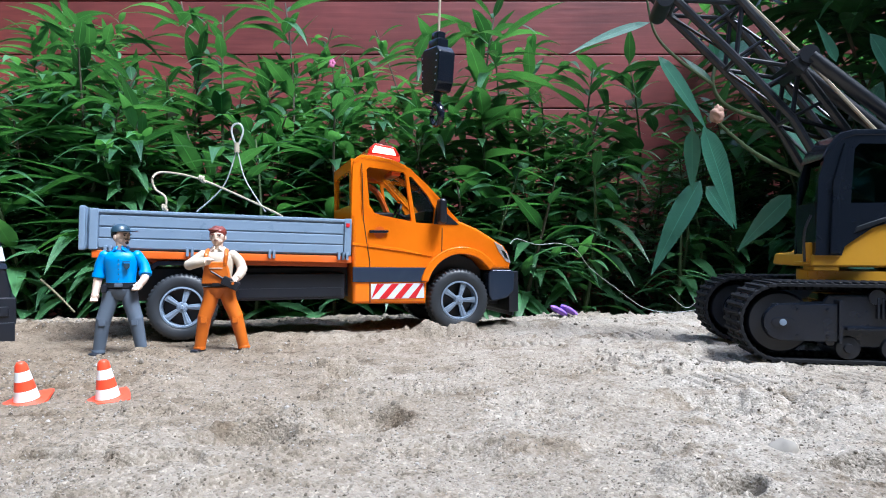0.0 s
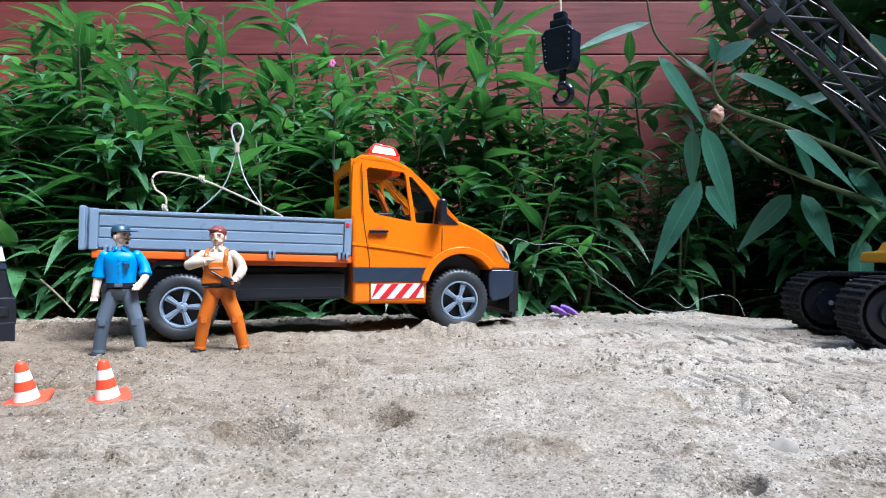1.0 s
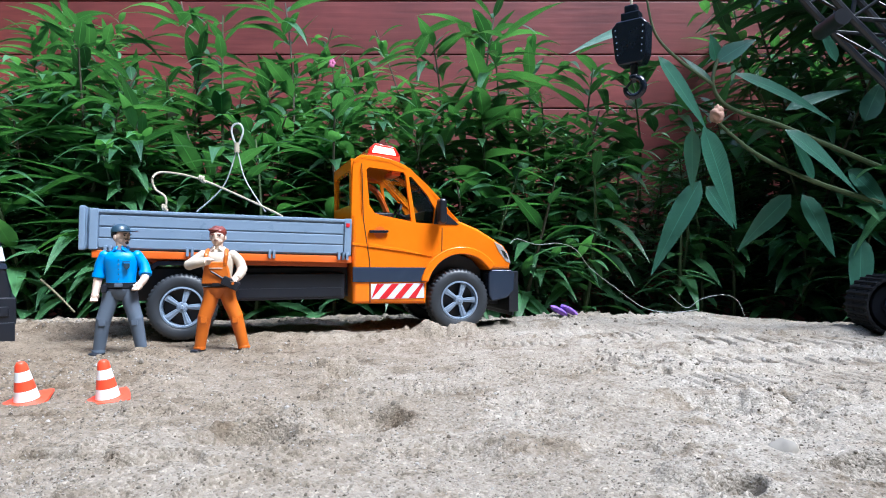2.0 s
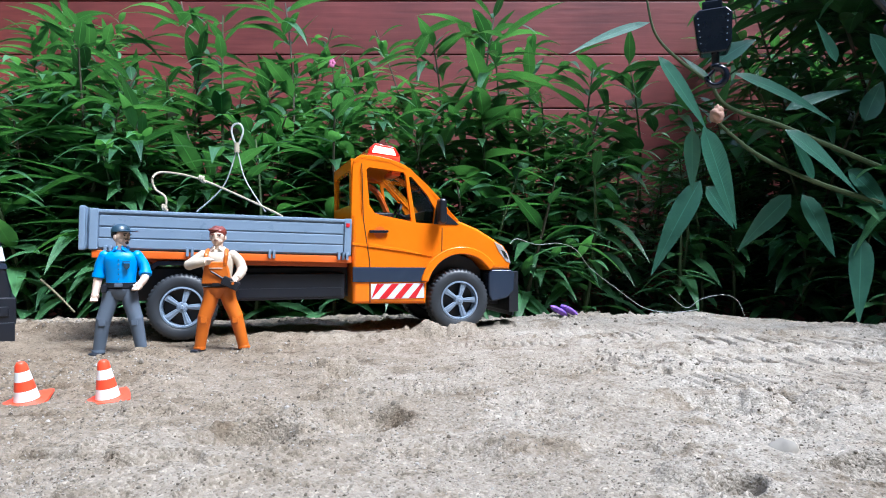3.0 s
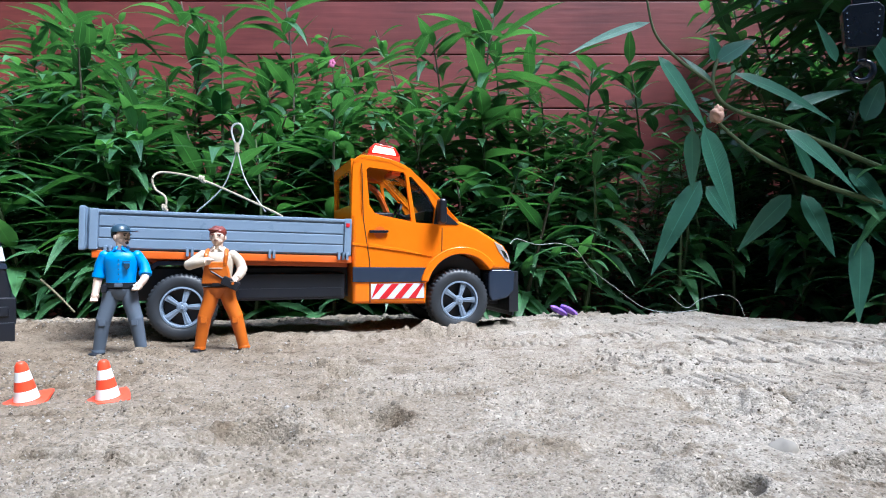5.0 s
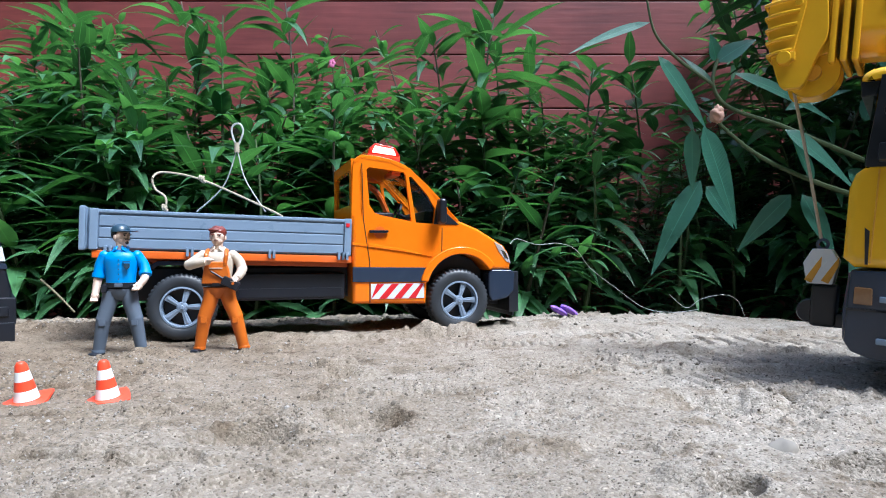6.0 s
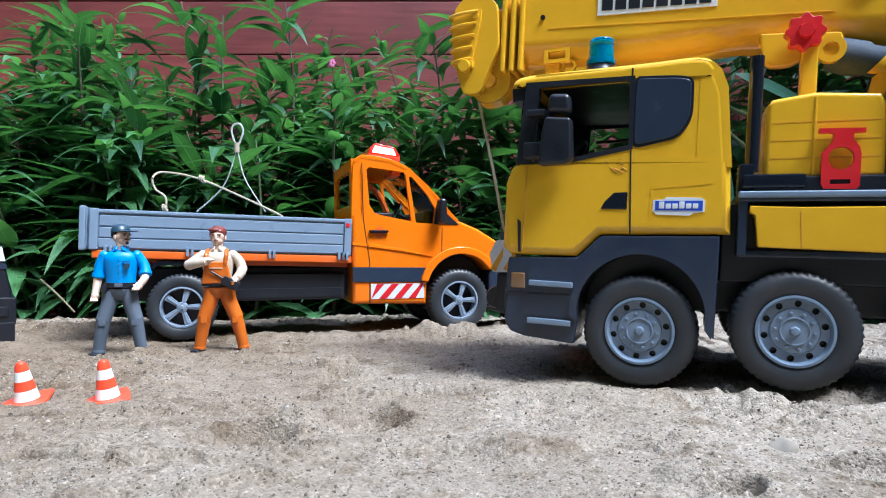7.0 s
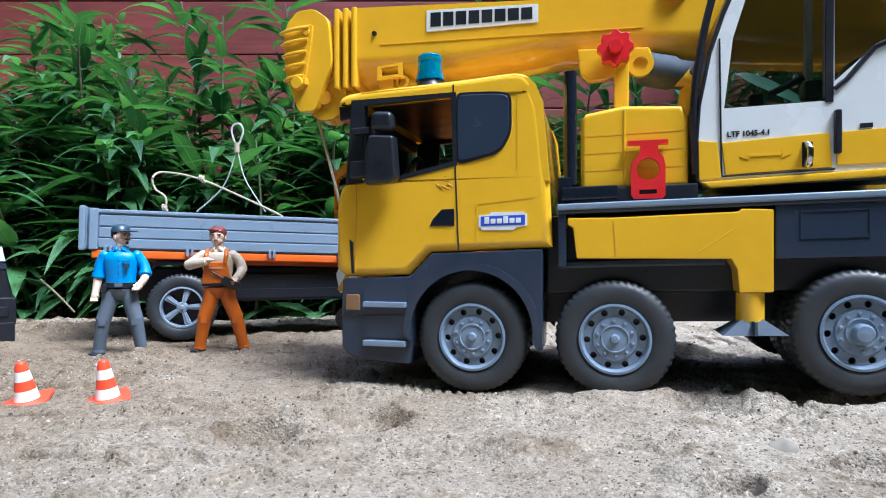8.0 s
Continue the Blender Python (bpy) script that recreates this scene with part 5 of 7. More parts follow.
    part("ram", merged(moved(lathe([(0.01, -1.6), (0.95, -1.6), (1.05, -1.3), (1.05, 0.3), (0.9, 0.6), (0.9, 2.0), (0.01, 2.0)], 24, "x"), pose(11.4, 5.5, 19.2, 0, 15, 0))), STEEL_BLUE, cr, "grey ram collar")
    part("ram_rod", tube([(12.4, 5.5, 18.9), (13.2, 5.6, 18.2), (12.6, 6.0, 15.0)], 0.95, 16), YELLOW, cr)
    part("boom_knob", lathe([(0.01, 4.6), (0.75, 4.6), (0.85, 4.8), (0.85, 5.2), (0.01, 5.2)], 24, "y", (11.9, 0, 24.3)), plastic("copper_brown", (0.5, 0.16, 0.04), 0.3, 0.0), bm)
    part("hose", tube(spline([(15.5, 1.0, 27.0), (14.0, 1.0, 24.0), (12.9, 1.0, 20.0), (12.4, 1.0, 16.0), (12.5, 1.0, 12.2)]), 0.22, 8), BLACK, cr)
    # operator cabin
    cabin_outer = tip([(12.7, 12.1), (12.6, 14.0), (12.75, 16.3), (13.3, 19.2), (14.0, 21.3), (15.0, 23.6), (16.2, 25.5), (24.5, 25.7), (24.5, 12.7)])
    win = tip([(13.95, 16.15), (19.0, 16.3), (19.05, 25.0), (16.7, 25.0), (15.2, 22.6), (14.4, 20.0)])
    win2 = tip([(19.4, 17.3), (21.6, 19.3), (23.9, 19.6), (23.9, 25.0), (19.4, 25.0)])
    cab = part("operator_cabin", panel(cabin_outer, [win, win2], 0.9, 1.5), WHITE, cr, "white and yellow operator cabin with large windows")
    part("far_side", panel(cabin_outer, [win, win2], 4.3, 4.75), WHITE, cab)
    part("cabin_back", box(24.0, 24.6, 1.2, 4.6, 11.6, 25.0, 0.15), WHITE, cab)
    part("cabin_roof", box(16.2, 24.6, 0.8, 4.85, 24.7, 25.4, 0.2), WHITE, cab)
    part("cabin_floor", box(12.8, 24.4, 1.2, 4.6, 11.4, 12.1, 0.1), BLACK, cab)
    part("front_frame", prism(tip([(12.45, 12.2), (12.42, 14.0), (12.58, 16.4), (13.1, 19.3), (13.75, 21.4), (14.75, 23.6), (15.75, 25.4), (15.95, 25.3), (14.95, 23.5), (13.95, 21.2), (13.25, 19.2), (12.75, 16.3), (12.6, 14.0), (12.7, 12.1)]), 0.8, 4.85, 0.08), BLACK, cab)
    part("pane", prism(win, 1.15, 1.25), SMOKED, cab, "smoky clear window")
    part("pane", prism(win2, 1.15, 1.25), SMOKED, cab, "smoky clear window")
    part("window_post", prism(tip([(18.95, 16.2), (19.35, 16.2), (19.4, 25.2), (19.0, 25.2)]), 0.84, 1.0, 0.03), BLACK, cab)
    part("window_seal", merged(*[tube([(a[0], 0.86, a[1]), (b[0], 0.86, b[1])], 0.14, 6) for a, b in zip(tip([(19.4, 16.9), (20.0, 17.4), (21.3, 19.0), (22.5, 19.5)]), tip([(20.0, 17.4), (21.3, 19.0), (22.5, 19.5), (24.5, 19.8)]))]), BLACK, cab)
    part("lower_panel", prism(tip([(13.8, 14.25), (19.15, 14.6), (19.3, 12.75), (14.0, 12.45)]), 0.8, 1.0, 0.06), YELLOW, cab, "yellow lower door panel")
    part("lower_panel", prism(tip([(19.5, 14.6), (24.5, 14.9), (24.5, 12.95), (19.5, 12.85)]), 0.8, 1.0, 0.06), YELLOW, cab, "yellow lower side panel")
    part("front_corner", prism(tip([(12.62, 12.2), (12.6, 14.4), (13.6, 14.3), (13.8, 12.3)]), 0.75, 1.0, 0.06), YELLOW, cab)
    part("sill", prism(tip([(12.7, 12.1), (24.5, 12.75), (24.5, 12.3), (13.2, 11.75)]), 0.6, 4.8, 0.1), YELLOW, cab)
    part("door_seam", merged(*[tube([(a[0], 0.84, a[1]), (b[0], 0.84, b[1])], 0.05, 6) for a, b in zip(tip([(13.7, 20.0), (13.75, 16.2), (13.8, 12.4)]), tip([(13.75, 16.2), (13.8, 12.4), (19.4, 12.65)]))]), BLACK, cab)
    part("grip", box(19.35, 19.7, 0.6, 0.95, 12.85, 15.2, 0.1), BLACK, cab, "black vertical grip")
    part("handle_recess", box(17.8, 18.35, 0.76, 0.9, 12.25, 13.6, 0.06), BLACK, cab)
    part("door_handle", tube(spline([(18.05, 0.78, 12.35), (18.1, 0.5, 12.6), (18.12, 0.45, 12.95), (18.1, 0.5, 13.25), (18.05, 0.78, 13.5)], 4), 0.17, 10), CHROME, cab, "chrome door handle")
    part("badge", box(20.6, 21.2, 0.8, 0.95, 14.15, 14.4, 0.03), BLACK, cab)
    lettering("LTF 1045-4.1", 0.41, BLACK, cab, pose(0.1452, 0.00875, 0.1414, 90, 0, 0), bold=0.012)
    arrow = merged(box(15.1, 16.9, 0.76, 0.85, 12.95, 13.1, 0.02), prism([(14.7, 13.02), (15.2, 13.25), (15.2, 12.8)], 0.76, 0.85), prism([(17.3, 13.02), (16.8, 13.25), (16.8, 12.8)], 0.76, 0.85))
    part("arrow", arrow, YELLOW, cab)
    part("cabin_seat", merged(box(18.0, 20.8, 1.7, 4.1, 13.2, 14.4, 0.3), box(20.6, 21.6, 1.7, 4.1, 13.6, 18.2, 0.4)), BLACK, cab)
    part("console", merged(box(15.6, 16.4, 2.5, 3.3, 12.4, 16.8, 0.2), tube([(16.6, 2.3, 16.6), (18.3, 2.3, 17.4)], 0.2), box(18.3, 19.4, 2.0, 3.2, 16.2, 17.2, 0.2)), BLACK, cab)
    part("turntable", lathe([(0.01, 11.6), (4.6, 11.6), (4.8, 10.7), (0.01, 10.7)], 40, "z", (18.5, W / 2, 0)), BLACK, cr)
    part("superstructure", box(17.5, 30, 9.9, 14.0, 11.2, 15.5, 0.4), YELLOW, cr)
    # wheels, near and far side
    for x, z, deep in ((-0.05, 3.2, False), (8.1, 3.1, False), (20.4, 3.45, True), (27.5, 3.3, True)):
        CRANE_WHEELS.append(disc_wheel("wheel", cr, x, 0.0, z, 3.32, 2.6, deep))
        if deep:
            disc_wheel("wheel", cr, x, 3.0, z, 3.32, 2.4)
        far = disc_wheel("wheel", cr, x, W, z, 3.32, 2.6, deep)
        far.matrix_basis = far.matrix_basis @ pose(0, 0, 0, 0, 0, 180)
        part("axle", tube([(x, 1, z), (x, W - 1, z)], 0.5), BLACK, cr)
    # bumper hook with striped warning plate in front
    block = part("hook_block", prism([(-11.5, 6.9), (-11.0, 7.9), (-9.9, 7.9), (-9.4, 7.1), (-9.65, 5.5), (-11.2, 5.5)], 6.6, 8.4, 0.1), WHITE, cr, "white hook block with amber stripes")
    for x in (-11.35, -10.35):
        part("hook_stripe", prism([(x, 5.75), (x + 0.45, 5.55), (x + 0.95, 6.75), (x + 0.95, 7.4)], 6.56, 6.65, 0.02), YELLOW_DARK, block, "amber stripe")
    part("hook_ring", moved(lathe([(0.22, -0.12), (0.42, -0.12), (0.42, 0.12), (0.22, 0.12)], 18), pose(-10.5, 7.5, 8.2)), STEEL_BLUE, block)
    part("bumper_hook", merged(box(-10.9, -9.3, 6.7, 8.3, 2.6, 5.5, 0.25), moved(lathe([(0.01, -0.6), (0.75, -0.6), (0.85, -0.3), (0.85, 0.3), (0.75, 0.6), (0.01, 0.6)], 22), pose(-10.9, 7.5, 3.6)), box(-9.6, -8.2, 6.9, 8.1, 2.6, 3.6, 0.15)), BLACK, cr, "black tow hook")
    # the side view was levelled in height alone; bring its uprights square to it
    square = Matrix(((1, 0, 0.03, 0), (0, 1, 0, 0), (0, 0, 1, 0), (0, 0, 0, 1)))
    done = set()
    for ob in cr.children_recursive:
        if ob.parent.name.startswith("wheel") or ob.name.startswith("lettering"):
            continue
        if ob.data is None:
            ob.location.x += 0.03 * ob.location.z
        elif ob.data.name not in done:
            done.add(ob.data.name)
            ob.data.transform(square)
    return cr


# ---- black crawler crane; local x runs to its rear ----
def track(parent, y0):
    """A tracked undercarriage side: pads round two end wheels, and a side frame with rollers."""
    tk = new("track")
    tk.empty_display_size = 0.01
    tk.parent = parent
    tk.matrix_basis = pose(0, y0 * 0.01, 0)
    L, r = 21.0, 2.75
    path = []
    for i in range(26):
        path.append((3.0 + i * (L - 6) / 26, 5.75, 0))
    for i in range(14):
        a = math.pi / 2 - i * math.pi / 14
        path.append((L - 3.0 + r * math.cos(a), 3.0 + r * math.sin(a), 0))
    for i in range(26):
        path.append((L - 3.0 - i * (L - 6) / 26, 0.25, 0))
    for i in range(14):
        a = -math.pi / 2 - i * math.pi / 14
        path.append((3.0 + r * math.cos(a), 3.0 + r * math.sin(a), 0))
    pad_me = None
    n = len(path)
    for i, (x, z, _) in enumerate(path):
        xa, za, _ = path[(i + 1) % n]
        a = math.atan2(za - z, xa - x)
        if pad_me is None:
            pb = merged(box(-0.31, 0.31, 0, 4.0, -0.13, 0.12, 0.03, 1), box(-0.22, 0.02, 0, 4.0, 0.1, 0.27, 0.04, 1), box(0.02, 0.24, 0.5, 1.6, 0.08, 0.2, 0.03, 1), box(0.02, 0.24, 2.4, 3.5, 0.08, 0.2, 0.03, 1), box(-0.2, 0.2, 1.4, 2.6, -0.45, -0.1, 0.03, 1))
            ob = part("track_pad", pb, TRACK, tk)
            pad_me = ob.data
        else:
            ob = new("track_pad", pad_me)
            ob.parent = tk
        ob.matrix_basis = pose(x * 0.01, 0, z * 0.01) @ Matrix.Rotation(-a, 4, "Y")
    frame_bm = [prism([(2.0, 3.4), (2.4, 4.4), (5.9, 4.6), (6.2, 5.1), (14.8, 5.1), (15.1, 4.6), (18.6, 4.4), (19.0, 3.4), (18.6, 2.0), (15.2, 1.8), (14.8, 1.3), (6.2, 1.3), (5.9, 1.8), (2.4, 2.0)], 0.35, 3.4, 0.15, 2)]
    part("side_frame", merged(*frame_bm, box(6.6, 9.2, 0.2, 0.5, 2.6, 2.85, 0.05), *[box(9.4 + i * 0.3, 9.55 + i * 0.3, 0.15, 0.5, 3.4, 4.9, 0.03) for i in range(3)]), BLACK_GLOSS, tk)
    for x in (3.0, 18.0):
        part("idler", lathe([(0.01, -0.02), (0.45, -0.02), (0.5, 0.15), (1.2, 0.18), (1.3, 0.4), (2.1, 0.45), (2.3, 0.7), (2.3, 3.3), (0.01, 3.3)], 32, "y", (x, 0, 3.0)), BLACK, tk)
        part("hub_bolt", lathe([(0.01, -0.1), (0.22, -0.08), (0.25, 0.05), (0.01, 0.05)], 14, "y", (x, 0, 3.05)), CHROME, tk)
    part("tension_spring", merged(*[lathe([(0.01, 4.1), (0.2, 4.1), (0.2, 4.25), (0.01, 4.25)], 12, "x", (i * 0.22, 0.2, 3.1)) for i in range(8)]), BLACK, tk)
    for x, q in ((1.75, 1), (19.25, -1)):
        nose = [(x + q * (1.35 - 1.35 * math.cos(radians(a))), 3.05 + 1.35 * math.sin(radians(a))) for a in range(-90, 91, 15)]
        nose += [(x + q * 5.0, 4.4), (x + q * 5.0, 1.7)]
        pl = part("idler_plate", prism(nose, -0.05, 0.3, 0.08, 2), BLACK_GLOSS, tk)
        part("slot_rim", prism(eased([(x + q * 0.55, 2.7), (x + q * 2.1, 2.7), (x + q * 2.1, 3.4), (x + q * 0.55, 3.4)], 2), -0.13, 0.0, 0.05), BLACK_GLOSS, pl)
        part("hub_pin", lathe([(0.01, -0.2), (0.24, -0.19), (0.27, 0.0), (0.01, 0.0)], 16, "y", (x + q * 1.3, 0, 3.05)), RIM, pl, "pale metal hub pin")
        for bx, bz in ((2.3, 4.0), (4.3, 4.0), (2.3, 2.1), (4.3, 2.1)):
            part("bolt", lathe([(0.01, -0.14), (0.12, -0.13), (0.15, 0.0), (0.01, 0.0)], 8, "y", (x + q * bx, 0, bz)), BLACK_GLOSS, pl)
    part("flange", merged(box(6.75, 7.0, -0.2, 1.2, 1.6, 4.7, 0.05), box(14.0, 14.25, -0.2, 1.2, 1.6, 4.7, 0.05), box(7.3, 10.2, -0.15, 0.4, 2.55, 2.8, 0.05)), BLACK_GLOSS, tk)
    for x in (7.5, 10.5, 13.5):
        part("roller", lathe([(0.01, 0.0), (0.3, 0.0), (0.35, 0.15), (0.8, 0.18), (0.9, 0.35), (0.9, 3.2), (0.01, 3.2)], 20, "y", (x, 0, 1.25)), BLACK, tk)
    part("carrier_roller", lathe([(0.01, 0.2), (0.55, 0.2), (0.6, 3.0), (0.01, 3.0)], 16, "y", (9.4, 0, 4.95)), BLACK, tk)
    return tk


def build_crawler_crane():
    cr = thing("crawler_crane", pose(0.214, 0.461, 0, 0, 0, -11), "black and amber toy crawler crane with lattice boom", "toy crane")
    track(cr, 0.0)
    track(cr, 11.0)
    part("cross_frame", box(6.5, 15, 3.5, 11.5, 2.6, 5.2, 0.2), BLACK, cr)
    part("slew_ring", lathe([(0.01, 6.7), (4.2, 6.7), (4.2, 5.0), (0.01, 5.0)], 40, "z", (11.0, 7.5, 0)), YELLOW_DARK, cr)
    part("body", prism([(5.3, 7.0), (24.5, 7.0), (24.5, 13.5), (16, 13.5), (12.2, 10.9), (9.5, 10.1), (7.4, 8.9), (6.9, 8.1), (5.5, 8.0)], 3.2, 12.0, 0.2, 3), YELLOW_DARK, cr, "amber superstructure")
    part("counterweight", box(20, 26.5, 3.0, 12.2, 7.0, 12.5, 0.5), BLACK, cr)
    part("step_ledge", merged(box(4.7, 7.4, 3.6, 5.0, 7.2, 7.42, 0.06), box(5.5, 7.4, 3.3, 5.4, 6.7, 7.3, 0.12), box(5.3, 5.6, 3.6, 5.0, 7.3, 8.9, 0.1)), YELLOW_DARK, cr)
    outer = [(5.55, 7.9), (5.75, 13.8), (6.4, 16.3), (7.2, 17.2), (8.2, 17.45), (14.5, 17.3), (14.5, 12.2), (12.2, 10.9), (9.5, 10.0), (7.6, 8.6), (7.4, 7.9)]
    win = [(8.0, 11.9), (8.25, 16.0), (8.6, 16.4), (11.6, 16.3), (13.6, 16.3), (13.6, 12.0), (10, 11.9)]
    cab = part("operator_cab", panel(outer, [win], 3.0, 3.5), BLACK_GLOSS, cr, "glossy black operator cab")
    part("far_side", panel(outer, [win], 7.0, 7.4), BLACK_GLOSS, cab)
    part("cab_roof", prism([(5.9, 15.2), (6.4, 16.3), (7.2, 17.25), (8.2, 17.5), (14.5, 17.35), (14.5, 16.9), (8.3, 17.0), (7.4, 16.7), (6.7, 15.9)], 2.95, 7.4, 0.12), BLACK_GLOSS, cab)
    part("front_post", prism([(6.5, 8.0), (7.3, 8.0), (7.2, 13.0), (7.9, 16.3), (7.5, 16.5), (6.7, 13.5)], 2.8, 3.2, 0.12), BLACK_GLOSS, cab)
    part("cab_front", box(5.6, 6.0, 3.2, 7.2, 7.9, 12.0, 0.1), BLACK_GLOSS, cab)
    part("front_pane", prism([(5.8, 12.0), (5.9, 12.0), (6.7, 16.2), (6.6, 16.2)], 3.4, 7.0), DARK_GLASS, cab)
    part("pane", prism(win, 3.2, 3.28), DARK_GLASS, cab, "dark glossy cab window")
    part("cab_seat", merged(box(9.0, 11.4, 4.2, 6.2, 9.6, 11.2, 0.2), box(11.0, 11.8, 4.2, 6.2, 10.6, 14.6, 0.25)), BLACK, cab)
    part("cab_back", box(14.0, 14.5, 3.1, 7.2, 11.5, 17.2, 0.1), BLACK, cab)
    part("vent_plate", prism([(8.2, 9.6), (10.6, 10.6), (10.6, 10.9), (8.4, 10.1)], 2.9, 3.2, 0.05), BLACK, cab)
    part("grab_rail", tube(spline([(5.0, 3.6, 7.4), (4.9, 3.4, 9.6), (5.3, 3.2, 11.0)]), 0.1), BLACK, cr)
    # lattice boom, leaning up and forward
    boom = new("boom")
    boom.empty_display_size = 0.02
    boom.parent = cr
    boom["label"] = "black lattice boom"
    ya, yb = 7.0, 10.6
    A = [(11.2, 15.6), (9.55, 17.8), (5.72, 23.4), (1.3, 29.0)]
    B = [(7.8, 14.6), (5.2, 19.3), (0.82, 24.4), (-4.0, 29.6)]
    for k in range(1, 6):
        A.append((1.3 - 4.5 * k, 29.0 + 5.45 * k))
        B.append((-4.0 - 4.45 * k, 29.6 + 5.4 * k))

    def bar(nm, a, b, y, y2, r):
        part(nm, tube([(a[0], y, a[1]), (b[0], y2, b[1])], r, 8), BLACK, boom)

    def half(a, b):
        return ((a[0] + b[0]) / 2, (a[1] + b[1]) / 2)
    for y in (ya, yb):
        for line in (A, B):
            for a, b in zip(line, line[1:]):
                bar("chord", a, b, y, y, 0.36)
        for k in range(1, len(A) - 1):
            bar("lacing", A[k], B[k], y, y, 0.2)
            bar("lacing", B[k], A[k + 1], y, y, 0.2)
            bar("lacing", half(B[k], B[k + 1]), A[k + 1], y, y, 0.16)
            bar("lacing", half(A[k], A[k + 1]), B[k], y, y, 0.16)
        bar("lacing", A[1], B[1], y, y, 0.2)
    for line in (A, B):
        for p, q in zip(line, line[1:]):
            bar("cross_bar", q, q, ya, yb, 0.2)
            bar("cross_bar", p, q, ya, yb, 0.14)
    part("joint_roller", tube([(-4.9, 6.6, 29.7), (-4.9, 11.0, 29.7)], 0.75, 16), BLACK, boom)
    tipc = Vector(((A[-1][0] + B[-1][0]) / 2, 0, (A[-1][1] + B[-1][1]) / 2))
    part("head_pulley", lathe([(0.01, 7.9), (2.2, 7.9), (1.9, 8.5), (1.9, 9.1), (2.2, 9.7), (0.01, 9.7)], 28, "y", (tipc.x - 1.0, 0, tipc.z + 0.5)), BLACK, boom)
    # back stays and pendant rope
    for y in (5.9, 8.9):
        st = part("stay_rod", tube([(6.2, y, 24.0), (14.5, y, 16.8), (20, y, 12.5)], 0.55, 14), BLACK, boom)
        part("stay_eye", lathe([(0.01, y - 0.4), (0.75, y - 0.4), (0.75, y + 0.4), (0.01, y + 0.4)], 16, "y", (6.0, 0, 24.1)), BLACK, boom)
    part("stay_strut", prism([(4.6, 23.6), (6.2, 24.5), (6.6, 23.8), (5.6, 22.6)], 5.6, 10.4, 0.1), BLACK, boom)
    part("pendant_rope", tube([(tipc.x + 1, 8.0, tipc.z), (6.4, 8.0, 24.6), (14.0, 8.0, 15.8)], 0.16, 6), ROPE, boom, "pale crane rope")
    for ob in cr.children:
        if ob.name.split(".")[0] in ("body", "counterweight", "step_ledge", "operator_cab", "grab_rail", "boom"):
            ob.location.x += 0.008
    return cr


def build_hook():
    """Hook block on its rope; the origin lies at the middle of the block."""
    hk = thing("hook_block", pose(0, 0.57, 0.25), "black hook block with a hook on a pale rope", "crane hook")
    part("rope", tube([(0, 0, 2.8), (0, 0, 31.0)], 0.13, 8), ROPE, hk, "pale twisted rope")
    scale_up = Matrix.Scale(1.18, 4)
    part("block", prism([(-1.45, 1.1), (-1.0, 1.6), (1.0, 1.6), (1.45, 1.1), (1.3, -1.2), (0.95, -1.9), (-0.95, -1.9), (-1.2, -1.4)], -0.75, 0.75, 0.14, 2), BLACK_GLOSS, hk, "glossy black hook block").data.transform(scale_up)
    part("cap", merged(box(-0.75, 0.75, -0.5, 0.5, 1.5, 2.3, 0.12), box(-0.5, 0.5, -0.4, 0.4, 2.2, 2.9, 0.15)), BLACK_GLOSS, hk).data.transform(scale_up)
    rivets = [ball((x, -0.76, z), 0.055, u=8, v=6) for z in (0.9, 0.4, -0.1, -0.6, -1.1) for x in (-1.1 + (0.9 - z) * 0.08, 1.1 - (0.9 - z) * 0.08)]
    for rv in rivets:
        part("rivet", rv, RIM, hk).data.transform(scale_up)
    part("shank", tube([(0.1, 0, -1.8), (0.1, 0, -3.0)], 0.3, 12), BLACK, hk).data.transform(scale_up)
    arc = [(0.1 + 0.72 * math.sin(a), 0, -3.65 + 0.72 * math.cos(a)) for a in [i * 0.3 for i in range(17)]]
    part("hook", merged(tube(arc, 0.33, 10, 0.2), ball((0.1, 0, -2.9), 0.42)), BLACK_GLOSS, hk, "glossy black hook").data.transform(scale_up)
    part("latch", tube([(0.15, -0.2, -3.0), (-0.45, -0.2, -3.6)], 0.12, 6), BLACK, hk).data.transform(scale_up)
    return hk


# ---- the toy figures, each one plain mesh ----
def limb(points, r0, r1, mat):
    return paint(tube(spline(points, 5), r0, 12, r1), mat)


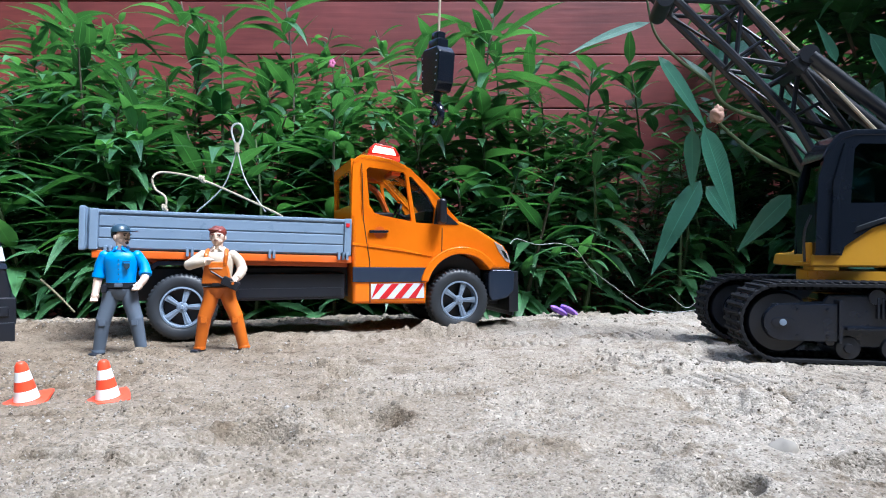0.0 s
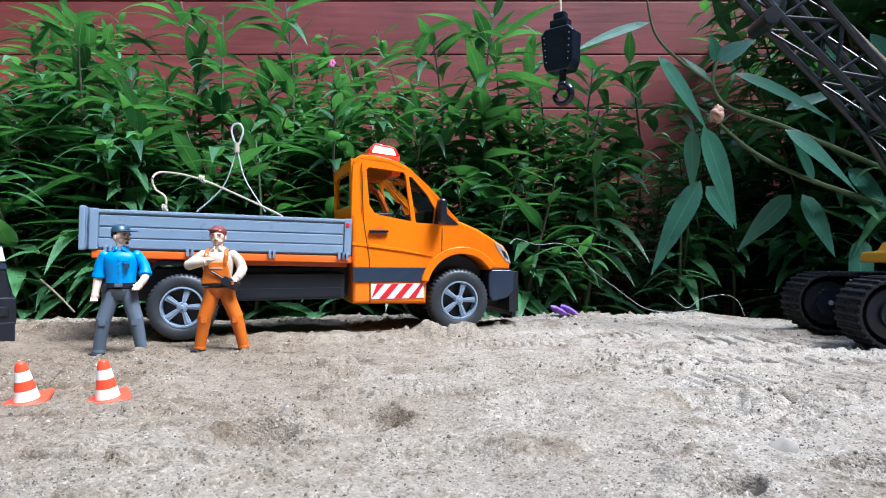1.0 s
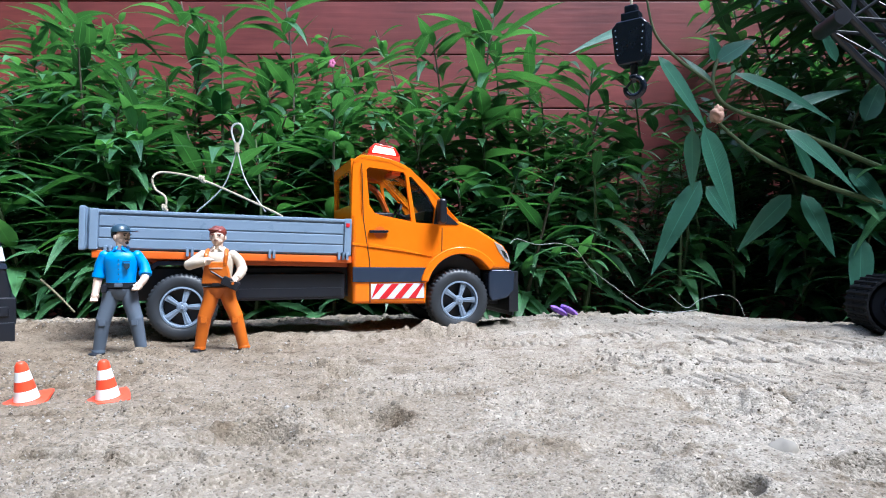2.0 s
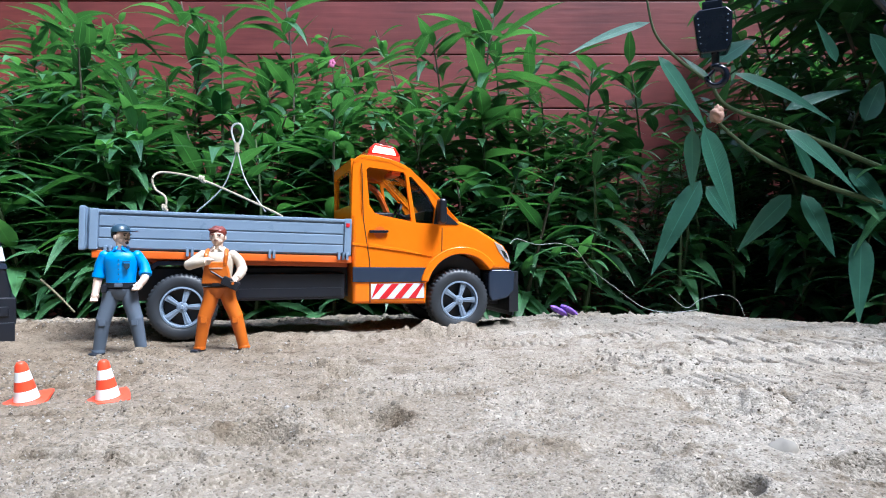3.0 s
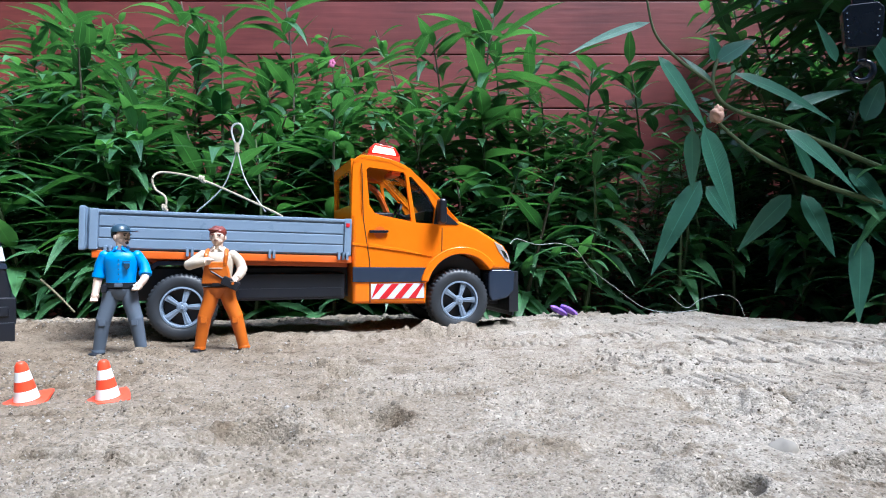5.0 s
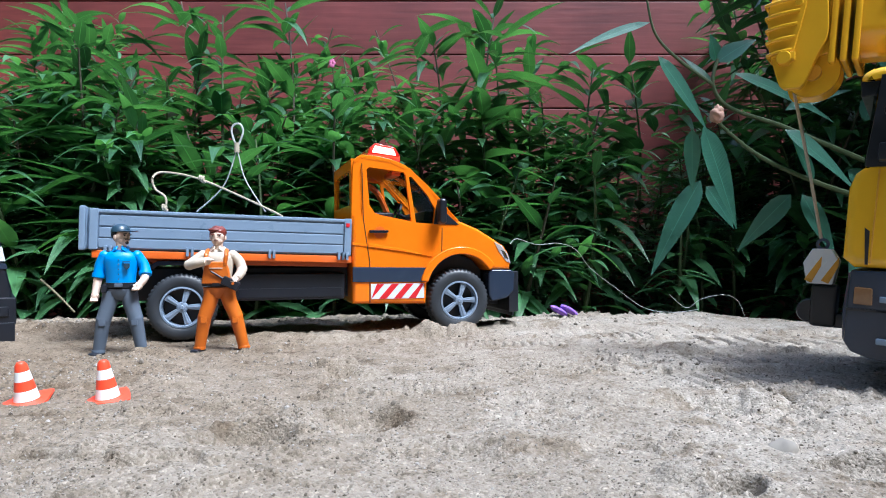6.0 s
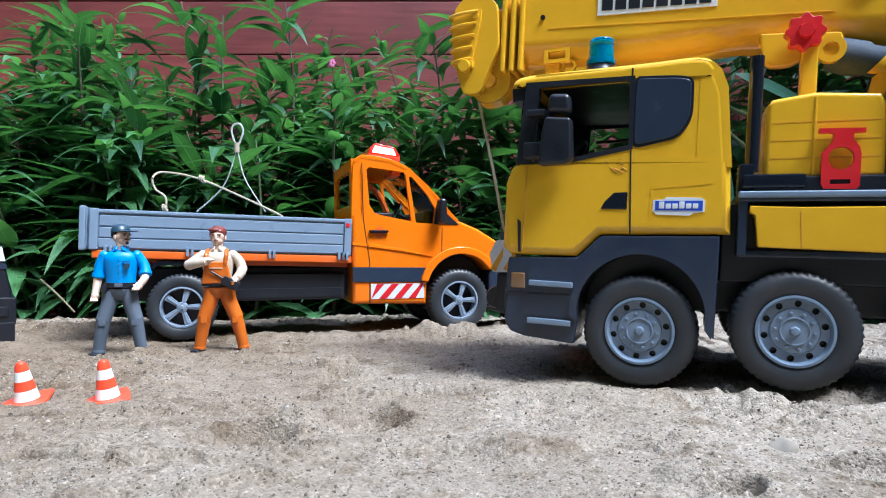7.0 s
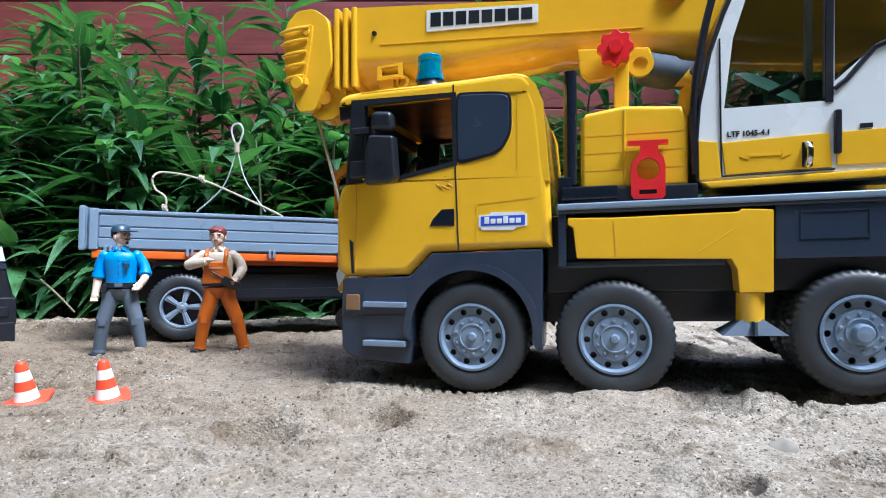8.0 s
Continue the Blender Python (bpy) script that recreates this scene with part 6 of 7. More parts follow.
def doll_bm(kind):
    """A standing toy figure about 10.7 cm high. Slots: skin, shirt, legs, belt and shoes, hair or cap, bib."""
    b = []
    police = kind == "police"
    hips = (-0.85, 0.72) if police else (-0.6, 0.9)
    feet = (-1.65, 1.5) if police else (-1.45, 2.05)
    for h, f in zip(hips, feet):
        knee = (h + (f - h) * 0.48, -0.12, 3.0)
        b.append(limb([(h * 0.8, 0, 5.2), (h, -0.03, 4.3), knee], 0.66, 0.55, 2))
        b.append(limb([knee, ((knee[0] + f) / 2, 0.0, 1.7), (f, 0.1, 0.4)], 0.55, 0.43, 2))
        b.append(paint(ball(knee, 0.56, u=14, v=10), 2))
        cuff = lathe([(0.44, 0.0), (0.49, 0.02), (0.49, 0.22), (0.44, 0.26)], 16, "z", (f, 0.1, 0.32))
        b.append(paint(cuff, 2))
        patch = box(knee[0] - 0.24, knee[0] + 0.24, -0.66, -0.5, 2.5, 2.95, 0.06)
        b.append(paint(patch, 2))
        b.append(paint(moved(box(-0.36, 0.36, -1.0, 0.45, 0.0, 0.42, 0.17, 3), pose(f, 0.1, 0, 0, 0, 18 if f > 0 else -18)), 3))
    def oval(profile, slot, depth=0.66, n=28):
        m = lathe(profile, n, "z")
        bmesh.ops.scale(m, vec=(1.0, depth, 1.0), verts=m.verts)
        b.append(paint(m, slot))
    oval([(0.01, 4.45), (0.55, 4.5), (1.05, 4.9), (1.2, 5.4), (0.01, 5.45)], 2)
    oval([(0.01, 5.45), (1.27, 5.5), (1.27, 5.88), (0.01, 5.9)], 3)
    oval([(0.01, 5.8), (1.1, 5.85), (1.09, 6.2), (1.2, 7.0), (1.3, 7.6), (1.24, 8.0), (0.95, 8.28), (0.5, 8.5), (0.01, 8.52)], 1)
    b.append(paint(box(-0.3, 0.3, -0.93, -0.8, 5.55, 5.84, 0.04), 2 if police else 3))
    b.append(paint(tube([(0, 0.02, 8.2), (0.02, -0.06, 9.1)], 0.38, 14), 0))
    # head: jaw and skull
    turn = pose(0, 0, 0, 0, 0, 56 if police else -4)
    hd = []
    hd.append(paint(ball((0, 0.0, 9.62), 0.66, 0.92, 1.05, 1.05, 20, 14), 0))
    hd.append(paint(ball((0, -0.2, 9.25), 0.5, 0.92, 0.95, 0.9, 16, 12), 0))
    hd.append(paint(prism([(-0.08, 9.32), (0.08, 9.32), (0.05, 9.68), (-0.05, 9.68)], -0.84, -0.5, 0.05), 0))
    for q in (-1, 1):
        hd.append(paint(ball((q * 0.6, 0.02, 9.45), 0.15, 0.5, 1, 1.4, 10, 8), 0))
        hd.append(paint(moved(box(-0.15, 0.15, -0.03, 0.03, -0.03, 0.03, 0.0), pose(q * 0.26, -0.66, 9.72, 0, q * 8, q * 12)), 4 if not police else 3))
        hd.append(paint(ball((q * 0.24, -0.62, 9.6), 0.07, 1.3, 0.6, 0.8, 8, 6), 3))
    if police:
        hd.append(paint(ball((0, 0.12, 9.7), 0.67, 0.96, 1.0, 0.85, 16, 12), 3))
        cap = lathe([(0.01, 10.52), (0.35, 10.48), (0.62, 10.28), (0.72, 9.98), (0.72, 9.88), (0.01, 9.86)], 24, "z", (0, 0.03, 0))
        hd.append(paint(cap, 4))
        brim = ball((0, -0.82, 9.93), 0.7, 0.9, 1.15, 0.12, 20, 8)
        hd.append(paint(brim, 4))
        hd.append(paint(box(-0.2, 0.2, -0.76, -0.62, 9.26, 9.32, 0.0), 3))
        hd.append(paint(ball((0, -0.62, 9.02), 0.15, 1.0, 0.7, 0.9, 10, 8), 3))
    else:
        hair = ball((0, 0.08, 9.88), 0.7, 0.97, 1.04, 0.72, 20, 14)
        for v in hair.verts:
            v.co *= 1 + 0.02 * noise.noise(v.co * 5)
        hd.append(paint(hair, 4))
        hd.append(paint(ball((-0.2, -0.45, 10.08), 0.38, 1.2, 0.8, 0.5, 14, 8), 4))
        for q in (-1, 1):
            hd.append(paint(box(q * 0.57 - 0.06, q * 0.57 + 0.06, -0.25, 0.1, 9.5, 9.85, 0.04), 4))
        hd.append(paint(box(-0.16, 0.16, -0.7, -0.6, 9.2, 9.23, 0.0), 4))
    b += [moved(p, turn) for p in hd]
    # open collar
    for q in (-1, 1):
        b.append(paint(moved(box(-0.3, 0.3, -0.06, 0.06, -0.2, 0.2, 0.04), pose(q * 0.36, -0.42, 8.5, -35, q * 28, q * 40)), 1))
    b.append(paint(tube(spline([(-0.45, -0.2, 8.45), (-0.45, 0.3, 8.6), (0, 0.48, 8.66), (0.45, 0.3, 8.6), (0.45, -0.2, 8.45)]), 0.14, 8), 1))
    if police:
        arms = [[(-1.25, 0, 8.0), (-1.6, 0.05, 7.3), (-1.72, 0.0, 6.5)], [(1.25, 0, 8.0), (1.75, 0.05, 7.3), (1.98, -0.15, 6.6)]]
        fore = [[(-1.72, 0.0, 6.5), (-1.85, -0.15, 5.6), (-1.9, -0.35, 4.95)], [(1.98, -0.15, 6.6), (1.9, -0.5, 6.1), (1.6, -0.75, 5.7)]]
        b.append(paint(prism([(0.42, 7.1), (0.62, 6.9), (0.82, 7.1), (0.82, 7.4), (0.42, 7.4)], -0.98, -0.85, 0.03), 5))
        b.append(paint(box(0.32, 0.85, -0.95, -0.85, 7.5, 7.56, 0.0), 5))
        for k in range(5):
            b.append(paint(ball((0.02, -0.9 + 0.008 * k, 7.7 - k * 0.38), 0.05, u=8, v=6), 5))
        for q in (-1, 1):
            b.append(paint(box(q * 0.85 - 0.25, q * 0.85 + 0.25, -0.25, 0.25, 8.3, 8.42, 0.04), 5))
            b.append(paint(box(q * 1.05 - 0.2, q * 1.05 + 0.2, -0.85, -0.4, 5.1, 5.75, 0.1), 3))
    else:
        b.append(paint(prism([(-0.75, 7.5), (0.75, 7.5), (0.98, 6.9), (1.15, 5.7), (-1.15, 5.7), (-0.98, 6.9)], -0.94, -0.5, 0.12, 3), 5))
        b.append(paint(box(-0.5, 0.5, -1.0, -0.9, 6.95, 7.02, 0.0), 1))
        for q in (-1, 1):
            b.append(paint(tube(spline([(q * 0.68, -0.86, 7.4), (q * 0.78, -0.8, 8.0), (q * 0.72, -0.25, 8.42), (q * 0.6, 0.5, 8.2)]), 0.17, 8), 5))
            b.append(paint(box(q * 0.72 - 0.14, q * 0.72 + 0.14, -0.99, -0.88, 7.2, 7.48, 0.03), 5))
        arms = [[(-1.25, 0, 8.0), (-1.85, -0.15, 7.6), (-2.3, -0.4, 7.25)], [(1.25, 0, 8.0), (1.8, 0.1, 7.5), (2.05, 0.0, 6.9)]]
        fore = [[(-2.3, -0.4, 7.25), (-1.5, -1.0, 7.4), (-0.75, -1.25, 7.55)], [(2.05, 0.0, 6.9), (1.95, -0.4, 6.5), (1.7, -0.7, 6.2)]]
        b.append(paint(moved(box(-0.72, 0.72, -0.22, 0.22, -0.36, 0.36, 0.1), pose(1.15, -1.0, 5.75, 0, 27, 0)), 3))
        b.append(paint(moved(box(-0.1, 0.1, -0.3, 0.22, -0.1, 0.1, 0.03), pose(1.35, -1.0, 5.75, 0, 27, 0)), 2))
        b.append(paint(tube([(0.6, -1.0, 6.1), (-0.4, -1.1, 6.75)], 0.08, 8), 3))
    for a, f in zip(arms, fore):
        a = [(p[0] * 0.93, p[1], p[2]) for p in a]
        f = [(p[0] * 0.93, p[1], p[2]) for p in f]
        b.append(limb(a, 0.43, 0.4, 1))
        b.append(paint(ball(a[0], 0.44, u=14, v=10), 1))
        b.append(paint(ball(a[-1], 0.43, u=14, v=10), 1))
        b.append(limb(f, 0.42 if not police else 0.34, 0.33 if not police else 0.26, 1 if not police else 0))
        e0 = Vector(f[0]).lerp(Vector(a[-2]), 0.25)
        if police:
            b.append(paint(tube([Vector(f[0]).lerp(Vector(a[-2]), 0.15), Vector(f[0]).lerp(Vector(f[1]), 0.25)], 0.5, 14, 0.48), 1))
        e = Vector(f[-1])
        dd = (e - Vector(f[-2])).normalized()
        b.append(paint(ball(e + dd * 0.1, 0.3, 1.05, 0.75, 1.1, 12, 8), 0))
        for k in (-1.5, -0.5, 0.5, 1.5):
            o = e + Vector((k * 0.12, -0.05, 0.05))
            b.append(paint(tube(spline([o, o + dd * 0.34, o + dd * 0.45 + Vector((0, -0.16, -0.1))], 3), 0.095, 6), 0))
        b.append(paint(tube([e, e + dd * 0.2 + Vector((-0.3 if e.x > 0 else 0.3, -0.15, 0.1))], 0.1, 6), 0))
    return merged(*b)


def build_dolls():
    a = part("toy_police_figure", doll_bm("police"), [SKIN, SHIRT, TROUSERS, BLACK, CAPBLUE, CAPBLUE])
    a.matrix_basis = pose(-0.2605, 0.512, -0.003, 0, 0, 14) @ Matrix.Scale(1.02, 4)
    tagged(a, "toy police doll in blue shirt, grey trousers and cap", "doll")
    b = part("toy_worker_figure", doll_bm("worker"), [SKIN, CREAM, DUNGAREE, BLACK, HAIR, DUNGAREE])
    b.matrix_basis = pose(-0.1885, 0.530, -0.003, 0, 0, 10) @ Matrix.Scale(1.02, 4)
    tagged(b, "toy worker doll in orange dungarees holding a black radio", "doll")


def build_cone(x, y, lean, turn):
    c = thing("traffic_cone", pose(x + 0.0025, y, -0.0005, lean, -4, 0) @ pose(0, 0, 0, 0, 0, turn) @ Matrix.Scale(0.89, 4), "small toy traffic cone with red-orange and white bands", "traffic cone", "cones")
    base = lathe([(0.01, 0.12), (0.78, 0.12), (0.85, 0.0), (0.01, 0.0)], 24, "z")
    plate = bmesh.new()
    n = 32
    vs = []
    for i in range(n):
        t = i * math.tau / n
        s = 1.28 / max(abs(math.cos(t)), abs(math.sin(t))) ** 0.75
        vs.append((s * math.cos(t), s * math.sin(t)))
    top = [plate.verts.new((x_, y_, 0.09 + 0.1 * math.sin(2.0 * math.atan2(y_, x_)))) for x_, y_ in vs]
    bot = [plate.verts.new((x_, y_, -0.08 + 0.1 * math.sin(2.0 * math.atan2(y_, x_)))) for x_, y_ in vs]
    plate.faces.new(top)
    plate.faces.new(bot[::-1])
    for i in range(n):
        plate.faces.new((top[i], bot[i], bot[(i + 1) % n], top[(i + 1) % n]))
    part("base", merged(base, plate), CONE_RED, c)
    def r(z):
        return 0.74 - 0.175 * z
    for z0, z1, m in ((0.08, 0.75, CONE_WHITE), (0.75, 1.35, CONE_RED), (1.35, 1.95, CONE_WHITE), (1.95, 2.5, CONE_RED)):
        prof = [(0.01, z0), (r(z0), z0), (r(z1), z1), (0.01, z1 + (0.0 if z1 < 2.4 else 0.08))]
        if z1 > 2.4:
            prof = [(0.01, z0), (r(z0), z0), (r(2.35), 2.35), (r(2.5) * 0.7, 2.5), (0.01, 2.53)]
        part("band", lathe(prof, 28, "z"), m, c)


def build_dark_vehicle():
    v = thing("black_toy_vehicle", pose(-0.384, 0.565, 0, 0, 0, 36), "black toy vehicle with a white plate, only its end in view", "toy vehicle")
    part("body", prism([(-14, 2.4), (-0.1, 2.4), (-0.1, 4.6), (-0.3, 5.6), (-0.5, 6.6), (-0.85, 8.6), (-1.2, 10.5), (-14, 10.5)], 0, 12, 0.25, 3), BLACK, v)
    part("bumper", merged(box(-3.0, 0.25, -0.2, 12.2, 1.6, 4.1, 0.2), box(-1.4, 0.15, -0.3, 2.0, 0.0, 1.9, 0.15), box(-3.0, -0.3, -0.35, 0.2, 2.4, 3.3, 0.1)), BLACK, v)
    part("plate", prism([(-2.4, 7.3), (-0.55, 7.3), (-0.8, 8.6), (-2.4, 8.6)], -0.05, 0.1, 0.05), WHITE, v)
    part("trim", prism([(-14, 6.6), (-0.4, 6.6), (-0.5, 7.1), (-14, 7.1)], -0.08, 0.2, 0.05), SLATE, v)
    part("wheel", lathe([(0.01, 0.2), (1.6, 0.1), (2.6, 0.1), (2.9, 0.5), (2.9, 2.4), (0.01, 2.4)], 40, "y", (-5.5, 0, 2.9)), RUBBER, v)
    part("wheel", lathe([(0.01, 9.6), (2.6, 9.6), (2.9, 10), (2.9, 11.6), (0.01, 11.8)], 40, "y", (-5.5, 0, 2.9)), RUBBER, v)


# ---- big plant with blue-green hanging leaves, wires, sling, flower ----
def build_big_plant():
    pl = thing("broad_leaf_plant", pose(0, 0, 0), "long-stemmed plant with large hanging blue-green leaves and dry flower head", "plant")
    D = 84.0
    def w(px, py, d=D):
        return Vector(((px - 784) / 1120 * d, d, 8.4 - (py - 441) / 1120 * d))
    def stem(pts, r0, r1):
        part("stem", tube(spline([w(*p) for p in pts]), r0, 8, r1), STEM, pl)
    stem([(1568, 300), (1460, 255), (1380, 222), (1290, 190), (1262, 150), (1270, 105)], 0.35, 0.22)
    stem([(1560, 360), (1450, 325), (1350, 280), (1290, 235), (1262, 205)], 0.36, 0.2)
    stem([(1262, 150), (1200, 105), (1160, 60), (1145, 0)], 0.25, 0.15)
    stem([(1560, 360, 86), (1640, 420, 88), (1680, 540, 92), (1690, 620, 94)], 0.4, 0.5)
    stem([(1568, 300, 86), (1660, 400, 88), (1690, 560, 93), (1690, 620, 94)], 0.4, 0.5)
    leaves = [((1165, 100), (1245, 222), 36), ((1245, 225), (1300, 395), 52), ((1240, 320), (1160, 475), 48), ((1225, 230), (1225, 330), 34),
              ((1390, 230), (1508, 335), 48), ((1400, 345), (1310, 440), 44), ((1420, 345), (1475, 450), 44), ((1500, 300), (1575, 375), 50),
              ((1505, 385), (1590, 460), 48), ((1270, 110), (1345, 65), 40), ((1268, 110), (1255, 50), 34), ((1260, 150), (1200, 95), 26),
              ((1300, 130), (1470, 215), 30), ((1390, 195), (1520, 155), 26), ((1525, 420), (1520, 560), 46), ((1440, 320), (1400, 240), 30),
              ((1250, 330), (1295, 400), 44), ((1530, 215), (1568, 130), 44), ((1540, 60), (1600, 170), 50), ((1480, 110), (1440, 30), 36), ((1150, 40), (1010, 95), 24)]
    rng = random.Random(3)
    for (a, b, wd) in leaves:
        d = D + rng.uniform(-3, 3)
        p, q = w(*a, d), w(*b, d + rng.uniform(-2, 2))
        pile = LeafPile()
        v = q - p
        bend = rng.uniform(0.05, 0.16)
        up = Vector((rng.uniform(-0.35, 0.35), -1.0, rng.uniform(0.3, 0.8)))
        pile.leaf(p, v + Vector((0, 0, bend * v.length)), up, v.length, wd / 1120 * d * 0.86, bend, n=9, fold=0.22, twist=rng.uniform(-0.35, 0.35))
        ob = new("leaf", pile.mesh("leaf", LEAF_BLUE))
        ob.parent = pl
    bud = ball((0, 0, 0), 0.9, 1.0, 0.9, 1.25, 32, 22)
    for vtx in bud.verts:
        vtx.co *= 1 + 0.3 * noise.noise(vtx.co * 1.8) + 0.14 * noise.noise(vtx.co * 6.0)
    part("dry_flower_head", moved(bud, Matrix.Translation(w(1270, 203, D - 1))), DRY, pl, "dry pinkish-brown flower head")


def world_at(px, py, d):
    return ((px - 784) / 1120 * d, d, 8.4 - (py - 441) / 1120 * d)


def knot_bm(c, r, seed):
    """An overhand knot: a rope end wound three times round itself."""
    rng = random.Random(seed)
    pts = []
    for i in range(22):
        a = i * 0.86
        q = r * (0.75 + 0.35 * rng.random())
        pts.append((c[0] + (i - 11) * r * 0.085, c[1] + q * math.cos(a), c[2] + q * math.sin(a) - (i - 11) * r * 0.03))
    return tube(spline(pts, 3), 0.115, 6)


def build_stone(px, py, size, tone):
    d = 9408 / (py - 441) * 0.01
    bm = bmesh.new()
    bmesh.ops.create_icosphere(bm, subdivisions=3, radius=size)
    for v in bm.verts:
        v.co *= 1 + 0.45 * noise.noise(v.co * (0.9 / size) + Vector((px, 0, 0)))
        v.co *= 1 + 0.12 * noise.noise(v.co * (4.0 / size))
        v.co.z = max(-0.3 * size, v.co.z * 0.7)
    ob = part("stone", bm, tone)
    ob.matrix_basis = pose((px - 784) / 1120 * d, d, 0.001, 8, -12, px % 90)
    return tagged(ob, "small flat grey stone lying on the sand", "stone")


def build_details():
    build_stone(1390, 803, 0.6, plastic("grey_stone", (0.25, 0.225, 0.19), 0.95, 0.6, spec=0.05))
    # rope sling lying over the bed
    sl = thing("rope_sling", pose(0, 0, 0), "pale rope sling with a knotted loop resting on the truck bed", "rope sling")
    d = 68
    part("rope", tube(spline([world_at(292, 375, 66), world_at(293, 350, 66), world_at(275, 335, 67), world_at(270, 315, 67), world_at(290, 305, 68), world_at(350, 316, 68), world_at(420, 345, 68), world_at(490, 378, 68), world_at(500, 385, 68)]), 0.115, 8), ROPE, sl)
    part("knot", knot_bm(world_at(358, 317, 67.8), 0.3, 3), ROPE, sl)
    part("knot", knot_bm(world_at(292, 368, 66), 0.24, 5), ROPE, sl)
    part("wire_strop", tube(spline([world_at(348, 375, 68), world_at(395, 330, 68), world_at(416, 275, 68), world_at(418, 262, 68)]), 0.075, 6), WIRE, sl)
    part("wire_strop", tube(spline([world_at(470, 375, 68), world_at(435, 320, 68), world_at(422, 275, 68), world_at(419, 262, 68)]), 0.075, 6), WIRE, sl)
    part("wire_loop", tube(spline([world_at(419, 262, 68), world_at(410, 235, 68), world_at(413, 222, 68), world_at(424, 220, 68), world_at(430, 234, 68), world_at(420, 262, 68)]), 0.11, 6), WIRE, sl)
    part("ferrule", tube([world_at(419, 270, 68), world_at(419, 253, 68)], 0.28, 10), ROPE, sl)
    # thin wire drooping from the truck's front to the sand
    wr = thing("loose_wire", pose(0, 0, 0), "thin loose wire drooping from the truck to the sand", "wire")
    part("strand", tube(spline([world_at(903, 432, 72), world_at(915, 423, 73), world_at(950, 433, 74), world_at(990, 431, 76), world_at(1020, 443, 78), world_at(1045, 475, 80), world_at(1090, 510, 82), world_at(1140, 545, 84), world_at(1190, 553, 84), world_at(1235, 548, 84)]), 0.03, 6), WIRE, wr)
    part("strand", tube(spline([world_at(1185, 522, 84), world_at(1215, 545, 84), world_at(1240, 530, 84), world_at(1280, 522, 84), world_at(1305, 532, 84), world_at(1318, 560, 84)]), 0.03, 6), WIRE, wr)
    tw = part("twig", tube(spline([world_at(72, 495, 82), world_at(102, 522, 81), world_at(132, 553, 80)]), 0.16, 7, 0.11), plastic("dry_twig", (0.16, 0.14, 0.08), 0.8, 0.1))
    tagged(tw, "dry pale twig leaning among the leaves", "twig")
    fl = thing("purple_flower", pose(0.1528, 0.80, -0.001) @ Matrix.Scale(1.25, 4), "small purple flower lying on the sand edge", "flower")
    pt = []
    for i in range(6):
        a = i * math.tau / 6
        pt.append(moved(ball((0, 0, 0), 0.75, 1, 0.6, 0.4, 10, 6), pose(0.75 * math.cos(a), 0.6 * math.sin(a), 0.5 + 0.2 * (i % 2), 20 * math.sin(a), 30, 0)))
    part("petal", merged(*pt), PURPLE, fl)
    pk = thing("pink_flower", pose(0, 0, 0), "small pink blossom among the leaves", "flower")
    c = Vector(world_at(588, 112, 100))
    part("blossom", merged(*[ball(c + Vector((math.cos(i * 1.26) * 0.28, 0, math.sin(i * 1.26) * 0.4)), 0.27, 1, 0.5, 1.3, 8, 6) for i in range(5)]), PINK, pk)
    part("flower_stalk", tube([c, c + Vector((0.5, 2, -9))], 0.12, 6), STEM, pk)


build_ground()
build_crumbs()
build_wall()
build_light_screen()
TRUCK = build_truck()
CRANE = build_mobile_crane()
CRAWLER = build_crawler_crane()
HOOK = build_hook()
build_dolls()
build_cone(-0.2345, 0.353, 9, 12)
build_cone(-0.1920, 0.358, 7, 30)
build_dark_vehicle()
build_big_plant()
build_details()
build_hedge()
build_shade_overhang()
build_shoots()


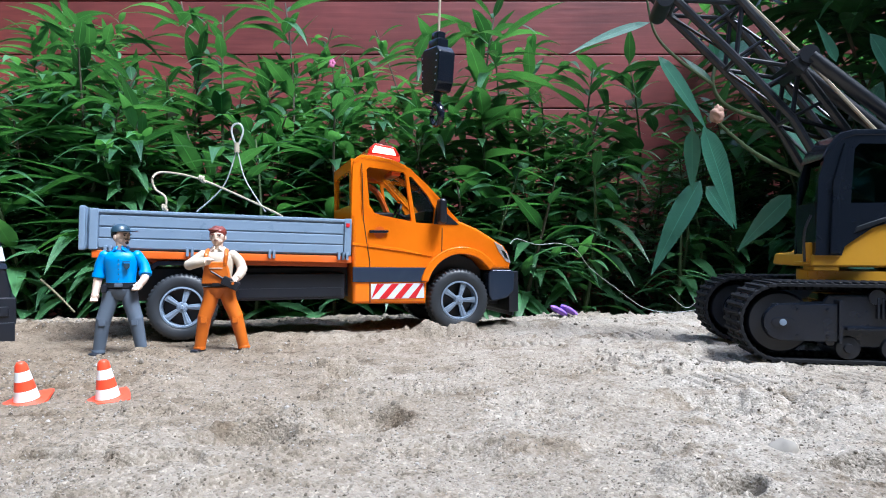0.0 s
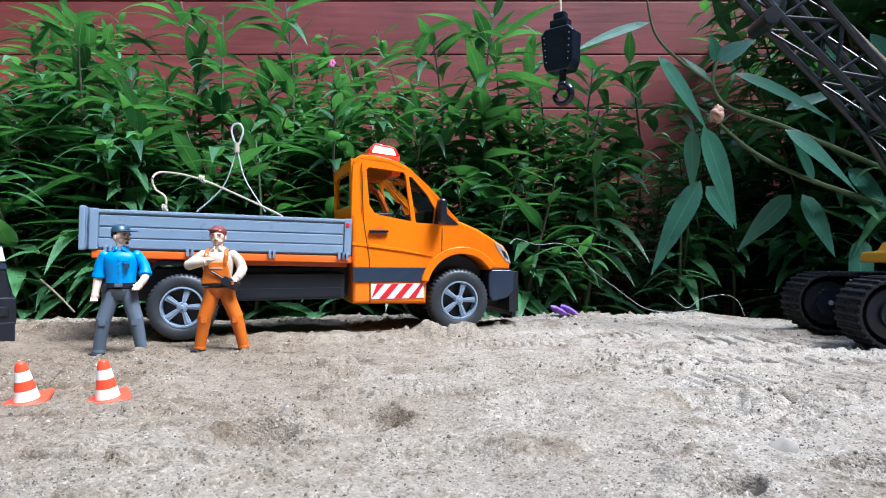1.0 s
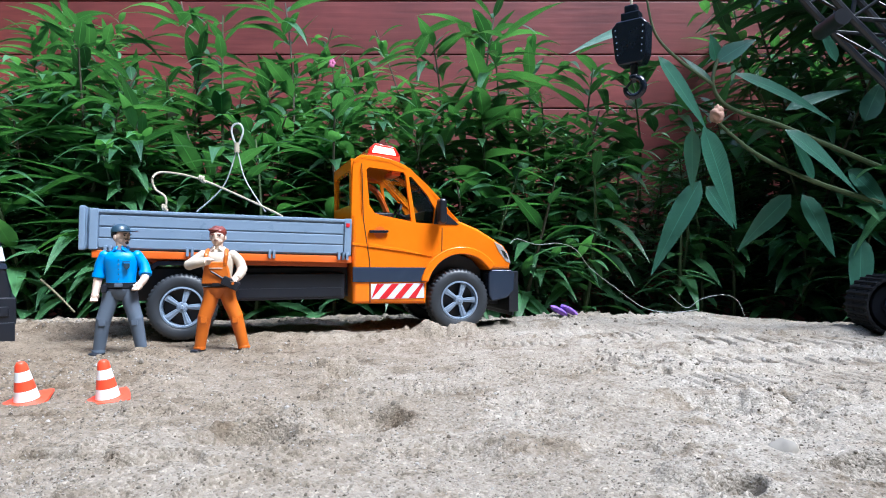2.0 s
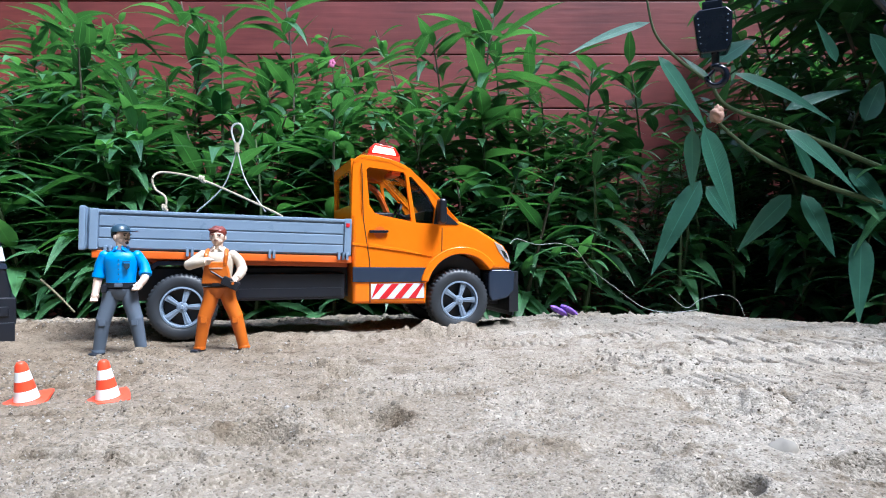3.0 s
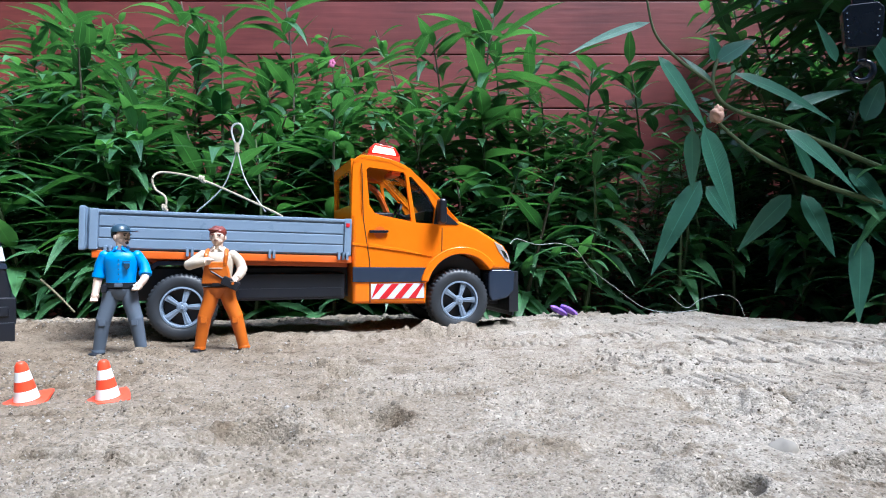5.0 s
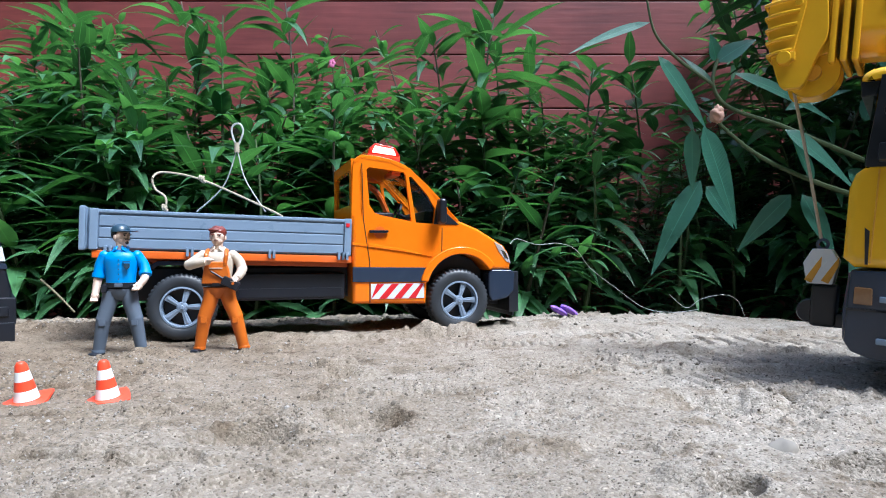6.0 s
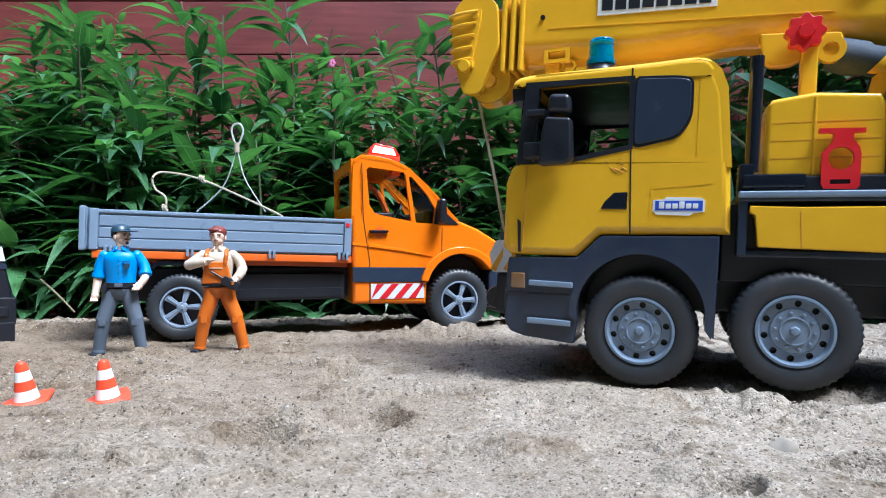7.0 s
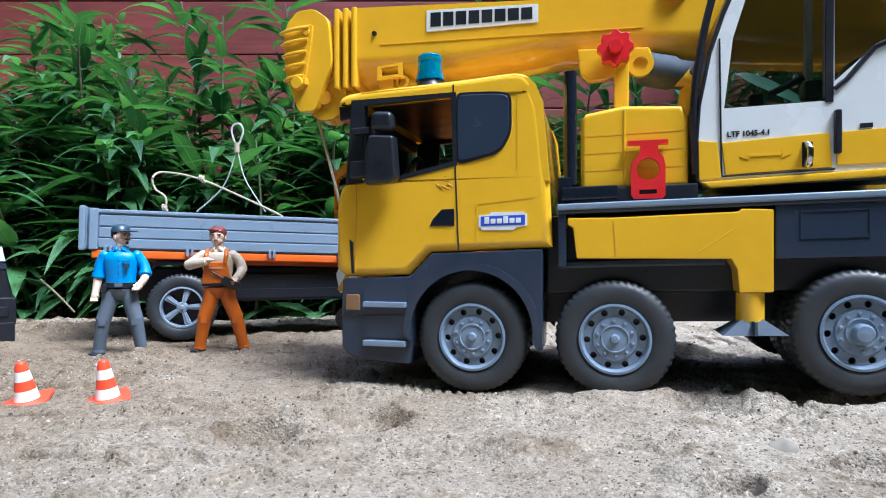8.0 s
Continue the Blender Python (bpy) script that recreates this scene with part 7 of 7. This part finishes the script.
def motions():
    def crane(x, y, yaw, lean, z):
        return pose(x * 0.01, y * 0.01, z * 0.01, 0, -lean, yaw)
    rows = [(0.0, 110, -6.0, -41, -2.0, 0.0), (5.0, 60, 13.5, -41, -2.2, 0.0), (5.8, 34.5, 28.9, -39.5, -2.6, 0.0), (6.0, 29.5, 31.6, -37, -2.7, 0.05), (6.2, 27.0, 32.6, -34.4, -2.4, 0.3), (6.5, 22.7, 35.05, -29.8, -2.9, 0.84),
            (6.8, 15.1, 36.2, -24.5, -1.75, 0.78), (7.0, 11.52, 37.5, -21.0, -1.18, 0.95), (7.2, 7.38, 37.5, -17.5, -0.1, 0.57), (7.5, 3.34, 37.19, -13.95, 1.18, 0.12), (8.0, 1.75, 37.3, -13.5, 1.72, 0.0)]
    walk(CRANE, [(t, crane(*r)) for t, *r in rows])
    # the wheels roll with the way that the crane has gone
    steps = []
    for (t0, x0, y0, *_), (t1, x1, y1, *_) in zip(rows[1:], rows[2:]):
        n = max(1, math.ceil((t1 - t0) / 0.06))
        steps += [(t0 + (t1 - t0) * i / n, x0 + (x1 - x0) * i / n, y0 + (y1 - y0) * i / n) for i in range(n)]
    steps.append((8.0, 1.75, 37.3))
    for w in CRANE_WHEELS:
        at = w.matrix_basis.copy()
        turn, last, keys = 0.0, steps[0], [(0.0, at)]
        front = w is CRANE_WHEELS[0]
        for st in steps:
            turn += math.degrees(math.hypot(st[1] - last[1], st[2] - last[2]) / 3.3)
            last = st
            # the sprung front axle hangs down while the nose rides up
            drop = 0.62 * math.exp(-((st[0] - 7.03) / 0.2) ** 2) if front else 0.0
            keys.append((st[0], pose(0, 0, -0.01 * drop) @ at @ pose(0, 0, 0, 0, -turn, 0)))
        walk(w, keys)

    def crawl(x, y, z, pitch, yaw):
        return pose(x * 0.01, y * 0.01, z * 0.01, 0, pitch, yaw)
    walk(CRAWLER, [(0.0, crawl(21.7, 46.6, 0.05, 0.3, -10)), (0.3, crawl(25.6, 49.0, 0.45, 1.6, -8)), (0.5, crawl(28.0, 50.2, 0.5, 1.8, -7)), (1.0, crawl(33.4, 51.0, 0.15, 0.4, -6.5)), (1.5, crawl(36.7, 50.7, -0.15, 0.0, -6.5)), (1.7, crawl(37.9, 50.6, -0.15, 0, -6.5)),
                   (2.8, crawl(44.5, 49.6, -0.2, 0, -6.5)), (3.5, crawl(50, 48.9, -0.2, 0, -6.5)), (4.5, crawl(60, 47.8, -0.2, 0, -6.5)), (4.7, crawl(62, 47.5, -0.2, 0, -6.5)), (8.0, crawl(96, 43.6, -0.2, 0, -6.5))])

    def hook(px, py, turn=0.0, lean=0.0, d=59.5):
        return pose((px - 784) / 1120 * d * 0.01, d * 0.01, (8.4 - (py - 441) / 1120 * d) * 0.01, 0, lean, turn)
    walk(HOOK, [(0.0, hook(774, 123, -58, 4)), (0.3, hook(869, 97, -50, -3)), (0.5, hook(838, 91, -50, 2)), (0.6, hook(861, 88, -46, 0)), (0.8, hook(975, 93, -38, -3)), (0.9, hook(1000, 88, -38, -2)), (1.0, hook(993, 87, -38, -1)), (1.2, hook(945, 88, -40, 3)),
                (1.5, hook(1017, 95, -40)), (1.7, hook(1084, 85, -38, -2)), (2.8, hook(1161, 63, -25, 2)), (3.0, hook(1262, 55, -22, -2)), (3.2, hook(1293, 60, -22, -1)), (3.5, hook(1256, 65, -24, 1)), (3.6, hook(1292, 57, -24, 0)),
                (4.0, hook(1403, 45, -22, -1)), (4.3, hook(1400, 47, -24, 1)), (4.5, hook(1507, 42, -25)), (4.7, hook(1514, 45, -25, 1)), (8.0, hook(2480, -60, -25, 0, 46))])


motions()
